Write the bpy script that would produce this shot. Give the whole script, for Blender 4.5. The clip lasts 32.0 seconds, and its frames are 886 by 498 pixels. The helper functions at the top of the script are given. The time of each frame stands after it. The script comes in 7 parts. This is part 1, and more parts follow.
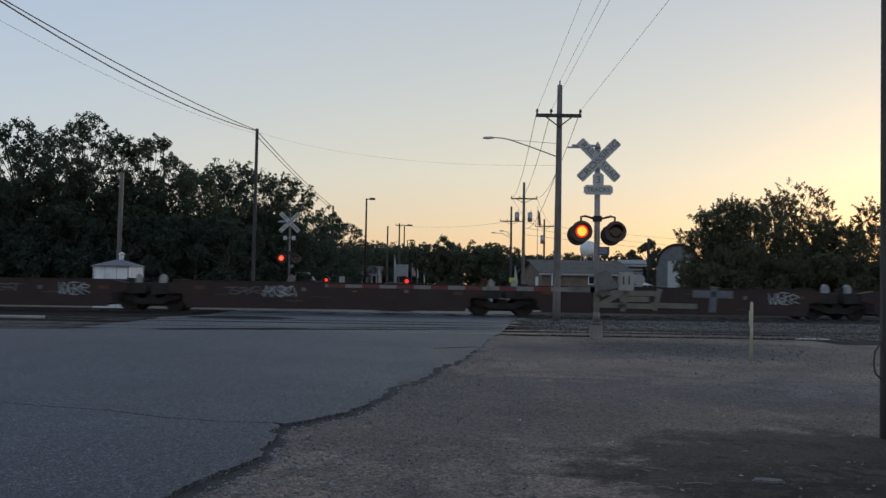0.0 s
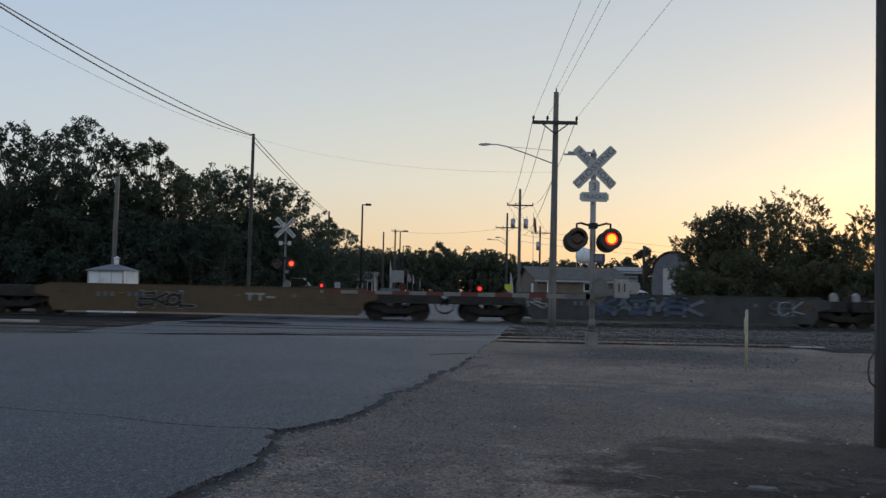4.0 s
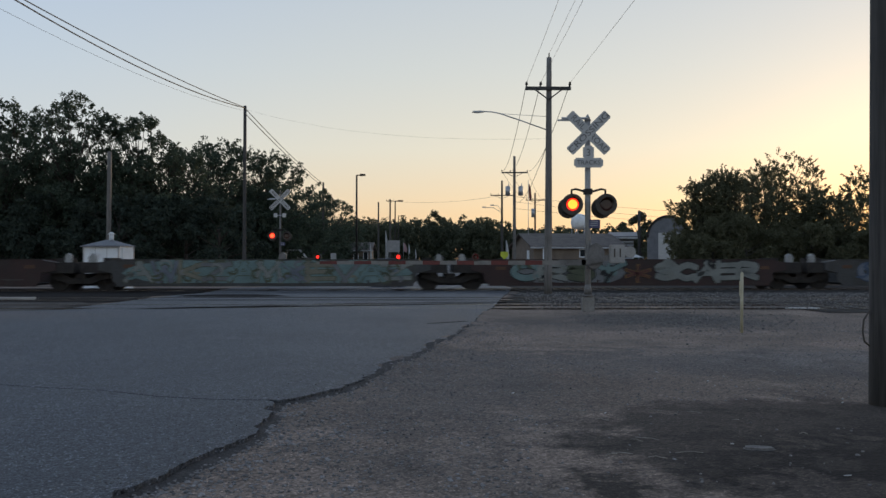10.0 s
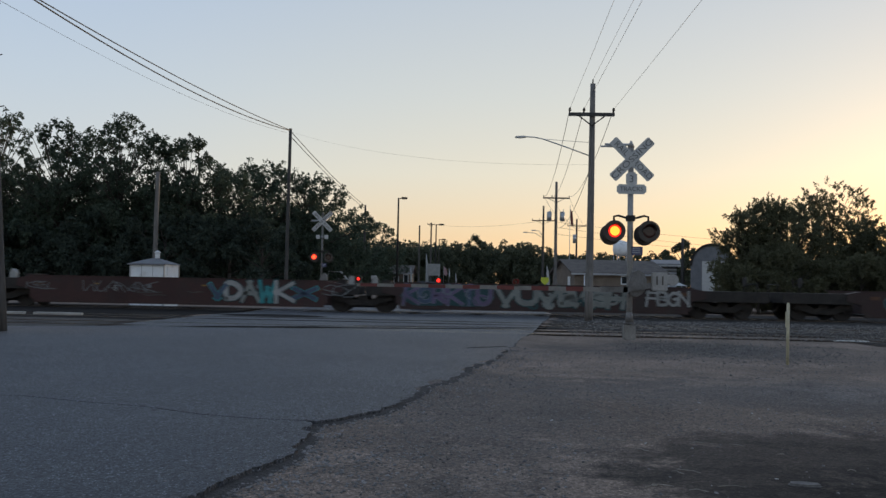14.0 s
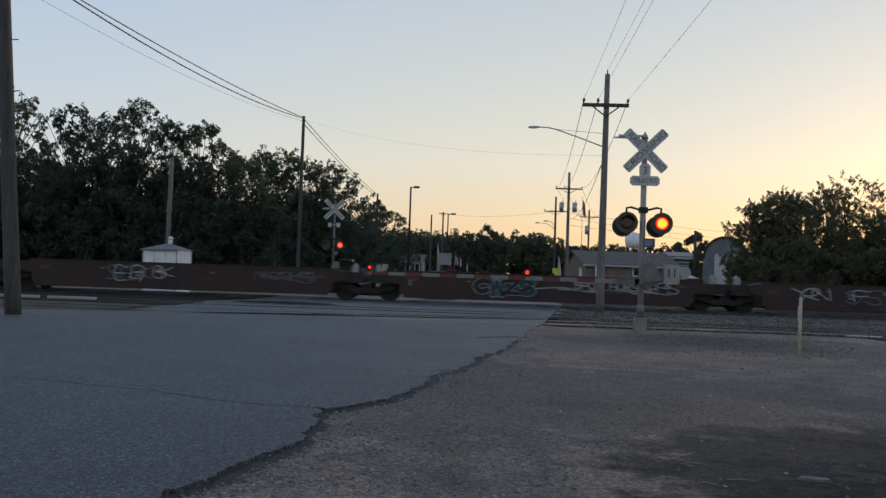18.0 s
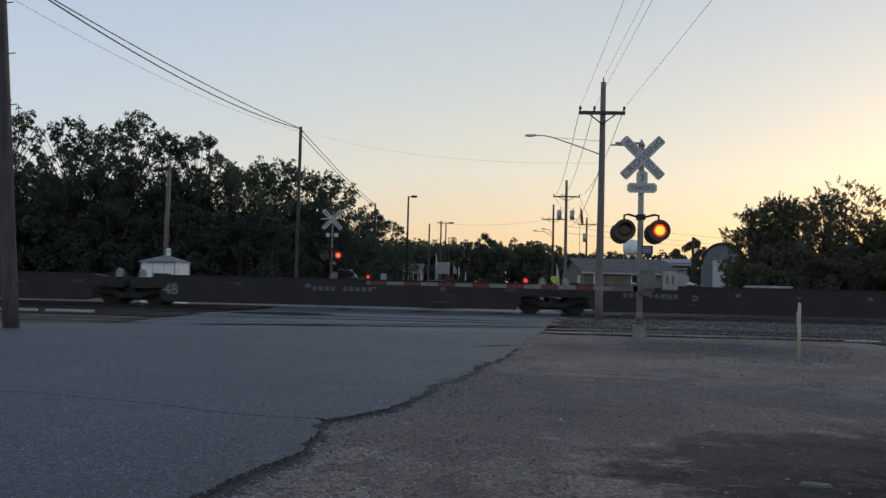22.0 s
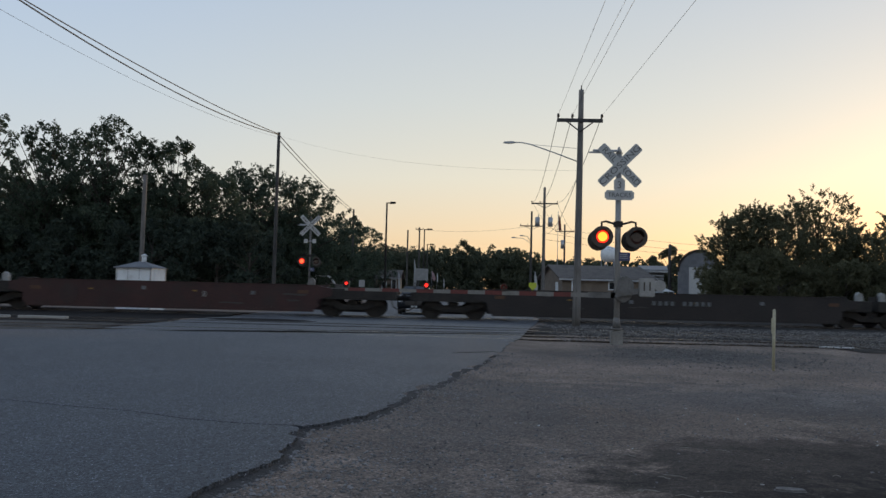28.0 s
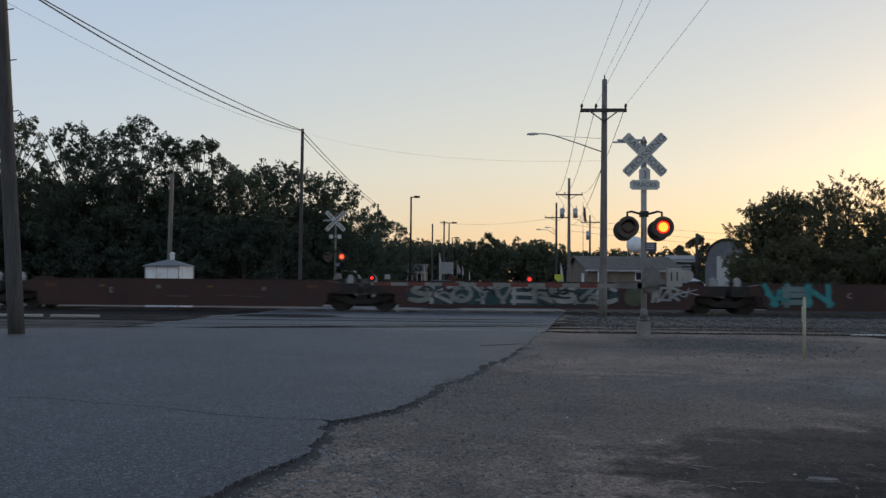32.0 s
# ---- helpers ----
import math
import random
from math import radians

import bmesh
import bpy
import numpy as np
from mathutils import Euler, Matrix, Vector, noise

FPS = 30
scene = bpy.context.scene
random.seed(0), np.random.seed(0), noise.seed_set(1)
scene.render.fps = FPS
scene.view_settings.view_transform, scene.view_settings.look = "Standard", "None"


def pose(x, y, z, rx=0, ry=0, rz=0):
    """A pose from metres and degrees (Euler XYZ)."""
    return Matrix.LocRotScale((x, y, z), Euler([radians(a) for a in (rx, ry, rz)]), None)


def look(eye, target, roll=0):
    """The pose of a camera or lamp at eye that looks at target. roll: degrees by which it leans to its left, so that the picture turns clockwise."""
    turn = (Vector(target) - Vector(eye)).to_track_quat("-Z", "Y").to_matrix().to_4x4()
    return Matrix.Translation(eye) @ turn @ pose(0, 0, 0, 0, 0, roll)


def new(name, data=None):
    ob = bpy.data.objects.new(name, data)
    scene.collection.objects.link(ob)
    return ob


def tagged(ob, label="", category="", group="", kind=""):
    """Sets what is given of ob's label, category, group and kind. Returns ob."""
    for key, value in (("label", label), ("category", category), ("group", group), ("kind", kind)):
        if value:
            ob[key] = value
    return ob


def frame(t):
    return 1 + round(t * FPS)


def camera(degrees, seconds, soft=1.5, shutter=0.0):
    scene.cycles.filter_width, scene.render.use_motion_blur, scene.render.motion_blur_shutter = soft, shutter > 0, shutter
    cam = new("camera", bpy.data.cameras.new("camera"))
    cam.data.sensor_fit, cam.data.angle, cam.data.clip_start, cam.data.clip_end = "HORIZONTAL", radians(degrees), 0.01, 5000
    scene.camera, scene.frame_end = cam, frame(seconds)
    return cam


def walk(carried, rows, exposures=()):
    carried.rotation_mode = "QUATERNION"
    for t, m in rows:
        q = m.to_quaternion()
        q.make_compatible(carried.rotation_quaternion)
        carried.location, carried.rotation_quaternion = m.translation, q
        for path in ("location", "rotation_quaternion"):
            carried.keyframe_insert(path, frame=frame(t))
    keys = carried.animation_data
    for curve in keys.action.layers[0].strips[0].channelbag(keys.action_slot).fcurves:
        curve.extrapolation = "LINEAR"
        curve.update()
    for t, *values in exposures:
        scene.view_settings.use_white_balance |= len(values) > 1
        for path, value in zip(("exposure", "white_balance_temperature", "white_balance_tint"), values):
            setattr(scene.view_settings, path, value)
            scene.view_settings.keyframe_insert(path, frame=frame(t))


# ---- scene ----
cam = camera(56.39, 32.0, soft=1.45, shutter=0.35)
walk(cam, [
    (0.0, pose(0, 0, 1.22, 92.40, -0.90, -0.00)),
    (0.5, pose(0, 0, 1.22, 92.17, -0.68, -0.44)),
    (1.0, pose(0, 0, 1.22, 92.18, -0.56, -0.78)),
    (1.5, pose(0, 0, 1.22, 92.02, -0.84, -0.71)),
    (2.0, pose(0, 0, 1.22, 91.94, -0.97, -0.76)),
    (2.5, pose(0, 0, 1.22, 92.28, -1.16, -1.07)),
    (3.0, pose(0, 0, 1.22, 92.48, -1.46, -1.18)),
    (3.5, pose(0, 0, 1.22, 93.04, -1.09, -0.70)),
    (5.5, pose(0, 0, 1.22, 91.59, -2.02, 0.72)),
    (6.0, pose(0, 0, 1.22, 91.54, -1.97, 0.22)),
    (6.5, pose(0, 0, 1.22, 91.27, -1.61, -0.43)),
    (7.0, pose(0, 0, 1.22, 91.25, -1.74, -0.62)),
    (7.5, pose(0, 0, 1.22, 91.33, -2.10, -0.42)),
    (8.0, pose(0, 0, 1.22, 91.33, -2.15, -0.28)),
    (8.5, pose(0, 0, 1.22, 91.01, -2.05, 0.14)),
    (9.0, pose(0, 0, 1.22, 90.79, -0.99, 0.52)),
    (9.5, pose(0, 0, 1.22, 90.64, 0.19, -0.24)),
    (10.0, pose(0, 0, 1.22, 90.68, -0.01, -0.58)),
    (10.5, pose(0, 0, 1.22, 90.11, -0.74, 2.29)),
    (11.0, pose(0, 0, 1.22, 89.92, -2.92, 6.73)),
    (11.5, pose(0, 0, 1.22, 90.23, -3.61, 8.18)),
    (12.0, pose(0, 0, 1.22, 89.90, -3.53, 8.14)),
    (12.5, pose(0, 0, 1.22, 90.30, -3.44, 6.81)),
    (13.0, pose(0, 0, 1.22, 90.95, -2.32, 4.00)),
    (13.5, pose(0, 0, 1.22, 92.31, -1.43, 2.27)),
    (15.5, pose(0, 0, 1.22, 92.21, -0.48, 2.61)),
    (16.0, pose(0, 0, 1.22, 91.99, -1.12, 2.56)),
    (16.5, pose(0, 0, 1.22, 92.24, -1.78, 2.80)),
    (17.0, pose(0, 0, 1.22, 92.51, -1.91, 2.67)),
    (17.5, pose(0, 0, 1.22, 91.95, -1.84, 2.66)),
    (18.0, pose(0, 0, 1.22, 91.56, -1.91, 2.97)),
    (18.5, pose(0, 0, 1.22, 91.67, -2.24, 2.94)),
    (19.0, pose(0, 0, 1.22, 91.84, -1.88, 3.09)),
    (19.5, pose(0, 0, 1.22, 91.98, -1.17, 4.19)),
    (20.0, pose(0, 0, 1.22, 91.65, -0.38, 4.01)),
    (20.5, pose(0, 0, 1.22, 91.39, -0.19, 3.37)),
    (21.0, pose(0, 0, 1.22, 91.18, -0.59, 2.93)),
    (21.5, pose(0, 0, 1.22, 91.68, -1.02, 2.77)),
    (22.0, pose(0, 0, 1.22, 92.19, -1.32, 2.86)),
    (22.5, pose(0, 0, 1.22, 91.93, -1.10, 2.95)),
    (23.0, pose(0, 0, 1.22, 91.81, -0.86, 2.64)),
    (23.5, pose(0, 0, 1.22, 92.13, -1.28, 2.27)),
    (24.0, pose(0, 0, 1.22, 92.58, -1.56, 2.34)),
    (24.5, pose(0, 0, 1.22, 92.91, -1.18, 3.03)),
    (25.0, pose(0, 0, 1.22, 92.87, -1.30, 2.74)),
    (25.5, pose(0, 0, 1.22, 92.99, -1.38, 1.36)),
    (27.5, pose(0, 0, 1.22, 92.70, -1.14, 1.82)),
    (28.0, pose(0, 0, 1.22, 92.67, -1.40, 1.36)),
    (28.5, pose(0, 0, 1.22, 92.72, -1.91, 1.28)),
    (29.0, pose(0, 0, 1.22, 92.75, -2.05, 1.63)),
    (29.5, pose(0, 0, 1.22, 92.61, -1.25, 2.40)),
    (30.0, pose(0, 0, 1.22, 92.52, -0.61, 3.12)),
    (30.5, pose(0, 0, 1.22, 92.33, -0.40, 3.19)),
    (31.0, pose(0, 0, 1.22, 92.34, -0.09, 3.07)),
    (31.5, pose(0, 0, 1.22, 92.38, -0.21, 3.24)),
    (32.0, pose(0, 0, 1.22, 92.18, -0.49, 3.13)),
], exposures=[(0.0, 0.03), (3.0, 0.06), (9.8, 0.1), (10.8, 0.3), (11.2, 0.32), (12.0, 0.22), (12.6, 0.22), (13.5, 0.14), (16.0, 0.1), (20.0, 0.15), (21.0, 0.13), (25.0, 0.16), (32.0, 0.1)])

# ---------------------------------------------------------------- world and sun
SUN_AZ = 36.0      # degrees to the right of straight ahead
SUN_EL = 0.8
world = bpy.data.worlds.new("dusk_sky")
scene.world = world
world.use_nodes = True
wt = world.node_tree
sky = wt.nodes.new("ShaderNodeTexSky")
sky.sky_type = "NISHITA"
sky.sun_disc = False
sky.sun_elevation = radians(3.0)
sky.sun_rotation = radians(SUN_AZ)
sky.altitude = 200
sky.air_density = 1.0
sky.dust_density = 1.0
sky.ozone_density = 1.5
wt.nodes["Background"].inputs["Strength"].default_value = 0.052
wt.links.new(sky.outputs["Color"], wt.nodes["Background"].inputs["Color"])
# thin even evening haze: cream at the horizon, pale blue above
wc = wt.nodes.new("ShaderNodeTexCoord")
sep = wt.nodes.new("ShaderNodeSeparateXYZ")
haze = wt.nodes.new("ShaderNodeValToRGB")
haze.color_ramp.elements[0].position, haze.color_ramp.elements[0].color = 0.0, (0.70, 0.44, 0.27, 1)
haze.color_ramp.elements[1].position, haze.color_ramp.elements[1].color = 1.0, (0.27, 0.36, 0.52, 1)
for p, c in ((0.06, (0.71, 0.53, 0.37)), (0.13, (0.67, 0.61, 0.51)), (0.22, (0.575, 0.58, 0.555)), (0.33, (0.485, 0.525, 0.57)), (0.5, (0.35, 0.44, 0.60))):
    haze.color_ramp.elements.new(p).color = (*c, 1)
# away from the sunset the haze is cooler
cool = wt.nodes.new("ShaderNodeValToRGB")
cool.color_ramp.elements[0].position, cool.color_ramp.elements[0].color = 0.0, (0.60, 0.53, 0.44, 1)
cool.color_ramp.elements[1].position, cool.color_ramp.elements[1].color = 1.0, (0.27, 0.36, 0.52, 1)
for p, c in ((0.06, (0.6, 0.57, 0.52)), (0.13, (0.555, 0.585, 0.62)), (0.22, (0.49, 0.56, 0.65)), (0.33, (0.415, 0.51, 0.66)), (0.5, (0.34, 0.44, 0.61))):
    cool.color_ramp.elements.new(p).color = (*c, 1)
towards = wt.nodes.new("ShaderNodeVectorMath")
towards.operation = "DOT_PRODUCT"
towards.inputs[1].default_value = (math.sin(radians(SUN_AZ)), math.cos(radians(SUN_AZ)), 0)
warmth = wt.nodes.new("ShaderNodeMapRange")
warmth.interpolation_type = "SMOOTHSTEP"
warmth.inputs["From Min"].default_value, warmth.inputs["From Max"].default_value = 0.35, 0.85
tint = wt.nodes.new("ShaderNodeMixRGB")
hb = wt.nodes.new("ShaderNodeBackground")
hb.inputs["Strength"].default_value = 0.9
both = wt.nodes.new("ShaderNodeAddShader")
wt.links.new(wc.outputs["Generated"], sep.inputs[0])
wt.links.new(sep.outputs["Z"], haze.inputs["Fac"])
wt.links.new(sep.outputs["Z"], cool.inputs["Fac"])
wt.links.new(wc.outputs["Generated"], towards.inputs[0])
wt.links.new(towards.outputs["Value"], warmth.inputs["Value"])
wt.links.new(warmth.outputs["Result"], tint.inputs["Fac"])
wt.links.new(cool.outputs["Color"], tint.inputs["Color1"])
wt.links.new(haze.outputs["Color"], tint.inputs["Color2"])
wt.links.new(tint.outputs["Color"], hb.inputs["Color"])
wt.links.new(wt.nodes["Background"].outputs[0], both.inputs[0])
wt.links.new(hb.outputs[0], both.inputs[1])
wt.links.new(both.outputs[0], wt.nodes["World Output"].inputs["Surface"])
sun = new("sun", bpy.data.lights.new("sun", "SUN"))
sun.data.energy, sun.data.angle, sun.data.color = 2.0, radians(0.5), (1.0, 0.72, 0.45)
az, el = radians(SUN_AZ), radians(SUN_EL)
sun.matrix_world = look((60 * math.sin(az), 60 * math.cos(az), 30), (60 * math.sin(az) - math.sin(az), 60 * math.cos(az) - math.cos(az), 30 - math.tan(el)))
scene.view_settings.exposure = 0.0


# ---------------------------------------------------------------- materials
def material(name, dark, light, rough=0.8, metal=0.0, scale=4.0, fine=40.0, bump=0.2, spread=(0.35, 0.65), object_random=0.0, stain=None, space="Object", grain=None):
    """Two scales of noise between a dark and a light tone, fine relief, uneven gloss."""
    m = bpy.data.materials.new(name)
    m.use_nodes = True
    nt = m.node_tree
    n, l = nt.nodes, nt.links
    b = n["Principled BSDF"]
    co = n.new("ShaderNodeTexCoord")
    big = n.new("ShaderNodeTexNoise")
    big.inputs["Scale"].default_value, big.inputs["Detail"].default_value = scale, 6
    small = n.new("ShaderNodeTexNoise")
    small.inputs["Scale"].default_value, small.inputs["Detail"].default_value = fine, 4
    place = co.outputs[space]
    if grain:      # fibres drawn out along one axis
        mp = n.new("ShaderNodeMapping")
        mp.inputs["Scale"].default_value = grain
        l.new(place, mp.inputs["Vector"])
        place = mp.outputs["Vector"]
    l.new(place, big.inputs["Vector"])
    l.new(place, small.inputs["Vector"])
    mix = n.new("ShaderNodeMath")
    mix.operation = "MULTIPLY_ADD"
    mix.inputs[1].default_value = 0.5
    half = n.new("ShaderNodeMath")
    half.operation = "MULTIPLY"
    half.inputs[1].default_value = 0.5
    l.new(big.outputs["Fac"], half.inputs[0])
    l.new(small.outputs["Fac"], mix.inputs[0])
    l.new(half.outputs[0], mix.inputs[2])
    ramp = n.new("ShaderNodeValToRGB")
    ramp.color_ramp.elements[0].position, ramp.color_ramp.elements[1].position = spread
    ramp.color_ramp.elements[0].color, ramp.color_ramp.elements[1].color = (*dark, 1), (*light, 1)
    l.new(mix.outputs[0], ramp.inputs["Fac"])
    colour = ramp.outputs["Color"]
    if stain:
        st = n.new("ShaderNodeTexNoise")
        st.inputs["Scale"].default_value, st.inputs["Detail"].default_value = stain[1], 8
        l.new(co.outputs[space], st.inputs["Vector"])
        sr = n.new("ShaderNodeValToRGB")
        sr.color_ramp.elements[0].position, sr.color_ramp.elements[1].position = stain[2]
        l.new(st.outputs["Fac"], sr.inputs["Fac"])
        sm = n.new("ShaderNodeMixRGB")
        sm.inputs["Color2"].default_value = (*stain[0], 1)
        l.new(sr.outputs["Color"], sm.inputs["Fac"])
        l.new(colour, sm.inputs["Color1"])
        colour = sm.outputs["Color"]
    if object_random:
        info = n.new("ShaderNodeObjectInfo")
        hsv = n.new("ShaderNodeHueSaturation")
        mr = n.new("ShaderNodeMapRange")
        mr.inputs["To Min"].default_value, mr.inputs["To Max"].default_value = 1 - object_random, 1 + object_random
        l.new(info.outputs["Random"], mr.inputs["Value"])
        l.new(mr.outputs["Result"], hsv.inputs["Value"])
        l.new(colour, hsv.inputs["Color"])
        colour = hsv.outputs["Color"]
    l.new(colour, b.inputs["Base Color"])
    b.inputs["Roughness"].default_value = rough
    b.inputs["Metallic"].default_value = metal
    if bump:
        bp = n.new("ShaderNodeBump")
        bp.inputs["Strength"].default_value = bump
        bp.inputs["Distance"].default_value = 0.02
        l.new(small.outputs["Fac"], bp.inputs["Height"])
        l.new(bp.outputs["Normal"], b.inputs["Normal"])
    return m


def matte(m, level):
    """Lower the gloss of a dusty surface."""
    m.node_tree.nodes["Principled BSDF"].inputs["Specular IOR Level"].default_value = level


def glow(name, colour, strength):
    m = bpy.data.materials.new(name)
    m.use_nodes = True
    b = m.node_tree.nodes["Principled BSDF"]
    b.inputs["Base Color"].default_value = (*[c * 0.3 for c in colour], 1)
    b.inputs["Emission Color"].default_value = (*colour, 1)
    b.inputs["Emission Strength"].default_value = strength
    return m


def leaf_material(name, dark, light, through_light=0.3):
    """Leaves: tone varies from leaf to leaf, and some light comes through."""
    m = bpy.data.materials.new(name)
    m.use_nodes = True
    n, l = m.node_tree.nodes, m.node_tree.links
    b = n["Principled BSDF"]
    geo = n.new("ShaderNodeNewGeometry")
    ramp = n.new("ShaderNodeValToRGB")
    ramp.color_ramp.elements[0].color, ramp.color_ramp.elements[1].color = (*dark, 1), (*light, 1)
    l.new(geo.outputs["Random Per Island"], ramp.inputs["Fac"])
    l.new(ramp.outputs["Color"], b.inputs["Base Color"])
    b.inputs["Roughness"].default_value = 0.8
    b.inputs["Specular IOR Level"].default_value = 0.12
    tr = n.new("ShaderNodeBsdfTranslucent")
    l.new(ramp.outputs["Color"], tr.inputs["Color"])
    mx = n.new("ShaderNodeMixShader")
    mx.inputs["Fac"].default_value = through_light
    l.new(b.outputs["BSDF"], mx.inputs[1])
    l.new(tr.outputs["BSDF"], mx.inputs[2])
    l.new(mx.outputs["Shader"], n["Material Output"].inputs["Surface"])
    return m


ASPHALT = material("worn_asphalt", (0.032, 0.034, 0.038), (0.06, 0.063, 0.069), 0.62, scale=0.35, fine=55, bump=0.5, stain=((0.06, 0.06, 0.065), 0.9, (0.56, 0.75)))
DIRT = material("gravelly_dirt", (0.126, 0.095, 0.076), (0.24, 0.184, 0.149), 0.95, scale=0.9, fine=28, bump=0.45, stain=((0.07, 0.06, 0.052), 0.35, (0.5, 0.7)))


def patch_mask(m, cx, cy, rx, ry, rag, soft):
    """1 inside a ragged round patch of the ground, 0 outside."""
    n, l = m.node_tree.nodes, m.node_tree.links
    co = n.new("ShaderNodeTexCoord")
    mp = n.new("ShaderNodeMapping")
    mp.inputs["Location"].default_value = (-cx / rx, -cy / ry, 0)
    mp.inputs["Scale"].default_value = (1 / rx, 1 / ry, 0)
    ln = n.new("ShaderNodeVectorMath")
    ln.operation = "LENGTH"
    nz = n.new("ShaderNodeTexNoise")
    nz.inputs["Scale"].default_value, nz.inputs["Detail"].default_value = 1.7, 8
    nz.inputs["Roughness"].default_value = 0.65
    ad = n.new("ShaderNodeMath")
    ad.operation = "MULTIPLY_ADD"
    ad.inputs[1].default_value = rag
    rp = n.new("ShaderNodeValToRGB")
    rp.color_ramp.elements[0].position, rp.color_ramp.elements[0].color = 0.92 - soft, (1, 1, 1, 1)
    rp.color_ramp.elements[1].position, rp.color_ramp.elements[1].color = 0.92, (0, 0, 0, 1)
    hf = n.new("ShaderNodeMath")
    hf.operation = "MULTIPLY"
    hf.inputs[1].default_value = 0.6
    l.new(co.outputs["Object"], mp.inputs["Vector"])
    l.new(mp.outputs["Vector"], ln.inputs[0])
    l.new(co.outputs["Object"], nz.inputs["Vector"])
    l.new(nz.outputs["Fac"], ad.inputs[0])
    l.new(ln.outputs["Value"], hf.inputs[0])
    l.new(hf.outputs[0], ad.inputs[2])
    l.new(ad.outputs[0], rp.inputs["Fac"])
    return rp.outputs["Color"]


def pebbled(m, cell, low, high, patches=(), fleck_tone=2.2, fleck_share=0.07):
    """Pebble by pebble tone and relief, and patches of other soil, on a ground material."""
    n, l = m.node_tree.nodes, m.node_tree.links
    b = n["Principled BSDF"]
    colour = b.inputs["Base Color"].links[0].from_socket
    co = n.new("ShaderNodeTexCoord")
    for mask, tone, amount in patches:
        mx = n.new("ShaderNodeMixRGB")
        mx.inputs["Color2"].default_value = (*tone, 1)
        am = n.new("ShaderNodeMath")
        am.operation = "MULTIPLY"
        am.inputs[1].default_value = amount
        l.new(mask, am.inputs[0])
        l.new(am.outputs[0], mx.inputs["Fac"])
        l.new(colour, mx.inputs["Color1"])
        colour = mx.outputs["Color"]
    wob = n.new("ShaderNodeTexNoise")
    wob.inputs["Scale"].default_value, wob.inputs["Detail"].default_value = 14, 3
    l.new(co.outputs["Object"], wob.inputs["Vector"])
    wsc = n.new("ShaderNodeVectorMath")
    wsc.operation = "MULTIPLY_ADD"
    wsc.inputs[1].default_value = (0.014, 0.014, 0.014)
    l.new(wob.outputs["Color"], wsc.inputs[0])
    l.new(co.outputs["Object"], wsc.inputs[2])
    heights = None
    for sc, lo, hi in ((cell, low, high), (cell * 2.7, low * 0.5 + 0.5, high * 0.5 + 0.5)):
        vo = n.new("ShaderNodeTexVoronoi")
        vo.inputs["Scale"].default_value = sc
        l.new(wsc.outputs["Vector"], vo.inputs["Vector"])
        sp = n.new("ShaderNodeSeparateColor")
        l.new(vo.outputs["Color"], sp.inputs[0])
        mr = n.new("ShaderNodeMapRange")
        mr.inputs["To Min"].default_value, mr.inputs["To Max"].default_value = lo, hi
        l.new(sp.outputs[0], mr.inputs["Value"])
        mu = n.new("ShaderNodeMixRGB")
        mu.blend_type = "MULTIPLY"
        mu.inputs["Fac"].default_value = 1.0
        l.new(colour, mu.inputs["Color1"])
        l.new(mr.outputs["Result"], mu.inputs["Color2"])
        colour = mu.outputs["Color"]
        heights = heights or vo.outputs["Distance"]
    fleck = n.new("ShaderNodeTexVoronoi")      # a few pale grains
    fleck.inputs["Scale"].default_value = cell * 1.7
    l.new(wsc.outputs["Vector"], fleck.inputs["Vector"])
    sp = n.new("ShaderNodeSeparateColor")
    l.new(fleck.outputs["Color"], sp.inputs[0])
    mr = n.new("ShaderNodeMapRange")
    mr.inputs["From Min"].default_value, mr.inputs["From Max"].default_value = 1 - fleck_share, 1.0
    mr.inputs["To Min"].default_value, mr.inputs["To Max"].default_value = 1.0, fleck_tone
    l.new(sp.outputs[1], mr.inputs["Value"])
    mu = n.new("ShaderNodeMixRGB")
    mu.blend_type = "MULTIPLY"
    mu.inputs["Fac"].default_value = 1.0
    l.new(colour, mu.inputs["Color1"])
    l.new(mr.outputs["Result"], mu.inputs["Color2"])
    colour = mu.outputs["Color"]
    l.new(colour, b.inputs["Base Color"])
    bp = n.new("ShaderNodeBump")
    bp.invert = True
    bp.inputs["Strength"].default_value, bp.inputs["Distance"].default_value = 0.5, 0.008
    l.new(heights, bp.inputs["Height"])
    l.new(b.inputs["Normal"].links[0].from_socket, bp.inputs["Normal"])
    l.new(bp.outputs["Normal"], b.inputs["Normal"])


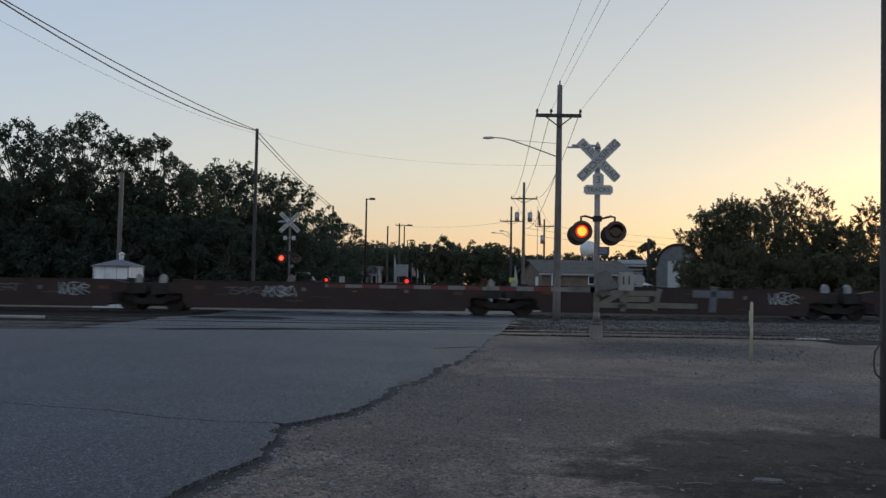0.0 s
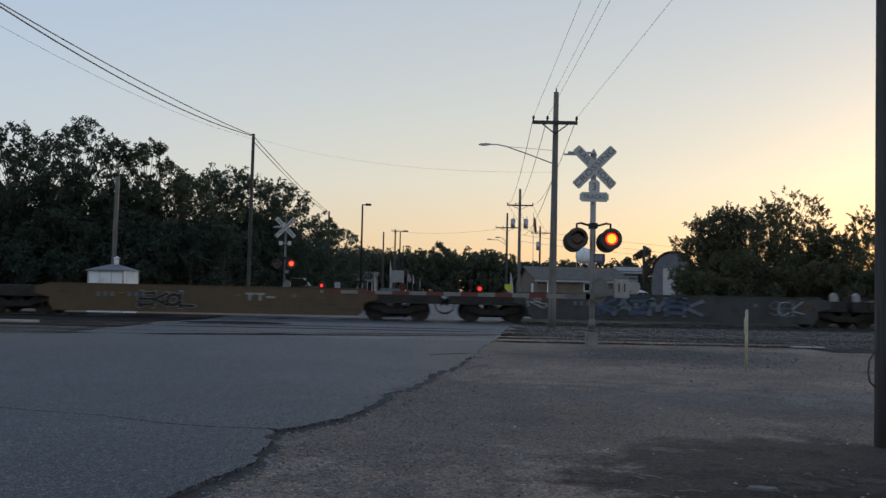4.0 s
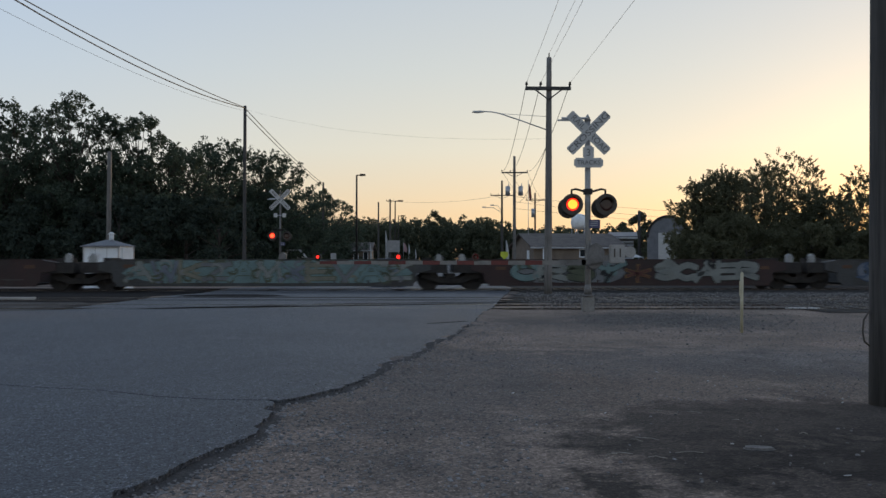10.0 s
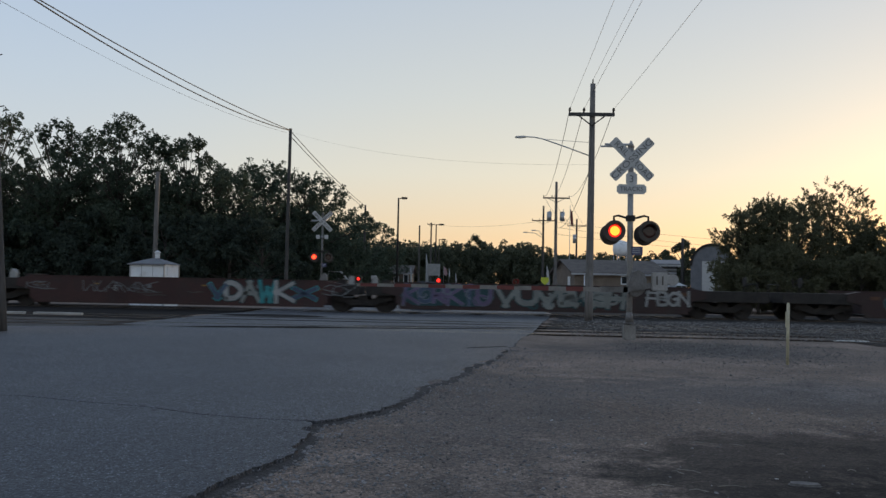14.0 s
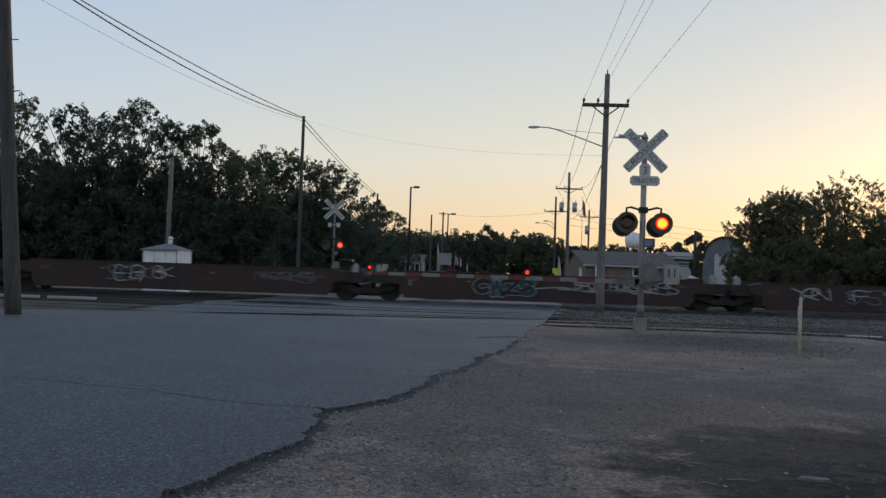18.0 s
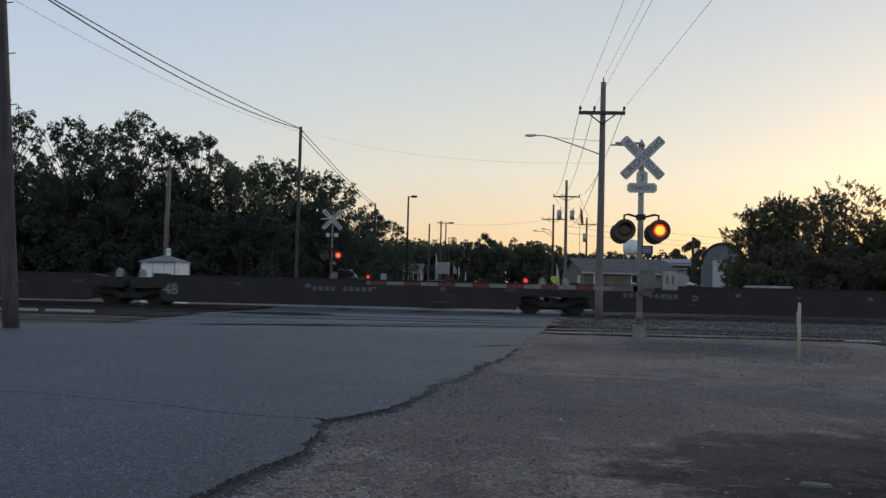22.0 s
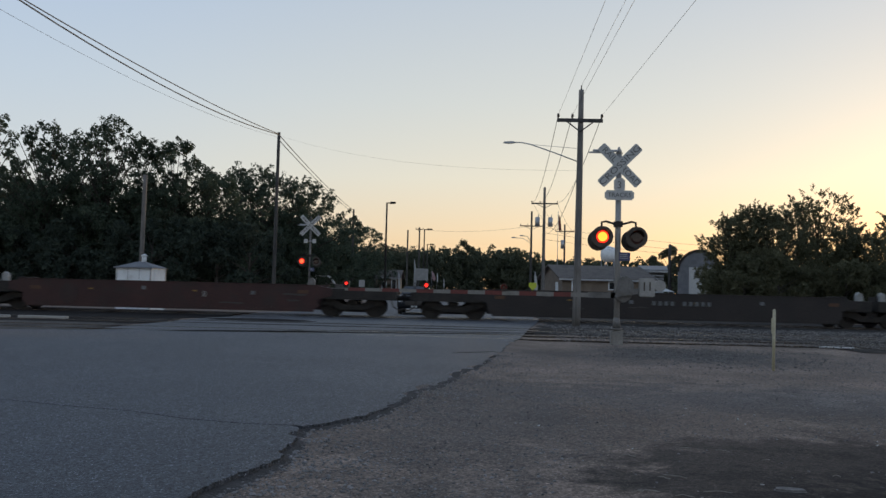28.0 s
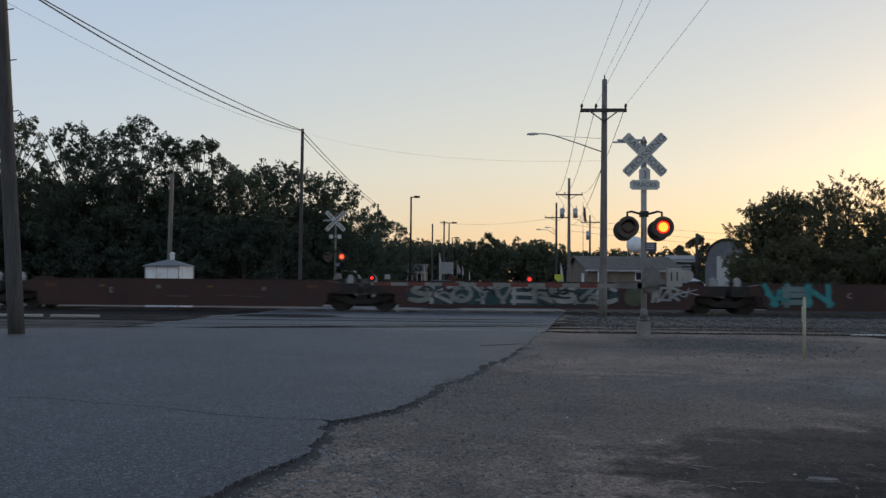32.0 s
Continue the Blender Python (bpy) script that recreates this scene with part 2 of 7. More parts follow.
pebbled(ASPHALT, 60, 0.35, 1.9, (
    (patch_mask(ASPHALT, -8.0, 4.0, 12.0, 11.0, 0.7, 0.6), (0.025, 0.029, 0.038), 0.85),
    (patch_mask(ASPHALT, -10.5, 17.6, 6.5, 2.6, 0.9, 0.5), (0.075, 0.06, 0.052), 0.8),
    (patch_mask(ASPHALT, 0.3, 15.0, 0.9, 6.5, 0.6, 0.5), (0.072, 0.062, 0.057), 0.6)), 4.0, 0.12)
pebbled(DIRT, 55, 0.6, 1.45, (
    (patch_mask(DIRT, 4.2, 10.0, 8.0, 2.3, 0.95, 0.3), (0.12, 0.111, 0.108), 0.7),
    (patch_mask(DIRT, 5.0, 16.3, 9.0, 3.6, 0.8, 0.5), (0.088, 0.075, 0.068), 0.7),
    (patch_mask(DIRT, 0.1, 8.0, 1.9, 4.5, 0.9, 0.4), (0.114, 0.103, 0.098), 0.6),
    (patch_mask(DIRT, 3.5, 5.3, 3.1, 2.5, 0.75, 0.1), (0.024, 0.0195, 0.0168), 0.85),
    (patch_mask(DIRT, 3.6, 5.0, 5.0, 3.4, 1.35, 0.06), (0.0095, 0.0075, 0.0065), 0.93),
    (patch_mask(DIRT, 0.5, 8.5, 9.0, 6.0, 1.2, 0.04), (0.06, 0.048, 0.04), 0.4),
    (patch_mask(DIRT, 4.5, 17.2, 2.2, 2.4, 0.6, 0.3), (0.05, 0.048, 0.047), 0.7)))
DARKDIRT = material("oily_dark_soil", (0.009, 0.0085, 0.0085), (0.034, 0.03, 0.028), 0.9, scale=2.2, fine=30, bump=0.9)
BALLAST = material("ballast_bed", (0.022, 0.02, 0.019), (0.066, 0.061, 0.057), 0.95, scale=2.0, fine=18, bump=1.0)
GRAVELBED = material("trackside_gravel", (0.05, 0.046, 0.043), (0.125, 0.114, 0.105), 0.95, scale=1.4, fine=16, bump=1.0, stain=((0.035, 0.03, 0.027), 0.6, (0.5, 0.72)))
matte(GRAVELBED, 0.1)
PALETIMBER = material("pale_weathered_timber", (0.24, 0.225, 0.2), (0.42, 0.395, 0.36), 0.85, scale=3, fine=20, bump=0.3, grain=(0.1, 1, 1))
SHADEDSOIL = material("shaded_loose_soil", (0.018, 0.0165, 0.016), (0.058, 0.052, 0.05), 0.95, scale=5, fine=45, bump=1.0)
matte(DARKDIRT, 0.05)
matte(BALLAST, 0.08)
matte(DIRT, 0.3)
matte(ASPHALT, 0.35)
STONE = material("grey_gravel_stone", (0.085, 0.081, 0.081), (0.23, 0.22, 0.216), 0.9, scale=3, fine=30, bump=0.3)
RUST = material("rusty_rail_steel", (0.03, 0.021, 0.016), (0.07, 0.048, 0.036), 0.7, 0.3, scale=3, fine=60)
RAILTOP = material("worn_rail_top", (0.3, 0.29, 0.28), (0.5, 0.48, 0.46), 0.22, 0.9, scale=3, fine=60, bump=0.05)
TIE = material("creosoted_tie_wood", (0.03, 0.024, 0.02), (0.09, 0.075, 0.06), 0.9, scale=3, fine=25)
GREYWOOD = material("sun_bleached_pole_wood", (0.09, 0.083, 0.076), (0.2, 0.185, 0.17), 0.9, scale=9, fine=45, bump=0.5, object_random=0.12, grain=(1, 1, 0.05), stain=((0.08, 0.075, 0.07), 1.2, (0.5, 0.75)))
POLEWOOD = material("weathered_pole_wood", (0.031, 0.029, 0.028), (0.088, 0.082, 0.077), 0.9, scale=9, fine=45, bump=0.5, object_random=0.12, grain=(1, 1, 0.05), stain=((0.04, 0.038, 0.036), 1.2, (0.5, 0.75)))
GALV = material("galvanised_steel", (0.3, 0.31, 0.33), (0.48, 0.49, 0.5), 0.45, 0.7, scale=3, fine=30, bump=0.08)
SILVER = material("aluminium_painted_mast", (0.24, 0.235, 0.225), (0.36, 0.35, 0.335), 0.55, 0.3, scale=3, fine=30, bump=0.08)
SIGNWHITE = material("reflective_sign_white", (0.37, 0.37, 0.36), (0.5, 0.5, 0.485), 0.5, scale=5, fine=40, bump=0.03)
BLACK = material("sun_faded_black_paint", (0.045, 0.037, 0.03), (0.085, 0.07, 0.056), 0.75, scale=4, fine=40, bump=0.05)
DARKSTEEL = material("grimy_dark_steel", (0.014, 0.012, 0.011), (0.045, 0.038, 0.033), 0.8, 0.2, scale=3, fine=30, bump=0.2)
CONCRETE = material("weathered_concrete", (0.15, 0.142, 0.13), (0.27, 0.256, 0.235), 0.9, scale=3, fine=40, bump=0.4)
WIRE = material("wire_black", (0.015, 0.015, 0.015), (0.03, 0.03, 0.03), 0.7, bump=0)
REDTAPE = material("reflective_red", (0.085, 0.015, 0.013), (0.15, 0.025, 0.022), 0.45, scale=6, fine=40, bump=0.03)
WHITETAPE = material("reflective_white", (0.14, 0.132, 0.12), (0.22, 0.208, 0.19), 0.5, scale=6, fine=40, bump=0.03)
BLUE = material("blue_notice_enamel", (0.045, 0.05, 0.11), (0.075, 0.08, 0.16), 0.5, scale=6, fine=40, bump=0.03)
WHITEPAINT = material("white_painted_steel", (0.6, 0.62, 0.64), (0.8, 0.82, 0.83), 0.55, scale=2, fine=25, bump=0.06, stain=((0.42, 0.4, 0.37), 1.5, (0.6, 0.85)))
GREYPAINT = material("grimy_grey_enamel", (0.1, 0.095, 0.09), (0.19, 0.18, 0.17), 0.65, 0.1, scale=4, fine=30, bump=0.08, stain=((0.07, 0.06, 0.05), 3, (0.5, 0.75)))
GREYROOF = material("grey_roof_sheet", (0.1, 0.105, 0.115), (0.18, 0.185, 0.2), 0.6, 0.2, scale=2, fine=25, bump=0.1)
SHINGLE = material("brown_roof_shingle", (0.06, 0.05, 0.045), (0.13, 0.11, 0.095), 0.9, scale=1.5, fine=14, bump=0.6)
BRICK = material("tan_house_siding", (0.13, 0.1, 0.075), (0.22, 0.17, 0.13), 0.85, scale=1.5, fine=18, bump=0.3)
YELLOWPOST = material("faded_yellow_plastic", (0.3, 0.27, 0.17), (0.46, 0.42, 0.3), 0.6, scale=4, fine=30, bump=0.05)
BARK = material("tree_bark", (0.03, 0.024, 0.019), (0.08, 0.068, 0.056), 0.95, scale=2, fine=16, bump=0.8)
LEAF = leaf_material("broad_leaves", (0.05, 0.07, 0.05), (0.095, 0.118, 0.082), 0.35)
# darker copy of the leaves: shade below the trees put into their colour
LEAF4 = leaf_material("shade_toned_leaves", (0.03, 0.042, 0.034), (0.062, 0.078, 0.058))
LEAF2 = leaf_material("narrow_leaves", (0.095, 0.098, 0.058), (0.15, 0.148, 0.092), 0.5)
LEAF3 = leaf_material("distant_leaves", (0.07, 0.082, 0.056), (0.125, 0.135, 0.09), 0.35)
GRASS = material("dry_roadside_grass", (0.025, 0.024, 0.016), (0.06, 0.055, 0.038), 0.95, scale=0.5, fine=9, bump=0.8)
LENSDARK = material("unlit_red_lens", (0.028, 0.012, 0.01), (0.045, 0.018, 0.014), 0.25, bump=0)
GLOWCORE = glow("lit_lens_core", (1.0, 0.33, 0.03), 2.2)
GLOWRIM = glow("lit_lens_rim", (1.0, 0.025, 0.012), 1.2)
GLOWSMALL = glow("lit_gate_lamp", (1.0, 0.03, 0.02), 1.6)
GLOWFAR = glow("lit_far_lens", (1.0, 0.09, 0.03), 2.2)
PANE = material("dark_window_glass", (0.02, 0.022, 0.025), (0.04, 0.042, 0.045), 0.1, bump=0)


# ---------------------------------------------------------------- mesh helpers
def box(bm, x0, x1, y0, y1, z0, z1, mi=0):
    v = [bm.verts.new(p) for p in ((x0, y0, z0), (x1, y0, z0), (x1, y1, z0), (x0, y1, z0), (x0, y0, z1), (x1, y0, z1), (x1, y1, z1), (x0, y1, z1))]
    for f in ((3, 2, 1, 0), (4, 5, 6, 7), (0, 1, 5, 4), (1, 2, 6, 5), (2, 3, 7, 6), (3, 0, 4, 7)):
        bm.faces.new([v[i] for i in f]).material_index = mi


def tube(bm, p, q, r0, r1=None, n=10, mi=0, cap=True):
    """A tapered rod from p to q."""
    p, q = Vector(p), Vector(q)
    r1 = r0 if r1 is None else r1
    d = (q - p).normalized()
    a = d.orthogonal().normalized()
    b = d.cross(a)
    ring = [[bm.verts.new(c + r * (math.cos(t) * a + math.sin(t) * b)) for t in [2 * math.pi * i / n for i in range(n)]] for c, r in ((p, r0), (q, r1))]
    for i in range(n):
        f = bm.faces.new((ring[0][i], ring[0][(i + 1) % n], ring[1][(i + 1) % n], ring[1][i]))
        f.smooth, f.material_index = True, mi
    if cap:
        bm.faces.new(ring[0][::-1]).material_index = mi
        bm.faces.new(ring[1]).material_index = mi


def prism(bm, pts, axis, a, b, mi=0):
    """A closed outline (pairs) pushed from a to b along an axis: 'x' pairs are (y, z), 'y' pairs are (x, z), 'z' pairs are (x, y)."""
    def at(p, d):
        return {"x": (d, p[0], p[1]), "y": (p[0], d, p[1]), "z": (p[0], p[1], d)}[axis]
    u = [bm.verts.new(at(p, a)) for p in pts]
    w = [bm.verts.new(at(p, b)) for p in pts]
    k = len(pts)
    bm.faces.new(u).material_index = mi
    bm.faces.new(w[::-1]).material_index = mi
    for i in range(k):
        bm.faces.new((u[i], w[i], w[(i + 1) % k], u[(i + 1) % k])).material_index = mi
    bmesh.ops.recalc_face_normals(bm, faces=bm.faces[:])


def mesh_of(name, bm, mats):
    me = bpy.data.meshes.new(name)
    bm.to_mesh(me)
    bm.free()
    for m in (mats if isinstance(mats, (list, tuple)) else [mats]):
        me.materials.append(m)
    return me


def part(name, bm, mats, parent, label="", at=None):
    ob = new(name, bm if isinstance(bm, bpy.types.Mesh) else mesh_of(name, bm, mats))
    ob.parent = parent
    if at is not None:
        ob.matrix_basis = at
    if label:
        ob["label"] = label
    return ob


def thing(name, label, category, at=None, group="", kind=""):
    ob = new(name)
    ob.empty_display_size = 0.3
    if at is not None:
        ob.matrix_basis = at
    return tagged(ob, label, category, group, kind)


def solid(name, bm, mats, label, category="", group="", kind="", at=None):
    ob = new(name, mesh_of(name, bm, mats))
    if at is not None:
        ob.matrix_basis = at
    return tagged(ob, label, category, group, kind)


def text_mesh(body, size, mat, depth=0.002):
    """Letters as a mesh, upright in x and z, facing -y."""
    cu = bpy.data.curves.new("letters", "FONT")
    cu.body, cu.size, cu.extrude, cu.align_x, cu.align_y = body, size, depth, "CENTER", "CENTER"
    cu.resolution_u = 3
    tmp = bpy.data.objects.new("letters", cu)
    scene.collection.objects.link(tmp)
    dg = bpy.context.evaluated_depsgraph_get()
    me = bpy.data.meshes.new_from_object(tmp.evaluated_get(dg))
    bpy.data.objects.remove(tmp)
    bpy.data.curves.remove(cu)
    me.transform(Matrix.Rotation(radians(90), 4, "X"))
    me.materials.clear()
    me.materials.append(mat)
    return me


def bez(bm, pts, r, n=6, mi=0):
    """One bent rod through pts."""
    pts = [Vector(p) for p in pts]
    rings = []
    for i, p in enumerate(pts):
        d = (pts[min(i + 1, len(pts) - 1)] - pts[max(i - 1, 0)]).normalized()
        a = d.cross(Vector((0.3, 0.9, 0.2))).normalized()
        c = d.cross(a)
        rings.append([bm.verts.new(p + r * (math.cos(2 * math.pi * k / n) * a + math.sin(2 * math.pi * k / n) * c)) for k in range(n)])
    for u, v in zip(rings, rings[1:]):
        for k in range(n):
            f = bm.faces.new((u[k], u[(k + 1) % n], v[(k + 1) % n], v[k]))
            f.smooth, f.material_index = True, mi
    bm.faces.new(rings[0][::-1]).material_index = mi
    bm.faces.new(rings[-1]).material_index = mi


def sagging(p, q, sag, n=24):
    p, q = Vector(p), Vector(q)
    return [p.lerp(q, i / n) - Vector((0, 0, sag * 4 * (i / n) * (1 - i / n))) for i in range(n + 1)]


# ---------------------------------------------------------------- ground
rnd = random.Random(5)
EDGE = [(-2.4, 1.5), (-1.95, 3.0), (-1.67, 4.14), (-1.54, 4.49), (-1.42, 4.95), (-1.3, 5.42), (-1.23, 5.78), (-1.28, 6.41), (-1.37, 6.99), (-1.16, 7.27), (-0.86, 7.72), (-0.62, 8.7), (-0.37, 9.95), (0.04, 11.88), (0.31, 12.95), (0.7, 15.5), (1.06, 18.4), (1.4, 20.2)]


def edge_x(y):
    """The x of the pavement's broken right edge at y."""
    for (xa, ya), (xb, yb) in zip(EDGE, EDGE[1:]):
        if ya <= y <= yb:
            return xa + (xb - xa) * (y - ya) / (yb - ya)
    return EDGE[0][0] if y < EDGE[0][1] else 1.4 + (y - 20.2) * 0.12


def ease(v, a, c):
    t = min(1, max(0, (v - a) / (c - a)))
    return t * t * (3 - 2 * t)


def dip(y):
    """The third track lies a little lower than the road, and the land beyond it lower still."""
    return -(0.075 * ease(y, 27, 31) + 0.125 * ease(y, 36.3, 40.5)) * (1 - ease(y, 56, 72))


def ground_z(x, y):
    d = math.hypot(x, y - 5)
    h = 0.018 * noise.noise((x * 0.7, y * 0.7, 1.0)) + 0.012 * noise.noise((x * 2.6, y * 2.6, 4.0))
    if 7.5 < y < 21:       # earth carried over the pavement's edge
        k = min(1, (y - 7.5) / 2.5) * min(1, (21 - y) / 2)
        away = (x - edge_x(y) - 0.1 * noise.noise((y * 1.3, 3.0, 0))) / (0.28 + 0.12 * noise.noise((y * 0.9, 8.0, 0)))
        h += 0.05 * k * math.exp(-away * away) * (0.9 + 0.9 * noise.noise((x * 3.1, y * 2.3, 6.0)))
    hollow = 0.12 * ease(-x, 9.5, 12.5) * ease(y, 36.5, 40) * (1 - ease(y, 46, 54))      # beside the hut
    return h * max(0.0, 1 - d / 60) - 0.02 + dip(y) - hollow


bm = bmesh.new()
xs = [-1500, -600, -250, -120, -60, -35] + [-25 + 0.5 * i for i in range(46)] + [-2 + 0.08 * i for i in range(50)] + [2.0 + 0.12 * i for i in range(51)] + [8.1 + 0.6 * i for i in range(24)] + [30, 60, 120, 250, 600, 1500]
ys = [-1500, -400, -100, -30, -8, 0, 2] + [3.2 + 0.12 * i for i in range(84)] + [13.3 + 0.35 * i for i in range(24)] + [22, 24.5, 27, 28.3, 29.6, 31, 34, 36.3, 37.3, 38.4, 39.5, 40.5, 42, 44, 46, 48, 50, 52, 54, 56, 59, 62, 65, 68, 72, 110, 200, 500, 1000, 2200]
grid = [[bm.verts.new((x, y, ground_z(x, y))) for x in xs] for y in ys]
for j in range(len(ys) - 1):
    for i in range(len(xs) - 1):
        bm.faces.new((grid[j][i], grid[j][i + 1], grid[j + 1][i + 1], grid[j + 1][i])).smooth = True
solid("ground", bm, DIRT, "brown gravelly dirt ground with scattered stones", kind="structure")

# worn pavement on this side of the tracks, with a crumbling right edge
bm = bmesh.new()
right = []
y = 1.5
while y < 20.15:
    right.append((edge_x(y) + 0.075 * noise.noise((y * 3.1, 2.2, 0)) + 0.05 * noise.noise((y * 9, 5.2, 0)) + 0.025 * noise.noise((y * 23, 1.2, 0)), y))
    y += 0.045
SEAM = [(-1.42, 7.0), (-1.89, 7.05), (-2.4, 7.2), (-3.01, 7.53), (-3.67, 7.72), (-4.46, 8.0), (-5.64, 7.95), (-9, 8.3), (-40, 9.0)]
SEAM = [(x + 0.03 * noise.noise((x * 2, 7, 1)), y + 0.03 * noise.noise((x * 4, 3, 1))) for x, y in SEAM]
prism(bm, [p for p in right if p[1] > 7.0] + [(1.4, 20.2), (-8.0, 20.2), (-9.3, 19.2), (-13, 18.0), (-22, 16.9), (-40, 16.0)] + [(x, y + 0.045) for x, y in SEAM[::-1]], "z", -0.06, 0.022)
solid("road", bm, ASPHALT, "worn grey asphalt road with a crumbling edge", kind="structure")
bm = bmesh.new()
prism(bm, [p for p in right if p[1] < 6.97] + SEAM + [(-40, -20), (-3.5, -20)], "z", -0.06, 0.026)
solid("road_apron", bm, ASPHALT, "worn grey asphalt apron split off by a long crack", kind="structure")


GOLD = (1 + 5 ** 0.5) / 2
ROUND = ([(s * 1, t * GOLD, 0) for s in (-1, 1) for t in (-1, 1)] + [(0, s * 1, t * GOLD) for s in (-1, 1) for t in (-1, 1)] + [(t * GOLD, 0, s * 1) for s in (-1, 1) for t in (-1, 1)])


def stones(name, pts, sizes, mat, seed, label, rounded=False):
    """Loose stones: squashed, uneven many-sided lumps resting on the ground."""
    g = np.random.default_rng(seed)
    n = len(pts)
    if rounded:
        base = np.array(ROUND) / 1.9
        base[:, 2] *= 0.65
        tri = [(i, j, k) for i in range(12) for j in range(i + 1, 12) for k in range(j + 1, 12)
               if all(abs(np.linalg.norm(np.subtract(ROUND[p], ROUND[q])) - 2) < 0.01 for p, q in ((i, j), (j, k), (i, k)))]
        f = np.array([(i, j, k) if np.dot(np.cross(np.subtract(ROUND[j], ROUND[i]), np.subtract(ROUND[k], ROUND[i])), ROUND[i]) > 0 else (i, k, j) for i, j, k in tri])
    else:
        base = np.array([(1, 0, 0), (0, 1, 0), (-1, 0, 0), (0, -1, 0), (0, 0, 0.7), (0, 0, -0.5)], float)
        f = np.array([(0, 1, 4), (1, 2, 4), (2, 3, 4), (3, 0, 4), (1, 0, 5), (2, 1, 5), (3, 2, 5), (0, 3, 5)])
    m = len(base)
    v = base[None] * (1 + (0.2 if rounded else 0.35) * g.normal(size=(n, m, 1)))
    v[:, :, 0] *= g.uniform(0.7, 1.4, (n, 1))
    a = g.uniform(0, 6.28, n)
    c, s = np.cos(a)[:, None], np.sin(a)[:, None]
    v = np.stack([v[..., 0] * c - v[..., 1] * s, v[..., 0] * s + v[..., 1] * c, v[..., 2]], -1) * np.asarray(sizes)[:, None, None]
    v += np.asarray(pts)[:, None, :]
    f = (f[None] + m * np.arange(n)[:, None, None]).reshape(-1, 3)
    me = bpy.data.meshes.new(name)
    me.from_pydata(v.reshape(-1, 3).tolist(), [], f.tolist())
    me.materials.append(mat)
    return tagged(new(name, me), label, "gravel", kind="stuff")


def island_tones(m, low, high):
    """Each stone of a joined mesh its own tone."""
    n, l = m.node_tree.nodes, m.node_tree.links
    b = n["Principled BSDF"]
    colour = b.inputs["Base Color"].links[0].from_socket
    geo = n.new("ShaderNodeNewGeometry")
    mr = n.new("ShaderNodeMapRange")
    mr.inputs["To Min"].default_value, mr.inputs["To Max"].default_value = low, high
    mu = n.new("ShaderNodeMixRGB")
    mu.blend_type = "MULTIPLY"
    mu.inputs["Fac"].default_value = 1.0
    l.new(geo.outputs["Random Per Island"], mr.inputs["Value"])
    l.new(colour, mu.inputs["Color1"])
    l.new(mr.outputs["Result"], mu.inputs["Color2"])
    l.new(mu.outputs["Color"], b.inputs["Base Color"])


BALLASTSTONE = material("dull_ballast_stone", (0.07, 0.065, 0.062), (0.165, 0.154, 0.146), 0.95, scale=3, fine=30, bump=0.3)
island_tones(BALLASTSTONE, 0.7, 1.6)
island_tones(STONE, 0.6, 1.35)
g = np.random.default_rng(3)
pts, sizes = [], []
while len(pts) < 26000:      # scattered over the dirt, thicker near the pavement and in drifts
    x, y = g.uniform(-2, 9), 3.6 + 12.5 * g.random() ** 1.5
    e = edge_x(y)
    if x < e + 0.02:
        continue
    near = math.exp(-(x - e) / 0.6)
    drift = noise.noise((x * 0.6, y * 0.9, 9.0))
    dark = ((x - 3.4) / 2.8) ** 2 + ((y - 5.1) / 2.2) ** 2 < 1
    if g.random() > (0.3 + near + 0.5 * max(0, drift)) * (0.06 if dark else 1):
        continue
    s = 0.0035 + 0.011 * g.random() ** 3.2 + 0.006 * near * g.random()
    pts.append((x, y, ground_z(x, y) + 0.2 * s))
    sizes.append(s)
for near in (True, False):
    some = [k for k, p in enumerate(pts) if (p[1] < 6.6) == near]
    stones("loose_gravel", [pts[k] for k in some], [sizes[k] for k in some], STONE, 4, "grey loose gravel scattered over the dirt", near)
pts, sizes = [], []
while len(pts) < 4500:       # coarse stone spilled beside the near track
    x, y = 5.0 + 1.3 * g.normal(), 16.7 + 1.4 * g.normal()
    if y < 13.2 or y > 20 or x < 2.6:
        continue
    s = 0.006 + 0.016 * g.random() ** 2
    pts.append((x, y, ground_z(x, y) + 0.3 * s))
    sizes.append(s)
for k in range(9000):
    x, y = g.uniform(2.4, 22), g.choice([20.2, 21.0, 22.2, 23.2]) + 0.45 * g.normal()
    s = 0.008 + 0.018 * g.random() ** 2
    pts.append((x, y, 0.03 + 0.2 * s))
    sizes.append(s)
for k in range(9000):
    x, y = g.uniform(2.8, 26), g.uniform(23.2, 31.5)
    s = 0.014 + 0.024 * g.random() ** 2
    pts.append((x, y, dip(y) + 0.004 + 0.2 * s))
    sizes.append(s)
stones("ballast_stone", pts, sizes, BALLASTSTONE, 5, "coarse grey ballast stone beside the rails")
pts, sizes = [], []
for k in range(1500):         # crumbs broken off the pavement, and grit thrown onto it
    y = 4.2 + 12 * g.random() ** 1.4
    off = abs(g.normal()) * 0.07 if k < 900 else -abs(g.normal()) * 0.25
    x = edge_x(y) + off
    s = 0.004 + 0.012 * g.random() ** 2 if off > 0 else 0.003 + 0.006 * g.random() ** 2
    pts.append((x, y, (ground_z(x, y) if off > 0 else max(0.026, ground_z(x, y))) + 0.3 * s))
    sizes.append(s)
stones("edge_grit", pts, sizes, STONE, 6, "brown-grey grit and crumbs along the pavement edge", True)

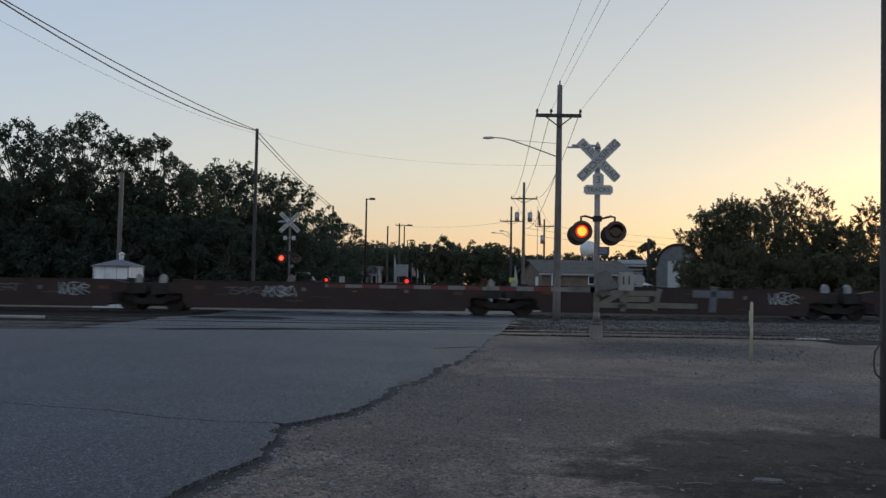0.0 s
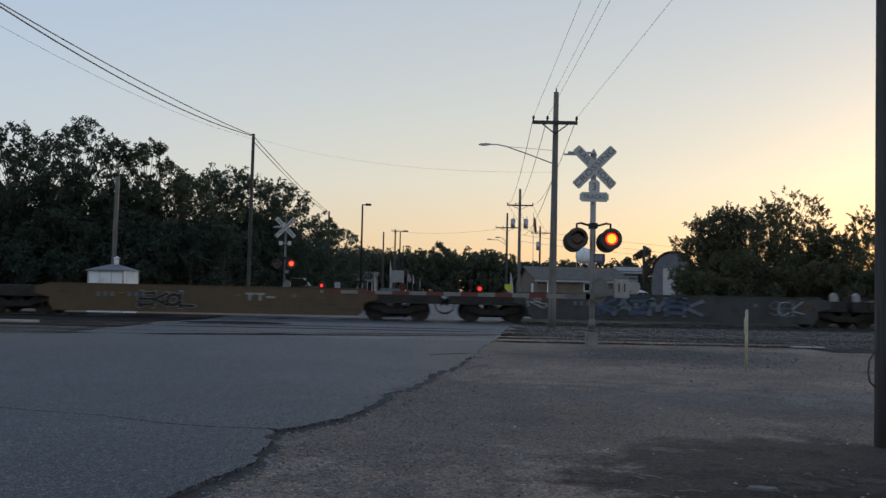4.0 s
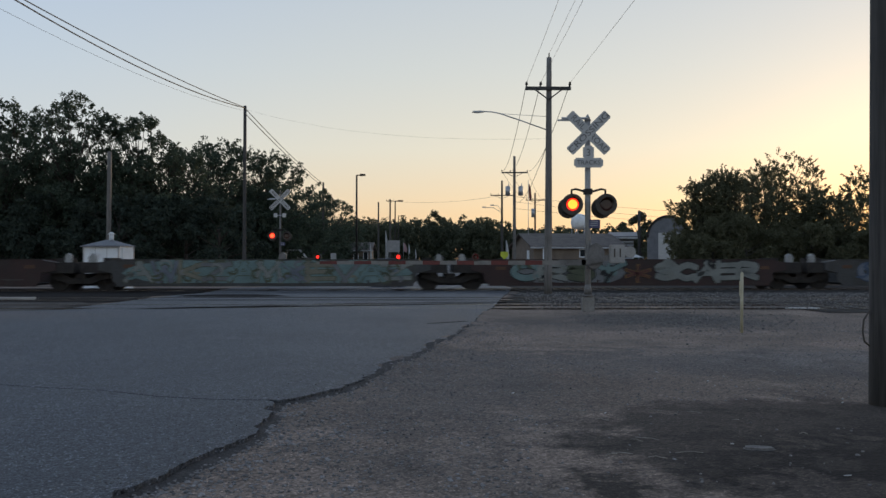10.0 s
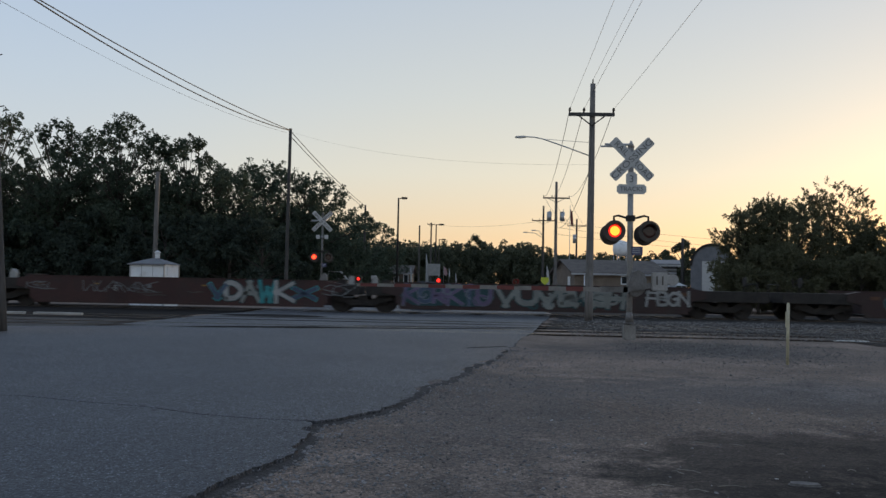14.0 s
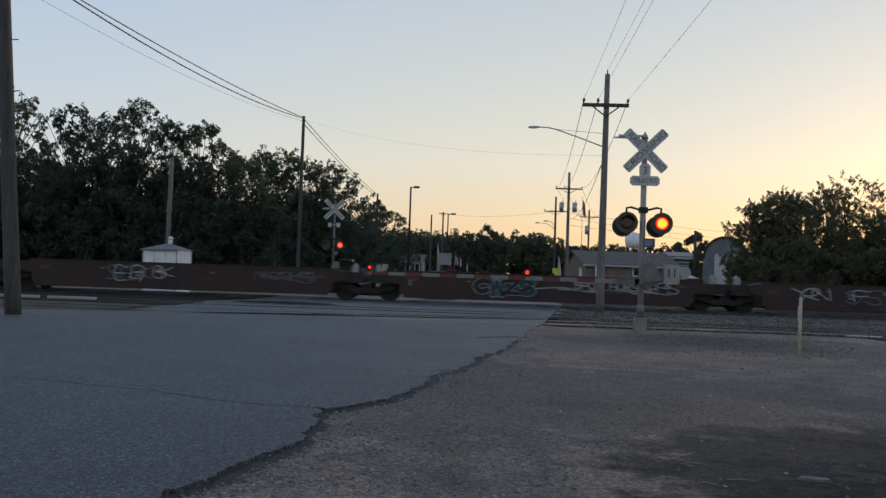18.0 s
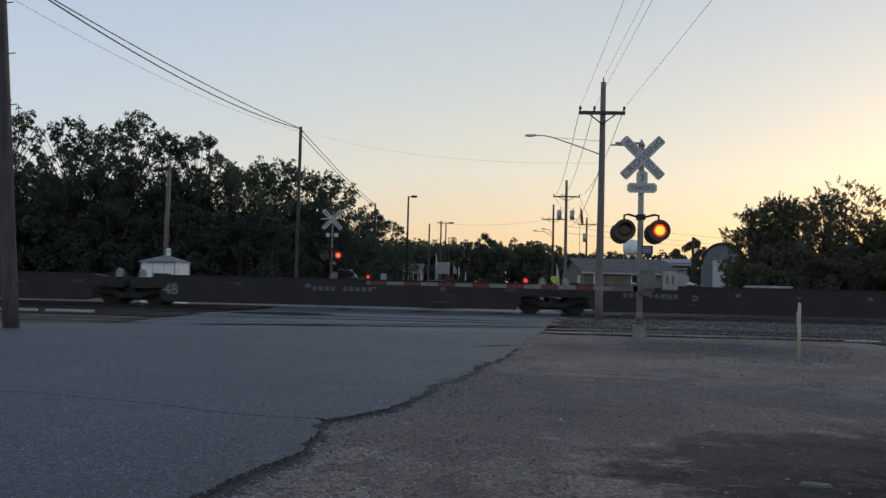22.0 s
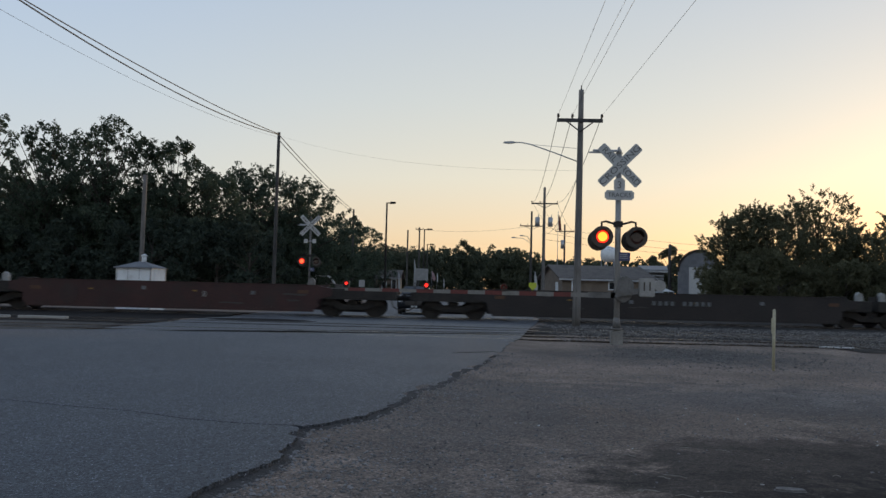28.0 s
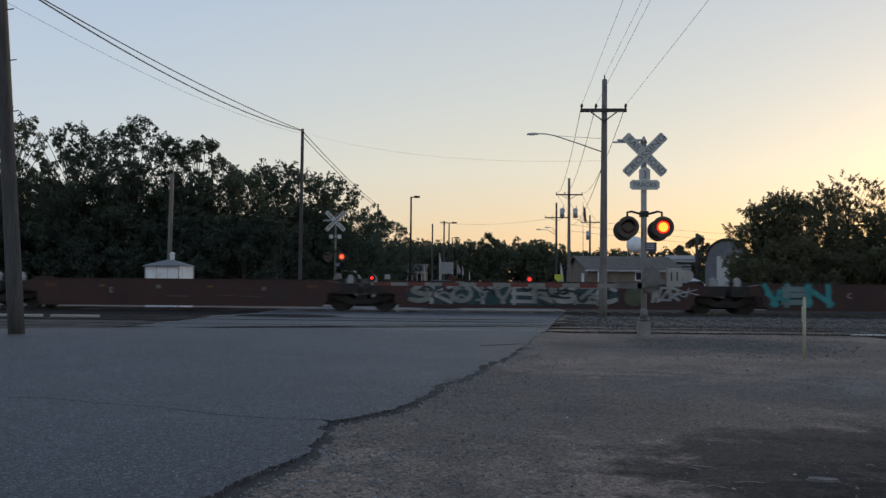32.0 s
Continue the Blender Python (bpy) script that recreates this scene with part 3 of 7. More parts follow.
bm = bmesh.new()      # loose soil washed along the broken edge, coloured darker for the step's shadow
prev = None
y = 2.0
while y < 15.0:
    e = edge_x(y) + 0.075 * noise.noise((y * 3.1, 2.2, 0)) + 0.05 * noise.noise((y * 9, 5.2, 0))
    wd = (0.1 + 0.09 * noise.noise((y * 1.1, 4.0, 0)) + 0.05 * noise.noise((y * 5.0, 9.0, 0))) * min(1, (15 - y) / 4)
    row = [bm.verts.new((e - 0.03, y, ground_z(e, y) + 0.012))] + [bm.verts.new((e + wd * k, y, ground_z(e + wd * k, y) + z)) for k, z in ((0.45, 0.014), (1.0, -0.004))]
    if prev:
        for i in range(2):
            bm.faces.new((prev[i], prev[i + 1], row[i + 1], row[i])).smooth = True
    prev = row
    y += 0.06
solid("shaded_edge_soil", bm, SHADEDSOIL, "loose soil along the broken pavement edge, coloured dark for its shadow", kind="structure")

# far side of the crossing: the same road going on between the tracks and away
def draped(rows, top):
    """Paving given as (y, left, right), that follows the dip of the tracks."""
    bm = bmesh.new()
    prev = None
    for y, xa, xb in rows:
        row = [bm.verts.new((x, y, z + dip(y))) for x in (xa, xb) for z in (-0.05, top)]
        if prev:
            for a, c in ((0, 2), (1, 0), (3, 1), (2, 3)):
                bm.faces.new((prev[a], prev[c], row[c], row[a]))
        prev = row
    bmesh.ops.recalc_face_normals(bm, faces=bm.faces[:])
    return bm


def across(y):
    return float(np.interp(y, (20.2, 28, 36.5, 60, 260), (-8.9, -8.6, -8.9, -7.5, -6))), float(np.interp(y, (20.2, 30.6, 36.5, 60, 120, 260), (1.4, 2.7, 3.4, 4.2, 6, 8)))


bm = draped([(y, *across(y)) for y in (20.2, 22, 24, 26, 27, 28, 29, 30, 31, 34, 36.3, 37.3, 38.4, 39.5, 40.5, 42, 44, 50, 56, 59, 62, 65, 68, 72, 120, 260)], 0.016)
solid("road_beyond", bm, ASPHALT, "grey asphalt road crossing the tracks and running on", kind="structure")
bm = bmesh.new()      # a low mound of earth and dry grass beside the pavement
rows = []
for j in range(15):
    v = -1 + 2 * j / 14
    row = []
    for i in range(31):
        u = -1 + 2 * i / 30
        x, y = -11.0 + 3.7 * u, 11.8 + 1.5 * v + 0.12 * noise.noise((u * 4, v * 4, 3))
        rise = max(0.0, 1 - u * u - v * v)
        row.append(bm.verts.new((x, y, 0.012 + 0.1 * rise ** 0.6 + 0.03 * min(1, 3 * rise) * noise.noise((x * 2.2, y * 2.6, 5)))))
    rows.append(row)
for p, q in zip(rows, rows[1:]):
    for i in range(30):
        bm.faces.new((p[i], p[i + 1], q[i + 1], q[i])).smooth = True
solid("verge", bm, GRASS, "low mound of dark earth and dry grass beside the pavement", kind="structure")

# ---------------------------------------------------------------- tracks
TRACKS = (21.0, 24.9, 34.4)
SEAMS = ((-7.2, 19.8, -3.4, 21.15, 0.42, 31.0), (-0.15, 15.3, 0.66, 15.9, 0.06, 35.0), (-7.6, 19.7, 1.6, 22.3, 0.17, 3.0), (-3.2, 21.9, 2.0, 23.0, 0.09, 9.0), (-8.7, 24.15, 1.6, 24.15, 0.1, 14.0), (-8.7, 25.65, 1.8, 25.65, 0.08, 21.0))     # from x, y, to x, y, half width, seed
TOPS = (0.022, 0.022, -0.045)     # rail tops
SKEW = (0.0, 0.0, 0.045)          # how far each track drifts away from the road per metre to the right


def askew(k):
    """Turn a track about the middle of the crossing."""
    return pose(0, TRACKS[k], 0) @ Matrix.Rotation(math.atan(SKEW[k]), 4, "Z") @ pose(0, -TRACKS[k], 0)


RAIL_TOP = TOPS[2]


def ballast_bed(yc, xa, xb):
    bm = bmesh.new()
    n = 120
    for i in range(n):
        x0, x1 = xa + (xb - xa) * i / n, xa + (xb - xa) * (i + 1) / n
        prof = [(-2.2, -0.01), (-1.4, 0.0), (1.4, 0.0), (2.2, -0.01)]
        for (ya, za), (yb, zb) in zip(prof, prof[1:]):
            bm.faces.new([bm.verts.new((px, yc + py, pz + dip(yc) + 0.012 * noise.noise((px, py, yc)))) for px, py, pz in ((x0, ya, za), (x1, ya, za), (x1, yb, zb), (x0, yb, zb))])
    bmesh.ops.remove_doubles(bm, verts=bm.verts[:], dist=0.001)
    return bm


def rail(bm, yc, xa, xb, top):
    """Foot, web and head."""
    base = top - 0.16
    for hw, z0, z1 in ((0.065, base, base + 0.02), (0.012, base + 0.02, top - 0.035), (0.036, top - 0.035, top - 0.004)):
        box(bm, xa, xb, yc - hw, yc + hw, z0, z1, 0)
    box(bm, xa, xb, yc - 0.03, yc + 0.03, top - 0.004, top, 1)


for k, yc in enumerate(TRACKS):
    for xa, xb in ((-220, -9.2), (9.0 if k == 0 else 3.2, 220)):
        solid("ballast", ballast_bed(yc, xa, xb), GRAVELBED if k == 0 and xa < 0 else BALLAST, "grey crushed stone ballast under the tracks", kind="structure", at=askew(k))
    tr = thing("railway_track", "rusty steel railway track on dark wooden ties", "railway track", askew(k), kind="structure")
    for s in (-0.755, 0.755):
        bm = bmesh.new()
        rail(bm, yc + s, -220, 220, TOPS[k])
        part("rail", bm, [RUST, RAILTOP], tr)
    me = None
    for xa, xb in (((9.4, 26) if k == 0 else (4.0, 26)),):
        x = xa
        while x < xb:
            if me is None:
                bm = bmesh.new()
                box(bm, -0.115, 0.115, -1.3, 1.3, -0.1, 0.012)
                me = mesh_of("tie", bm, TIE)
            part("tie", me, None, tr, at=pose(x, yc, dip(yc), 0, 0, rnd.uniform(-1, 1)))
            x += 0.55

for k, yc in enumerate(TRACKS):
    for s in (-0.755, 0.755):
        bm = bmesh.new()
        y0 = yc + s + (0.05 if s < 0 else -0.13)
        box(bm, -8.8, across(yc)[1] - 0.05, y0, y0 + 0.08, dip(yc) - 0.03, dip(yc) + 0.0195)
        solid("flangeway", bm, BLACK, "dark flangeway gap beside the rail in the road", kind="structure", at=askew(k))
for xa, ya, xb, yb, wd, seed in SEAMS:
    bm = bmesh.new()
    m = 60
    front, back = [], []
    for i in range(m + 1):
        x = xa + (xb - xa) * i / m
        yc = ya + (yb - ya) * i / m
        end = min(1, 6 * i / m, 6 * (m - i) / m)
        front.append((x, yc - wd * end * (0.6 + 0.9 * abs(noise.noise((x * 1.7, seed, 0))))))
        back.append((x, yc + wd * end * (0.6 + 0.9 * abs(noise.noise((x * 1.3, seed, 5))))))
    prism(bm, front + back[::-1][1:-1], "z", -0.03, 0.0262)
    solid("worn_seam", bm, DARKDIRT, "ragged dark worn seam in the paving of the crossing", kind="structure")
bm = draped([(y, -140.0, -9.0 - 0.5 * math.sin(y) - 0.9 * ease(24.5 - y, 0, 1.5)) for y in (23.2, 23.8, 24.4, 25, 26, 27, 28, 29, 30, 31, 34, 36.3)], 0.004)
solid("cinder_bed", bm, DARKDIRT, "dark cinders between the tracks beside the road", kind="structure")
bm = draped([(y, -140.0, -9.4 - 0.4 * math.sin(1.7 * y)) for y in (18.6, 19.2, 19.8, 20.4, 21, 21.6, 22.3, 23.2)], 0.001)
solid("gravel_bed", bm, GRAVELBED, "grey-brown gravel along the first track", kind="structure")
for xa, xb in ((-13.42, -11.93), (-17.2, -13.72), (-21.5, -17.6)):      # pale timbers lying along the second track
    bm = bmesh.new()
    box(bm, xa, xb, 24.72, 24.9, -0.02, 0.075)
    bmesh.ops.bevel(bm, geom=bm.edges[:], offset=0.012, segments=1, affect="EDGES")
    solid("track_timber", bm, PALETIMBER, "pale weathered timber lying along the rail", "timber", "timbers by the track")
bm = draped([(y, across(y)[1] + 0.25 + 0.2 * math.sin(2.1 * y), 140.0) for y in (23.0, 24, 25, 26, 27, 28, 29, 30, 31, 34, 36.3, 37.3, 38.4, 39.5, 40.5, 42, 44)], 0.003)
solid("cinder_bed", bm, BALLAST, "dark brown ballast and cinders between the tracks", kind="structure")
bm = bmesh.new()
prism(bm, [(-8.3, 26.6), (-7.6, 26.3), (-6.4, 26.15), (-5.2, 26.3), (-4.7, 26.7), (-5.2, 27.4), (-6.2, 27.9), (-7.4, 27.9), (-8.2, 27.4)], "z", -0.03, 0.024)
solid("unpaved_patch", bm, DARKDIRT, "dark unpaved patch of ballast in the crossing", kind="structure")

# ---------------------------------------------------------------- the train
V = 10.8           # metres a second, to the right
SPACING = 0.9863   # true length of a metre in the list of cars and marks below
YT = TRACKS[2]
FACE = -1.45       # the near face of the cars from the track's middle
CAR_MATS = {
    "brown": material("brown_red_car_paint", (0.02, 0.0105, 0.0095), (0.043, 0.0185, 0.0155), 0.7, scale=1.2, fine=14, bump=0.12, stain=((0.03, 0.022, 0.018), 1.6, (0.5, 0.75))),
    "dark": material("dark_brown_car_paint", (0.015, 0.012, 0.0115), (0.032, 0.0235, 0.021), 0.75, scale=1.2, fine=14, bump=0.12, stain=((0.02, 0.018, 0.016), 1.6, (0.5, 0.75))),
    "grey": material("grimy_grey_car_paint", (0.034, 0.034, 0.034), (0.066, 0.066, 0.064), 0.75, scale=1.2, fine=14, bump=0.12, stain=((0.035, 0.03, 0.026), 1.6, (0.45, 0.7))),
    "yellow": material("dirty_yellow_car_paint", (0.066, 0.042, 0.018), (0.118, 0.075, 0.034), 0.7, scale=1.2, fine=14, bump=0.12, stain=((0.06, 0.042, 0.025), 1.2, (0.5, 0.75))),
    "red": material("oxide_red_car_paint", (0.027, 0.0095, 0.0085), (0.054, 0.0185, 0.015), 0.7, scale=1.2, fine=14, bump=0.12, stain=((0.03, 0.018, 0.015), 1.6, (0.5, 0.75))),
}


def spray(name, c):
    return material("spray_" + name, tuple(0.35 * a for a in c), tuple(0.62 * a for a in c), 0.7, scale=2.5, fine=25, bump=0.05)


SP = {k: spray(k, c) for k, c in {
    "white": (0.78, 0.8, 0.82), "grey": (0.26, 0.27, 0.28), "black": (0.015, 0.015, 0.016), "cream": (0.31, 0.295, 0.22), "blue": (0.1, 0.15, 0.24),
    "greyblue": (0.24, 0.27, 0.33), "purple": (0.22, 0.17, 0.3), "teal": (0.24, 0.36, 0.35), "turq": (0.06, 0.4, 0.42), "pale": (0.36, 0.38, 0.35),
    "darkteal": (0.03, 0.1, 0.11), "orange": (0.4, 0.18, 0.04), "amber": (0.45, 0.25, 0.05), "yellow": (0.5, 0.42, 0.12), "pink": (0.25, 0.15, 0.18), "brownred": (0.16, 0.05, 0.04), "rustamber": (0.17, 0.075, 0.035), "rustgrey": (0.11, 0.095, 0.09), "letter": (0.55, 0.55, 0.53), "olive": (0.13, 0.15, 0.09)}.items()}

# strokes of letters in a unit box
O_ROUND = [(0.5, 1), (0.12, 0.85), (0, 0.5), (0.12, 0.15), (0.5, 0), (0.88, 0.15), (1, 0.5), (0.88, 0.85), (0.5, 1)]
GLYPHS = {
    "A": [[(0, 0), (0.5, 1), (1, 0)], [(0.22, 0.36), (0.78, 0.36)]], "B": [[(0, 0), (0, 1), (0.75, 0.9), (0.8, 0.62), (0.1, 0.52), (0.95, 0.36), (0.85, 0.06), (0, 0)]],
    "C": [[(1, 0.85), (0.5, 1), (0.05, 0.7), (0.05, 0.3), (0.5, 0), (1, 0.15)]], "D": [[(0.05, 0), (0.05, 1), (0.65, 0.9), (1, 0.5), (0.65, 0.1), (0.05, 0)]],
    "E": [[(1, 1), (0, 1), (0, 0), (1, 0)], [(0, 0.52), (0.8, 0.52)]], "F": [[(1, 1), (0, 1), (0, 0)], [(0, 0.55), (0.75, 0.55)]],
    "G": [[(1, 0.85), (0.5, 1), (0.05, 0.7), (0.05, 0.3), (0.5, 0), (0.95, 0.1), (0.95, 0.45), (0.55, 0.45)]], "H": [[(0, 0), (0, 1)], [(1, 0), (1, 1)], [(0, 0.5), (1, 0.5)]],
    "I": [[(0.5, 0), (0.5, 1)]], "K": [[(0, 0), (0, 1)], [(1, 1), (0.08, 0.48), (1, 0)]], "L": [[(0, 1), (0, 0), (1, 0)]], "M": [[(0, 0), (0.1, 1), (0.5, 0.35), (0.9, 1), (1, 0)]],
    "N": [[(0, 0), (0, 1), (1, 0), (1, 1)]], "O": [O_ROUND], "P": [[(0, 0), (0, 1), (0.8, 0.95), (0.95, 0.7), (0.75, 0.48), (0, 0.45)]],
    "R": [[(0, 0), (0, 1), (0.8, 0.95), (0.92, 0.7), (0.7, 0.5), (0.1, 0.48), (1, 0)]], "S": [[(1, 0.88), (0.45, 1), (0.05, 0.76), (0.3, 0.54), (0.85, 0.42), (0.95, 0.16), (0.5, 0), (0, 0.12)]],
    "T": [[(0, 1), (1, 1)], [(0.5, 1), (0.5, 0)]], "U": [[(0, 1), (0.05, 0.25), (0.5, 0), (0.95, 0.25), (1, 1)]], "V": [[(0, 1), (0.5, 0), (1, 1)]],
    "W": [[(0, 1), (0.22, 0), (0.5, 0.65), (0.78, 0), (1, 1)]], "X": [[(0, 0), (1, 1)], [(0, 1), (1, 0)]], "Y": [[(0, 1), (0.5, 0.5), (1, 1)], [(0.5, 0.5), (0.5, 0)]], "Z": [[(0, 1), (1, 1), (0, 0), (1, 0)]],
    "*": [[(0.5, 1), (0.5, 0)], [(0, 0.75), (1, 0.25)], [(0, 0.25), (1, 0.75)]], "~": [[(0, 0.5), (0.2, 0.62), (0.45, 0.42), (0.7, 0.58), (1, 0.5)]]}
CURVED = "BCDGOPRSU~"
STYLES = {  # fills, outline, painted ground, stroke width, foot and top of the letters, curls over it
    "tagw": (("white",), None, None, 0.034, 0.62, 1.1, 2), "tagd": (("grey",), None, None, 0.032, 0.62, 1.08, 1), "tagb": (("greyblue", "white"), None, None, 0.038, 0.5, 1.1, 2),
    "thin": (("grey",), None, None, 0.028, 0.7, 1.02, 0), "chalk": (("letter",), "grey", None, 0.055, 0.72, 1.06, 0),
    "cream": (("cream",), "black", None, 0.29, 0.3, 1.2, 0), "creamt": (("greyblue",), "cream", None, 0.3, 0.3, 1.2, 0), "blue": (("blue", "greyblue"), "black", None, 0.2, 0.36, 1.16, 2),
    "purple": (("purple", "greyblue", "pink"), "black", "blue", 0.15, 0.36, 1.16, 3), "blackw": (("black",), "letter", None, 0.13, 0.34, 1.0, 1), "greyblue": (("greyblue", "pale"), "blue", None, 0.23, 0.34, 1.18, 2),
    "outline": (("dark",), "pale", None, 0.1, 0.32, 1.16, 2), "bubble": (("pale", "cream", "teal"), "grey", "grey", 0.26, 0.34, 1.18, 2), "silver": (("pale",), "black", None, 0.25, 0.32, 1.2, 1),
    "teal": (("teal", "pale", "olive"), "black", "grey", 0.25, 0.32, 1.2, 2), "wild": (("pale", "greyblue", "cream", "grey", "teal"), "olive", "teal", 0.2, 0.32, 1.2, 4),
    "tealout": (("darkteal",), "teal", None, 0.14, 0.42, 1.12, 2), "purple2": (("purple", "blue", "purple"), "greyblue", "darkteal", 0.15, 0.34, 1.2, 4), "arches": (("pale",), "darkteal", None, 0.23, 0.32, 1.2, 2),
    "dawk": (("letter", "pale", "turq", "letter"), "darkteal", None, 0.2, 0.32, 1.2, 0), "patch": (("blue",), "turq", None, 0.2, 0.4, 1.05, 0), "star": (("brownred",), "amber", None, 0.12, 0.36, 1.0, 0),
    "white": (("letter",), "black", None, 0.12, 0.46, 1.12, 0), "darkteal": (("black", "darkteal"), "letter", None, 0.2, 0.36, 1.14, 1), "whitedark": (("pale", "letter"), "black", "darkteal", 0.19, 0.32, 1.2, 5),
    "turq": (("turq", "teal"), "darkteal", None, 0.27, 0.34, 1.22, 2), "line": (("letter",), None, None, 0.05, 0.5, 0.9, 0)}


def ribbon(bm, pts, w, y, mi):
    """A thin painted stroke in the x-z plane that follows pts, with rounded ends."""
    pts = [Vector((p[0], 0, p[1])) for p in pts]
    lo, hi = [], []
    for i, p in enumerate(pts):
        d = (pts[min(i + 1, len(pts) - 1)] - pts[max(i - 1, 0)])
        d = d.normalized() if d.length > 1e-6 else Vector((1, 0, 0))
        n = Vector((-d.z, 0, d.x)) * w / 2
        e = (d * w * 0.35 if i == len(pts) - 1 else (-d * w * 0.35 if i == 0 else Vector()))
        sh = 0.75 if i in (0, len(pts) - 1) else 1.0
        lo.append(bm.verts.new((p.x - n.x * sh + e.x, y, p.z - n.z * sh + e.z)))
        hi.append(bm.verts.new((p.x + n.x * sh + e.x, y, p.z + n.z * sh + e.z)))
    for i in range(len(pts) - 1):
        bm.faces.new((lo[i], lo[i + 1], hi[i + 1], hi[i])).material_index = mi


def smooth_line(ctrl, n=5):
    out = []
    c = [ctrl[0]] + list(ctrl) + [ctrl[-1]]
    for i in range(1, len(c) - 2):
        for k in range(n):
            t = k / n
            out.append(tuple(0.5 * (2 * c[i][a] + (c[i + 1][a] - c[i - 1][a]) * t + (2 * c[i - 1][a] - 5 * c[i][a] + 4 * c[i + 1][a] - c[i + 2][a]) * t * t + (3 * c[i][a] - c[i - 1][a] - 3 * c[i + 1][a] + c[i + 2][a]) * t ** 3) for a in (0, 1)))
    out.append(tuple(ctrl[-1]))
    return out


def stroke(bm, pts, w, y, mi, curved):
    """One painted stroke: a smooth ribbon, or straight pieces with full corners."""
    if curved:
        ribbon(bm, smooth_line(pts, 4), w, y, mi)
        return
    for k, (p, q) in enumerate(zip(pts, pts[1:])):
        d = Vector((q[0] - p[0], 0, q[1] - p[1]))
        d = d.normalized() * w * 0.42
        ribbon(bm, [(p[0] - d.x, p[1] - d.z), (q[0] + d.x, q[1] + d.z)], w, y - 0.0005 * k, mi)


def graffiti(car, x0, x1, style, word, seed):
    """Sprayed letters with their outline, some on a painted ground, with curls over them."""
    fills, edge, back, w, z0, z1, curls = STYLES[style]
    r = random.Random(seed)
    paint = {**SP, "dark": car["paint"]}
    step = (x1 - x0) / len(word)
    h = z1 - z0
    if back:
        bm = bmesh.new()
        m = max(8, round((x1 - x0) * 5))
        lo, hi = [], []
        for i in range(m + 1):
            t = i / m
            e = min(1, 7 * t, 7 * (1 - t)) ** 0.5
            x = x0 - 0.15 + (x1 - x0 + 0.3) * t
            lo.append(bm.verts.new((x, FACE - 0.004, 0.7 - e * (0.7 - z0 + 0.02 - 0.09 * abs(noise.noise((x * 2.3, seed, 0)))))))
            hi.append(bm.verts.new((x, FACE - 0.004, 0.7 + e * (z1 - 0.68 - 0.12 * abs(noise.noise((x * 2.7, seed, 4)))))))
        for i in range(m):
            bm.faces.new((lo[i], lo[i + 1], hi[i + 1], hi[i]))
        part("painted_ground", bm, paint[back], car["ob"])
    for i, ch in enumerate(word):
        if ch == " ":
            continue
        cx, lean = x0 + (i + 0.5) * step, r.uniform(-0.06, 0.16)
        wide, foot, tall = step * (0.45 if edge else 0.8), r.uniform(0, 0.08), r.uniform(0.9, 1.0)
        gap = w * (0.62 if edge else 0.3)
        jig = 0.2 if not edge else 0.06

        def q(p):
            a, b = p[0] * 2 - 1 + r.uniform(-jig, jig), p[1] + r.uniform(-jig, jig) * 0.6
            z = z0 + gap + (h - 2 * gap) * min(1, max(0, foot + b * (tall - foot)))
            return cx + a * wide + (z - z0 - h / 2) * lean, z
        lines = [[q(p) for p in ln] for ln in GLYPHS[ch]]
        deep = FACE - 0.007 - 0.0022 * (i % 5)
        curved = ch in CURVED or not edge
        if edge:
            bm = bmesh.new()
            for ln in lines:
                stroke(bm, ln, w * 1.32, deep, 0, curved)
            part("letter_outline", bm, paint[edge], car["ob"])
        bm = bmesh.new()
        for ln in lines:
            stroke(bm, ln, w, deep - 0.012, 0, curved)
        part("letter", bm, paint[fills[i % len(fills)]], car["ob"])
    for t in range(round(curls * (x1 - x0) / 1.6)):
        cx, cz = r.uniform(x0 + 0.1, x1 - 0.1), r.uniform(z0 + 0.12, z1 - 0.12)
        a0, rr = r.uniform(0, 6.28), r.uniform(0.1, 0.3) * min(1.0, h / 0.8)
        pts = [(cx + rr * (1.5 - 0.3 * k) * math.cos(a0 + 0.8 * k), min(1.19, max(0.3, cz + rr * (1.2 - 0.2 * k) * math.sin(a0 + 0.8 * k)))) for k in range(5)]
        bm = bmesh.new()
        ribbon(bm, smooth_line(pts, 4), w * 0.45 if edge else w * 0.8, FACE - 0.034 - 0.0004 * t, 0)
        part("paint_curl", bm, paint[edge if edge and t % 2 else fills[t % len(fills)]], car["ob"])


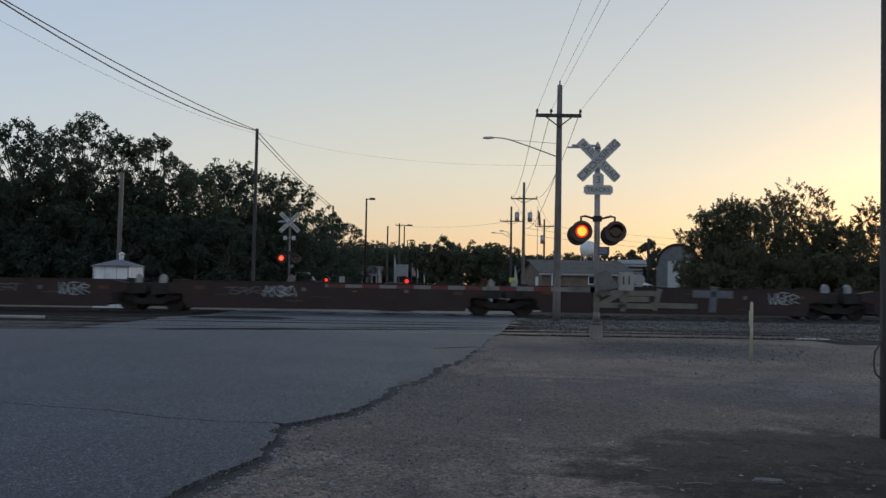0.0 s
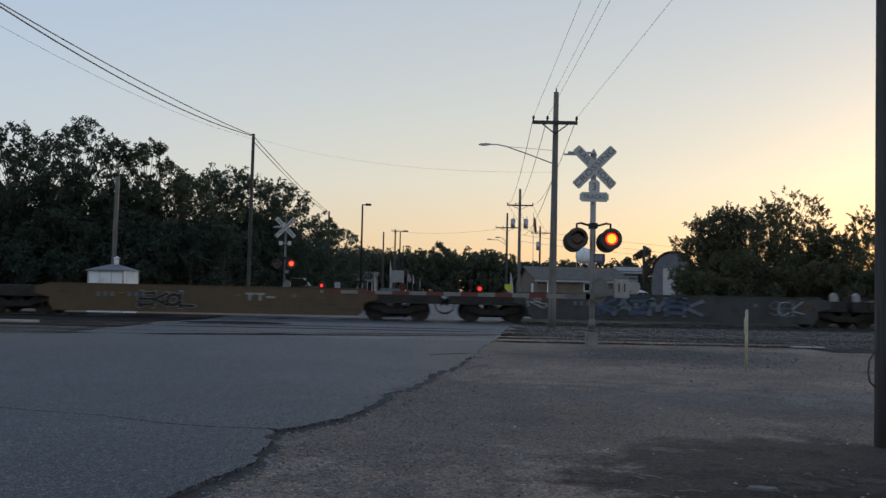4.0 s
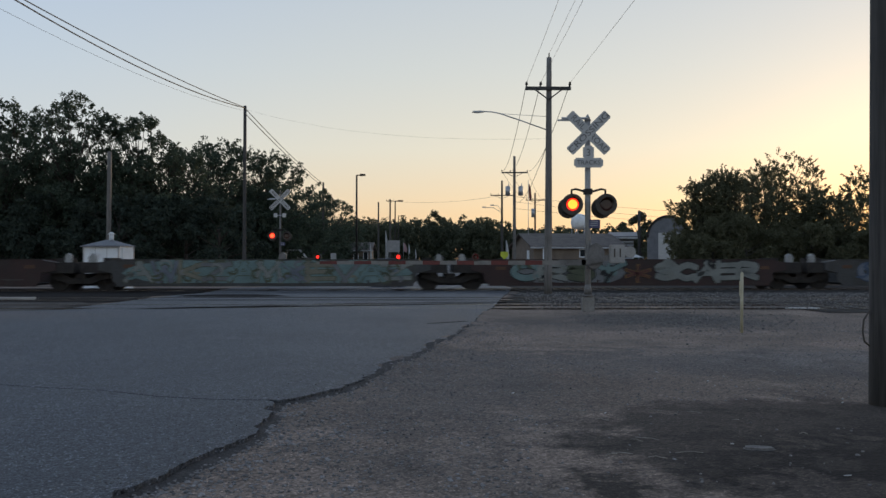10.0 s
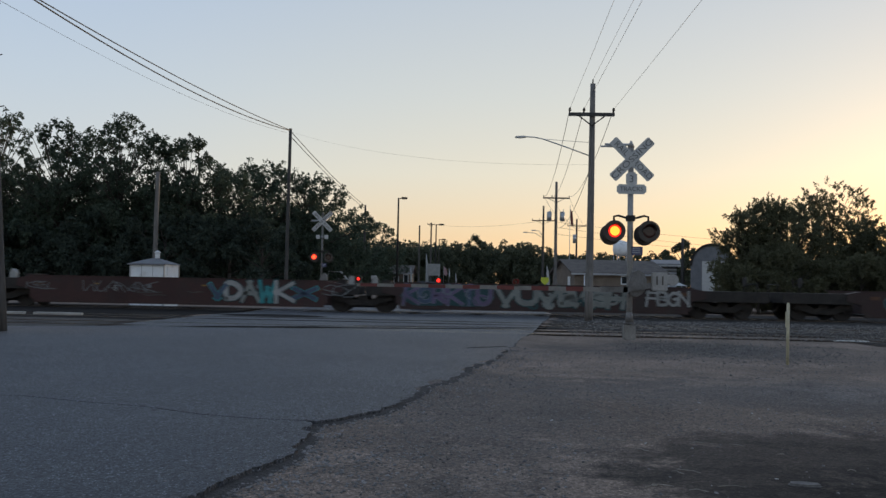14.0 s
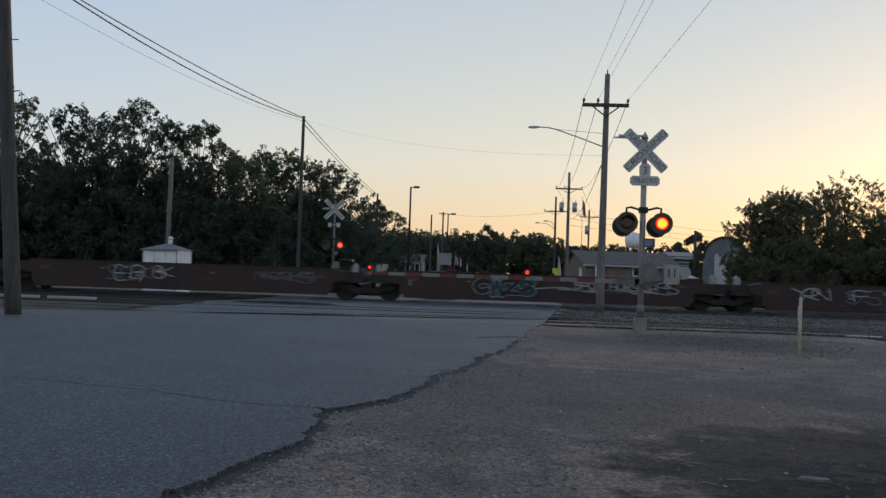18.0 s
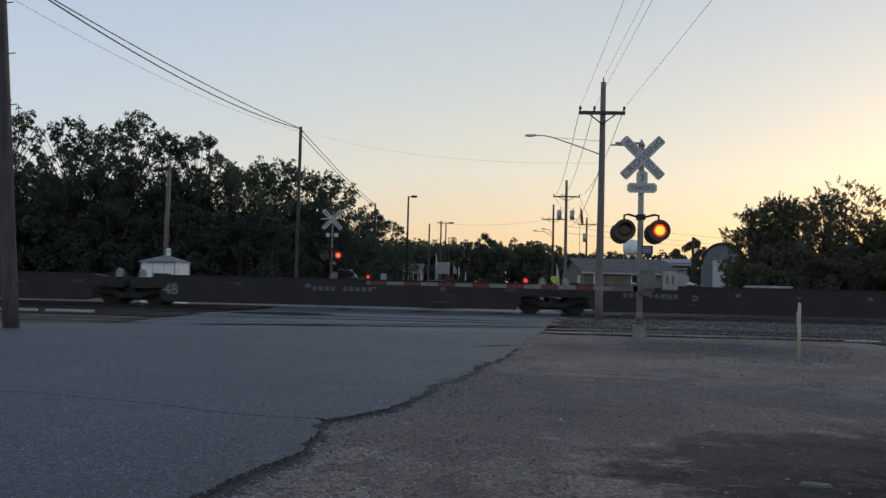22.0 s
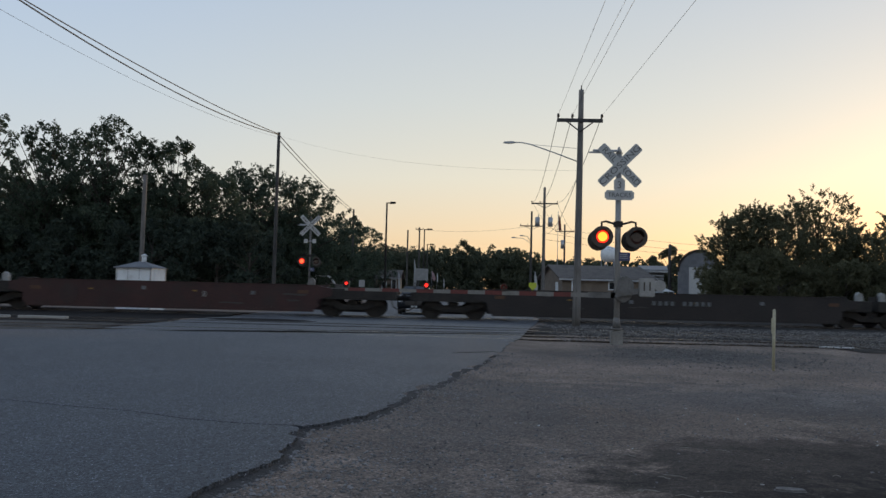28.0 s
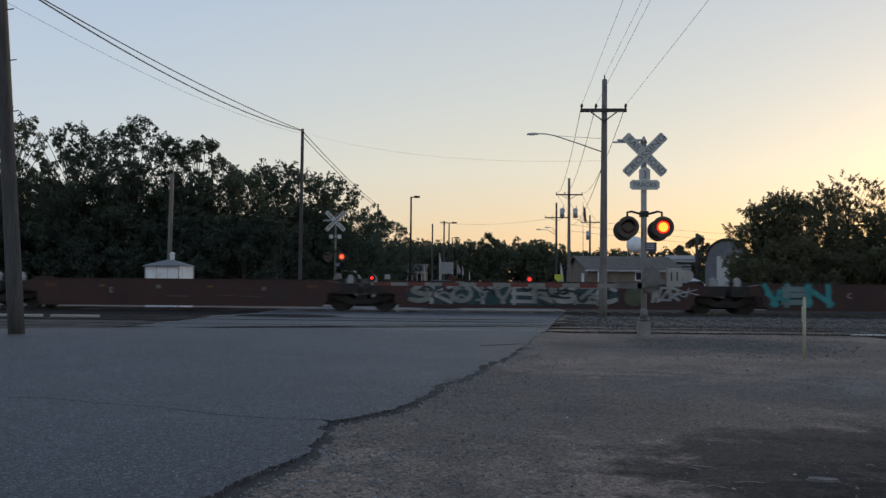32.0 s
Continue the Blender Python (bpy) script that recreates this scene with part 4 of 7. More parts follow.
def truck_meshes():
    bm = bmesh.new()   # side frame
    prism(bm, [(-1.2, 0.5), (-1.15, 0.68), (-0.7, 0.7), (-0.35, 0.5), (0.35, 0.5), (0.7, 0.7), (1.15, 0.68), (1.2, 0.5), (0.8, 0.42), (0.45, 0.28), (-0.45, 0.28), (-0.8, 0.42)], "y", -0.07, 0.07)
    for s in (-0.22, 0, 0.22):
        tube(bm, (s, 0.0, 0.32), (s, 0.0, 0.52), 0.085, 0.085, 8)
    frame_me = mesh_of("side_frame", bm, DARKSTEEL)
    bm = bmesh.new()   # wheel: flange, tread, plate, hub
    for y0, y1, ra, rb in ((-0.07, 0.05, 0.41, 0.42), (0.05, 0.075, 0.445, 0.44), (-0.1, -0.06, 0.12, 0.13)):
        tube(bm, (0, y0, 0), (0, y1, 0), ra, rb, 20)
    wheel_me = mesh_of("wheel", bm, DARKSTEEL)
    bm = bmesh.new()
    tube(bm, (0, -1.0, 0), (0, 1.0, 0), 0.085, 0.085, 8)
    axle_me = mesh_of("axle", bm, DARKSTEEL)
    bm = bmesh.new()
    box(bm, -0.2, 0.2, -1.05, 1.05, 0.4, 0.66)
    bolster_me = mesh_of("bolster", bm, DARKSTEEL)
    bm = bmesh.new()
    for s in (-1, 1):
        box(bm, s * 0.42 - 0.07, s * 0.42 + 0.07, -0.72, 0.72, 0.2, 0.44)
    box(bm, -0.45, 0.45, -0.12, 0.12, 0.22, 0.4)
    box(bm, -0.5, 0.5, 0.2, 0.32, 0.16, 0.5)
    rig_me = mesh_of("brake_rigging", bm, DARKSTEEL)
    return frame_me, wheel_me, axle_me, bolster_me, rig_me


TRUCK = truck_meshes()


WHEELS = []      # (wheel, end of the bogie, side, car, the bogie's place along the car)


def truck(car, x):
    f, w, a, b, g_ = TRUCK
    t = part("bogie", b, None, car, "dark cast steel bogie", pose(x, 0, 0))
    part("brake_rigging", g_, None, t)
    for s in (-1, 1):
        part("side_frame", f, None, t, at=pose(0, s * 1.02, 0))
        part("axle", a, None, t, at=pose(0.89 * s, 0, 0.42))
        for q in (-1, 1):
            WHEELS.append((part("wheel", w, None, t, at=pose(0.89 * s, 0.755 * q, 0.42, 0, 0, 0 if q < 0 else 180)), s, q, car, x))


def well_car(length, left_end, right_end, paint, label, seed):
    """A low well car between two bogie centres; an end that couples to another car has a platform past its bogie."""
    r = random.Random(seed)
    ob = thing("well_car", label, "freight car", group="well cars of the train")
    car = {"ob": ob, "paint": CAR_MATS[paint], "length": length}
    P = CAR_MATS[paint]
    h = length / 2
    a, b = -h + 1.35, h - 1.35
    for s in (-1, 1):
        y0, y1 = (FACE, FACE + 0.05) if s < 0 else (-FACE - 0.05, -FACE)
        bm = bmesh.new()
        prism(bm, [(a, 0.4), (a + 0.18, 0.24), (b - 0.18, 0.24), (b, 0.4), (b, 1.22), (a, 1.22)], "y", y0 + 0.012 * (s < 0), y1 - 0.012 * (s > 0))
        part("side_plate", bm, P, ob)
        bm = bmesh.new()
        box(bm, a - 0.1, b + 0.1, y0 - 0.01, y1 + 0.03, 1.22, 1.25)
        part("top_sill", bm, P, ob)
        bm = bmesh.new()
        box(bm, a + 0.15, b - 0.15, y0 - 0.015, y1 + 0.04, 0.18, 0.28)
        part("bottom_sill", bm, P, ob)
    if paint != "yellow":
        n = 8
        for i in range(1, n):
            bm = bmesh.new()
            x = a + 0.6 + (b - a - 1.2) * i / n
            box(bm, x - 0.04, x + 0.04, FACE - 0.012, FACE + 0.02, 0.28, 0.42)
            part("rib", bm, P, ob)
    for i in range(5):   # well floor beams
        bm = bmesh.new()
        x = a + 0.7 + (b - a - 1.4) * i / 4
        box(bm, x - 0.2, x + 0.2, FACE + 0.06, -FACE - 0.06, 0.2, 0.28)
        part("floor_beam", bm, DARKSTEEL, ob)
    for s, coupled in ((-1, left_end), (1, right_end)):
        x0 = s * (h - 1.4)
        x1 = s * (h + 1.75) if coupled else s * (h - 0.12)
        lo, hi = min(x0, x1), max(x0, x1)
        bm = bmesh.new()
        prism(bm, [(lo, 0.7), (hi, 0.7), (hi, 1.12), (lo, 1.12)], "y", -1.38, 1.38)
        part("end_platform", bm, DARKSTEEL, ob)
        bm = bmesh.new()
        prism(bm, [(x0, 0.68), (x0, 1.22), (x0 + s * 0.6, 1.12), (x0 + s * 0.6, 0.82)], "y", FACE + 0.02, FACE + 0.5)
        part("corner_gusset", bm, P, ob)
        if coupled:
            bm = bmesh.new()
            tube(bm, (s * (h + 1.7), 0, 0.78), (s * (h + 2.0), 0, 0.78), 0.09, 0.11, 8)
            box(bm, min(s * (h + 1.98), s * (h + 2.1)), max(s * (h + 1.98), s * (h + 2.1)), -0.15, 0.15, 0.62, 0.92)
            part("coupler", bm, DARKSTEEL, ob)
            bm = bmesh.new()
            hose = [(s * (h + 1.5), -0.4, 0.72), (s * (h + 1.62), -0.4, 0.42), (s * (h + 1.85), -0.38, 0.28), (s * (h + 2.08), -0.36, 0.36)]
            bez(bm, hose, 0.03)
            part("brake_hose", bm, BLACK, ob)
            bm = bmesh.new()
            tube(bm, (s * (h + 0.9), FACE + 0.5, 1.1), (s * (h + 0.9), FACE + 0.5, 1.6), 0.03)
            tube(bm, (s * (h + 0.88), FACE + 0.45, 1.52), (s * (h + 0.94), FACE + 0.45, 1.52), 0.2, 0.2, 14)
            part("brake_wheel", bm, DARKSTEEL, ob)
            bm = bmesh.new()
            for yy in (-0.5, 0.5):
                tube(bm, (s * (h + 1.6), yy, 1.1), (s * (h + 1.6), yy, 1.45), 0.02)
            tube(bm, (s * (h + 1.6), -0.5, 1.45), (s * (h + 1.6), 0.5, 1.45), 0.02)
            part("end_handrail", bm, DARKSTEEL, ob)
        else:
            bm = bmesh.new()
            xx = s * (h - 0.46)
            prism(bm, [(xx - 0.12, 1.12), (xx + 0.12, 1.12), (xx + 0.13, 1.3), (xx + 0.08, 1.42), (xx - 0.02, 1.48), (xx - 0.1, 1.38)], "y", -1.1, -0.85)
            part("container_guide", bm, SP["letter"], ob, "pale curved container guide")
            bm = bmesh.new()
            box(bm, s * (h - 0.9) - 0.18, s * (h - 0.9) + 0.18, -0.6, 0.5, 1.12, 1.3)
            part("brake_box", bm, DARKSTEEL, ob)
            bm = bmesh.new()
            tube(bm, (s * (h - 0.3), -0.9, 1.12), (s * (h - 0.3), -0.9, 1.36), 0.04)
            part("brake_valve", bm, DARKSTEEL, ob)
    truck(ob, -h)
    if right_end:
        truck(ob, h)
    # reflectors, dull warning panels and small placards along the side
    for i in range(6):
        bm = bmesh.new()
        x = a + 0.5 + (b - a - 1.0) * i / 5 + r.uniform(-0.15, 0.15)
        hw, hh, mat = ((0.2, 0.065, SP["rustamber"]), (0.09, 0.025, SP["amber"]), (0.08, 0.07, SP["grey"]))[(0, 1, 2, 1, 2, 0)[i]]
        z = 0.93 + r.uniform(-0.06, 0.05)
        box(bm, x - hw, x + hw, FACE - 0.002, FACE + 0.02, z - hh, z + hh)
        part("placard" if i in (2, 4) else "reflector", bm, mat, ob)
    for i in range(3):     # worn pale scrapes low on the side
        bm = bmesh.new()
        x, z, l = r.uniform(a + 1, b - 1), r.uniform(0.4, 1.05), r.uniform(0.3, 1.0)
        ribbon(bm, [(x + l * q / 4, z + r.uniform(-0.02, 0.02)) for q in range(5)], r.uniform(0.03, 0.07), FACE - 0.002, 0)
        part("scrape", bm, SP["rustgrey"], ob)
    return car


SETS = [
    ((30.9, 16.4, 2.4, -11.8, -26.8, -41.6), ("brown", "brown", "brown", "brown", "grey"), "red-brown"),
    ((-45.5, -60.6), ("yellow",), "dirty yellow"),
    ((-64.7, -79.5, -94.2, -108.9, -123.7, -139.1), ("brown", "grey", "brown", "grey", "brown"), "brown"),
    ((-143.2, -157.9, -172.6, -187.4, -202.0, -216.9), ("brown", "red", "brown", "brown", "brown"), "red-brown"),
    ((-221.0, -238.1, -255.4, -272.5, -289.8, -307.0), ("dark", "dark", "dark", "dark", "dark"), "dark brown"),
    ((-311.1, -325.6, -340.8, -355.6, -370.1, -384.7), ("red", "red", "red", "red", "red"), "oxide red")]
CARS = []
for si, (marks, paints, word) in enumerate(SETS):
    for i, paint in enumerate(paints):
        ur, ul = SPACING * marks[i], SPACING * marks[i + 1]
        tone = {"brown": "grimy brown", "grey": "grimy grey", "yellow": "dirty yellow", "red": "oxide red", "dark": "dark brown"}[paint]
        length = ur - ul
        c = well_car(length, i == len(paints) - 1, i == 0 and si > 0, paint, tone + " empty container well car in the moving train", si * 10 + i)
        c["u"] = (ur + ul) / 2
        CARS.append(c)


def car_at(u):
    return min(CARS, key=lambda c: abs(c["u"] - u))


MARKS = (
    (-17.6, -16.8, "thin", "CFFRT"), (-15.2, -14.1, "tagw", "WNEKR"), (-8.7, -7.4, "thin", "TSAYR"), (-7.1, -6.0, "tagw", "MNSKA"), (6.3, 7.25, "cream", "Z"), (7.3, 8.4, "cream", "E"), (8.6, 10.2, "cream", "L"), (10.4, 11.6, "creamt", "T"), (13.4, 14.5, "tagw", "WNEKR"),
    (-37.4, -33.1, "blue", "KAZMEK"), (-30.1, -28.9, "tagb", "SCEK"), (-25.0, -19.0, "purple", "RASKEMO"), (-55.7, -53.6, "blackw", "EKOL"), (-40.1, -39.5, "tagw", "RS"), (-76.9, -73.9, "greyblue", "OOKOO"), (-73.8, -72.2, "outline", "OPN"), (-71.1, -69.3, "outline", "OUO"),
    (-91.9, -87.6, "greyblue", "OUSKO"), (-86.9, -82.3, "bubble", "ARSKO"), (-106.4, -101.9, "teal", "ORSY"), (-101.7, -100.8, "star", "*"), (-100.5, -96.2, "silver", "SCAER"), (-121.8, -110.6, "wild", "AWKZAMXEVAZ"), (-136.8, -135.5, "tealout", "O"), (-135.2, -132.7, "tealout", "ZUMI"))
MARKS2 = (
    (-156.2, -152.7, "purple2", "KORKIU"), (-152.5, -150.0, "arches", "VUV"), (-149.9, -147.3, "arches", "BASH"), (-146.4, -144.7, "white", "FBGN"), (-164.0, -163.4, "patch", "V"), (-163.4, -160.7, "dawk", "DAWK"), (-160.6, -159.8, "patch", "X"), (-159.4, -158.2, "tagd", "SOZ"),
    (-193.6, -191.3, "chalk", "SPOT HUR"), (-193.9, -191.8, "line", "~"), (-191.2, -190.3, "tagw", "SKR"), (-190.1, -189.5, "tagw", "ES"), (-184.7, -183.5, "tagw", "YRN"), (-182.6, -181.4, "tagb", "SFS"), (-180.6, -179.9, "tagw", "LU"), (-179.2, -178.0, "tagw", "YRN"), (-176.7, -175.6, "tagw", "VUN"), (-175.3, -174.6, "tagw", "YS"), (-171.3, -170.2, "thin", "KSGLL"), (-169.0, -166.2, "tagd", "WVANAK"),
    (-212.4, -210.7, "tagb", "SEEBK"), (-210.5, -209.9, "tagw", "BK"), (-206.4, -205.0, "thin", "MASAR"), (-205.0, -204.1, "thin", "HMB"), (-204.9, -204.2, "tagd", "KS"), (-197.6, -195.2, "darkteal", "CWZS"), (-194.6, -191.7, "line", "~"), (-353.6, -345.3, "whitedark", "SKOYVERSZC"), (-343.9, -342.8, "white", "WZR"), (-342.7, -342.2, "tagw", "*"), (-339.4, -336.8, "turq", "VEN"))
for k, (ua, ub, st, word) in enumerate(MARKS + MARKS2):
    ua, ub = SPACING * ua, SPACING * ub
    c = car_at((ua + ub) / 2)
    graffiti(c, ua - c["u"], ub - c["u"], st, word, 100 + k)
c = car_at(-227.0)
bm = bmesh.new()
tube(bm, (-227.3 - c["u"], FACE + 0.12, 1.29), (-225.4 - c["u"], FACE + 0.12, 1.29), 0.06, 0.06, 10)
part("roller", bm, SP["letter"], c["ob"], "pale roller tube along the top edge")
for letter, u in (("D", -7.2), ("C", -22.5), ("B", -35.8), ("D", -182.5), ("B", -211.0), ("E", -200.2), ("E", -167.8), ("D", -232.5), ("D", -267.3), ("B", -317.0), ("C", -336.0), ("E", -365.7)):
    u *= SPACING
    c = car_at(u)
    part("unit_letter", text_mesh(letter, 0.3, SP["letter"]), None, c["ob"], "pale stencilled letter " + letter, pose(u - c["u"], FACE - 0.03, 0.78))
for ua, ub in ((-38.4, -37.1), (-76.4, -74.5), (-57.4, -56.6), (-56.2, -55.4), (-135.8, -133.4), (-235.4, -233.1), (-247.9, -245.4), (-265.2, -262.6), (-282.2, -279.7), (-299.0, -296.5)):
    ua, ub = SPACING * ua, SPACING * ub
    c = car_at((ua + ub) / 2)
    n = max(3, round((ub - ua) / 0.24))
    for i in range(n):
        x = ua - c["u"] + (ub - ua) * (i + 0.1) / n
        if n > 6 and i == n // 2 - 1:
            continue
        bm = bmesh.new()
        box(bm, x, x + 0.13, FACE - 0.03, FACE - 0.026, 0.76, 0.93)
        part("number_bar", bm, SP["grey"], c["ob"])
for u in (-358.9, -344.6, -329.1, -322.4, -283.9):
    dull, u = u == -344.6, SPACING * u
    c = car_at(u)
    bm = bmesh.new()
    tube(bm, (u - c["u"], FACE - 0.008, 0.68), (u - c["u"], FACE + 0.01, 0.68), 0.38, 0.38, 28)
    part("round_emblem", bm, SP["olive"] if dull else CAR_MATS["brown"], c["ob"], "faded round emblem")
for u in (-270.5, -253.6):
    u *= SPACING
    c = car_at(u)
    part("size_number", text_mesh("48", 0.58, SP["letter"]), None, c["ob"], "large pale number 48", pose(u - c["u"], FACE - 0.03, 0.66))
c = car_at(-50.3)
bm = bmesh.new()
for x0, x1, z0, z1 in ((-0.55, -0.2, 0.92, 1.0), (-0.42, -0.33, 0.7, 0.92), (-0.15, 0.2, 0.92, 1.0), (-0.02, 0.07, 0.7, 0.92), (0.26, 0.6, 0.8, 0.88)):
    box(bm, x0 - 50.3 - c["u"], x1 - 50.3 - c["u"], FACE - 0.03, FACE - 0.026, z0, z1)
part("emblem_bars", bm, SP["letter"], c["ob"], "pale emblem of plain bars")

# ---------------------------------------------------------------- crossing signals
FLIPS = []      # the lamps change over a little unevenly, 56 times a minute
for k in range(31):
    for first in (0.43, 0.975):
        ts = first + 1.0715 * k
        near = round(ts)
        if abs(ts - near) < 0.12:
            ts = near + (0.12 if near in (9, 16) or (ts > near and near != 24) else -0.12)
        FLIPS.append(ts)
BLINKERS = []   # (lens, x, y, z, lit at the start)


def lens_mesh(r, core):
    """A two-sided roundel on an upright pivot: one face is the lit lens, the other the dark back."""
    bm = bmesh.new()
    n = 24
    def ring(y, rr):
        return [bm.verts.new((rr * math.cos(2 * math.pi * i / n), y, rr * math.sin(2 * math.pi * i / n))) for i in range(n)]
    a, b, c, d = ring(-0.035, r * 0.74), ring(-0.018, r), ring(0.018, r), ring(0.03, r * 0.7)
    for p, q, mi in ((a, b, 1), (b, c, 2), (c, d, 2)):
        for i in range(n):
            bm.faces.new((p[i], p[(i + 1) % n], q[(i + 1) % n], q[i])).material_index = mi
    bm.faces.new(a).material_index = 0
    bm.faces.new(d[::-1]).material_index = 2
    bmesh.ops.recalc_face_normals(bm, faces=bm.faces[:])
    return mesh_of("lens", bm, [core, GLOWRIM, LENSDARK])


LENS = lens_mesh(0.15, GLOWCORE)
FARLENS = lens_mesh(0.15, GLOWFAR)


def annulus(bm, cx, cz, r0, r1, y0, y1, n=32):
    rings = [[bm.verts.new((cx + r * math.cos(2 * math.pi * i / n), y, cz + r * math.sin(2 * math.pi * i / n))) for i in range(n)] for r, y in ((r0, y0), (r1, y0), (r1, y1), (r0, y1))]
    for a, b in ((0, 1), (1, 2), (2, 3), (3, 0)):
        for i in range(n):
            bm.faces.new((rings[a][i], rings[a][(i + 1) % n], rings[b][(i + 1) % n], rings[b][i]))
    bmesh.ops.recalc_face_normals(bm, faces=bm.faces[:])


def flasher(sig, x, z, lit, back_dx, lens=None):
    """Lamp head: black round background, can and hood, the pivoting lens, and the like head that faces the other way."""
    bm = bmesh.new()
    annulus(bm, 0, 0, 0.153, 0.252, -0.012, 0.0)
    hd = part("lamp_head", bm, BLACK, sig, "black round signal background", pose(x, -0.22, z))
    bm = bmesh.new()
    tube(bm, (0, 0.2, 0), (0, 0.23, 0), 0.18, 0.15, 20)
    annulus(bm, 0, 0, 0.165, 0.18, 0.0, 0.2, 20)
    part("lamp_can", bm, BLACK, hd)
    bm = bmesh.new()
    n, r0, prev = 14, 0.17, None
    for i in range(n + 1):
        t = math.pi * (0.02 + 0.96 * i / n)
        pair = [bm.verts.new((r0 * math.cos(t), y, r0 * math.sin(t))) for y in (-0.012, -0.2 * math.sin(t) - 0.03)]
        if prev:
            bm.faces.new((prev[0], pair[0], pair[1], prev[1]))
        prev = pair
    bmesh.ops.solidify(bm, geom=bm.faces[:], thickness=0.006)
    part("hood", bm, BLACK, hd)
    ln = part("lens", lens or LENS, None, hd, "red signal lens on a pivot", pose(0, 0.0, 0))
    BLINKERS.append((ln, lit))
    bm = bmesh.new()
    tube(bm, (0, 0.36, 0), (0, 0.372, 0), 0.252, 0.252, 32)
    tube(bm, (0, 0.24, 0), (0, 0.36, 0), 0.15, 0.17, 20)
    part("rear_lamp_head", bm, BLACK, sig, "black round signal background facing away", pose(x + back_dx, -0.16, z - 0.06))


LETTERGREY = material("faded_sign_lettering", (0.09, 0.09, 0.09), (0.15, 0.15, 0.15), 0.6, bump=0)


def crossbuck(sig, z, half=0.64, ink=None):
    for k, (ang, words) in enumerate(((-45, (("RAIL", -0.55), ("ROAD", 0.55))), (45, (("CROSSING", 0),)))):
        bm = bmesh.new()
        box(bm, -half, half, -0.004, 0.004, -0.115, 0.115)
        bmesh.ops.bevel(bm, geom=[e for e in bm.edges if abs(e.verts[0].co.y - e.verts[1].co.y) > 0.004], offset=0.02, segments=2, affect="EDGES")
        bl = part("crossbuck_blade", bm, SIGNWHITE, sig, "white reflective blade with dark letters", pose(0, -0.13 - 0.012 * k, z, 0, -ang, 0))
        for w, at in words:
            me = text_mesh(w, 0.2, ink or LETTERGREY)
            if w == "CROSSING":
                me.transform(Matrix.Diagonal((2.55 * half / 1.22, 1, 1, 1)))
            part("letters", me, None, bl, "", pose(half * at, -0.008, 0))


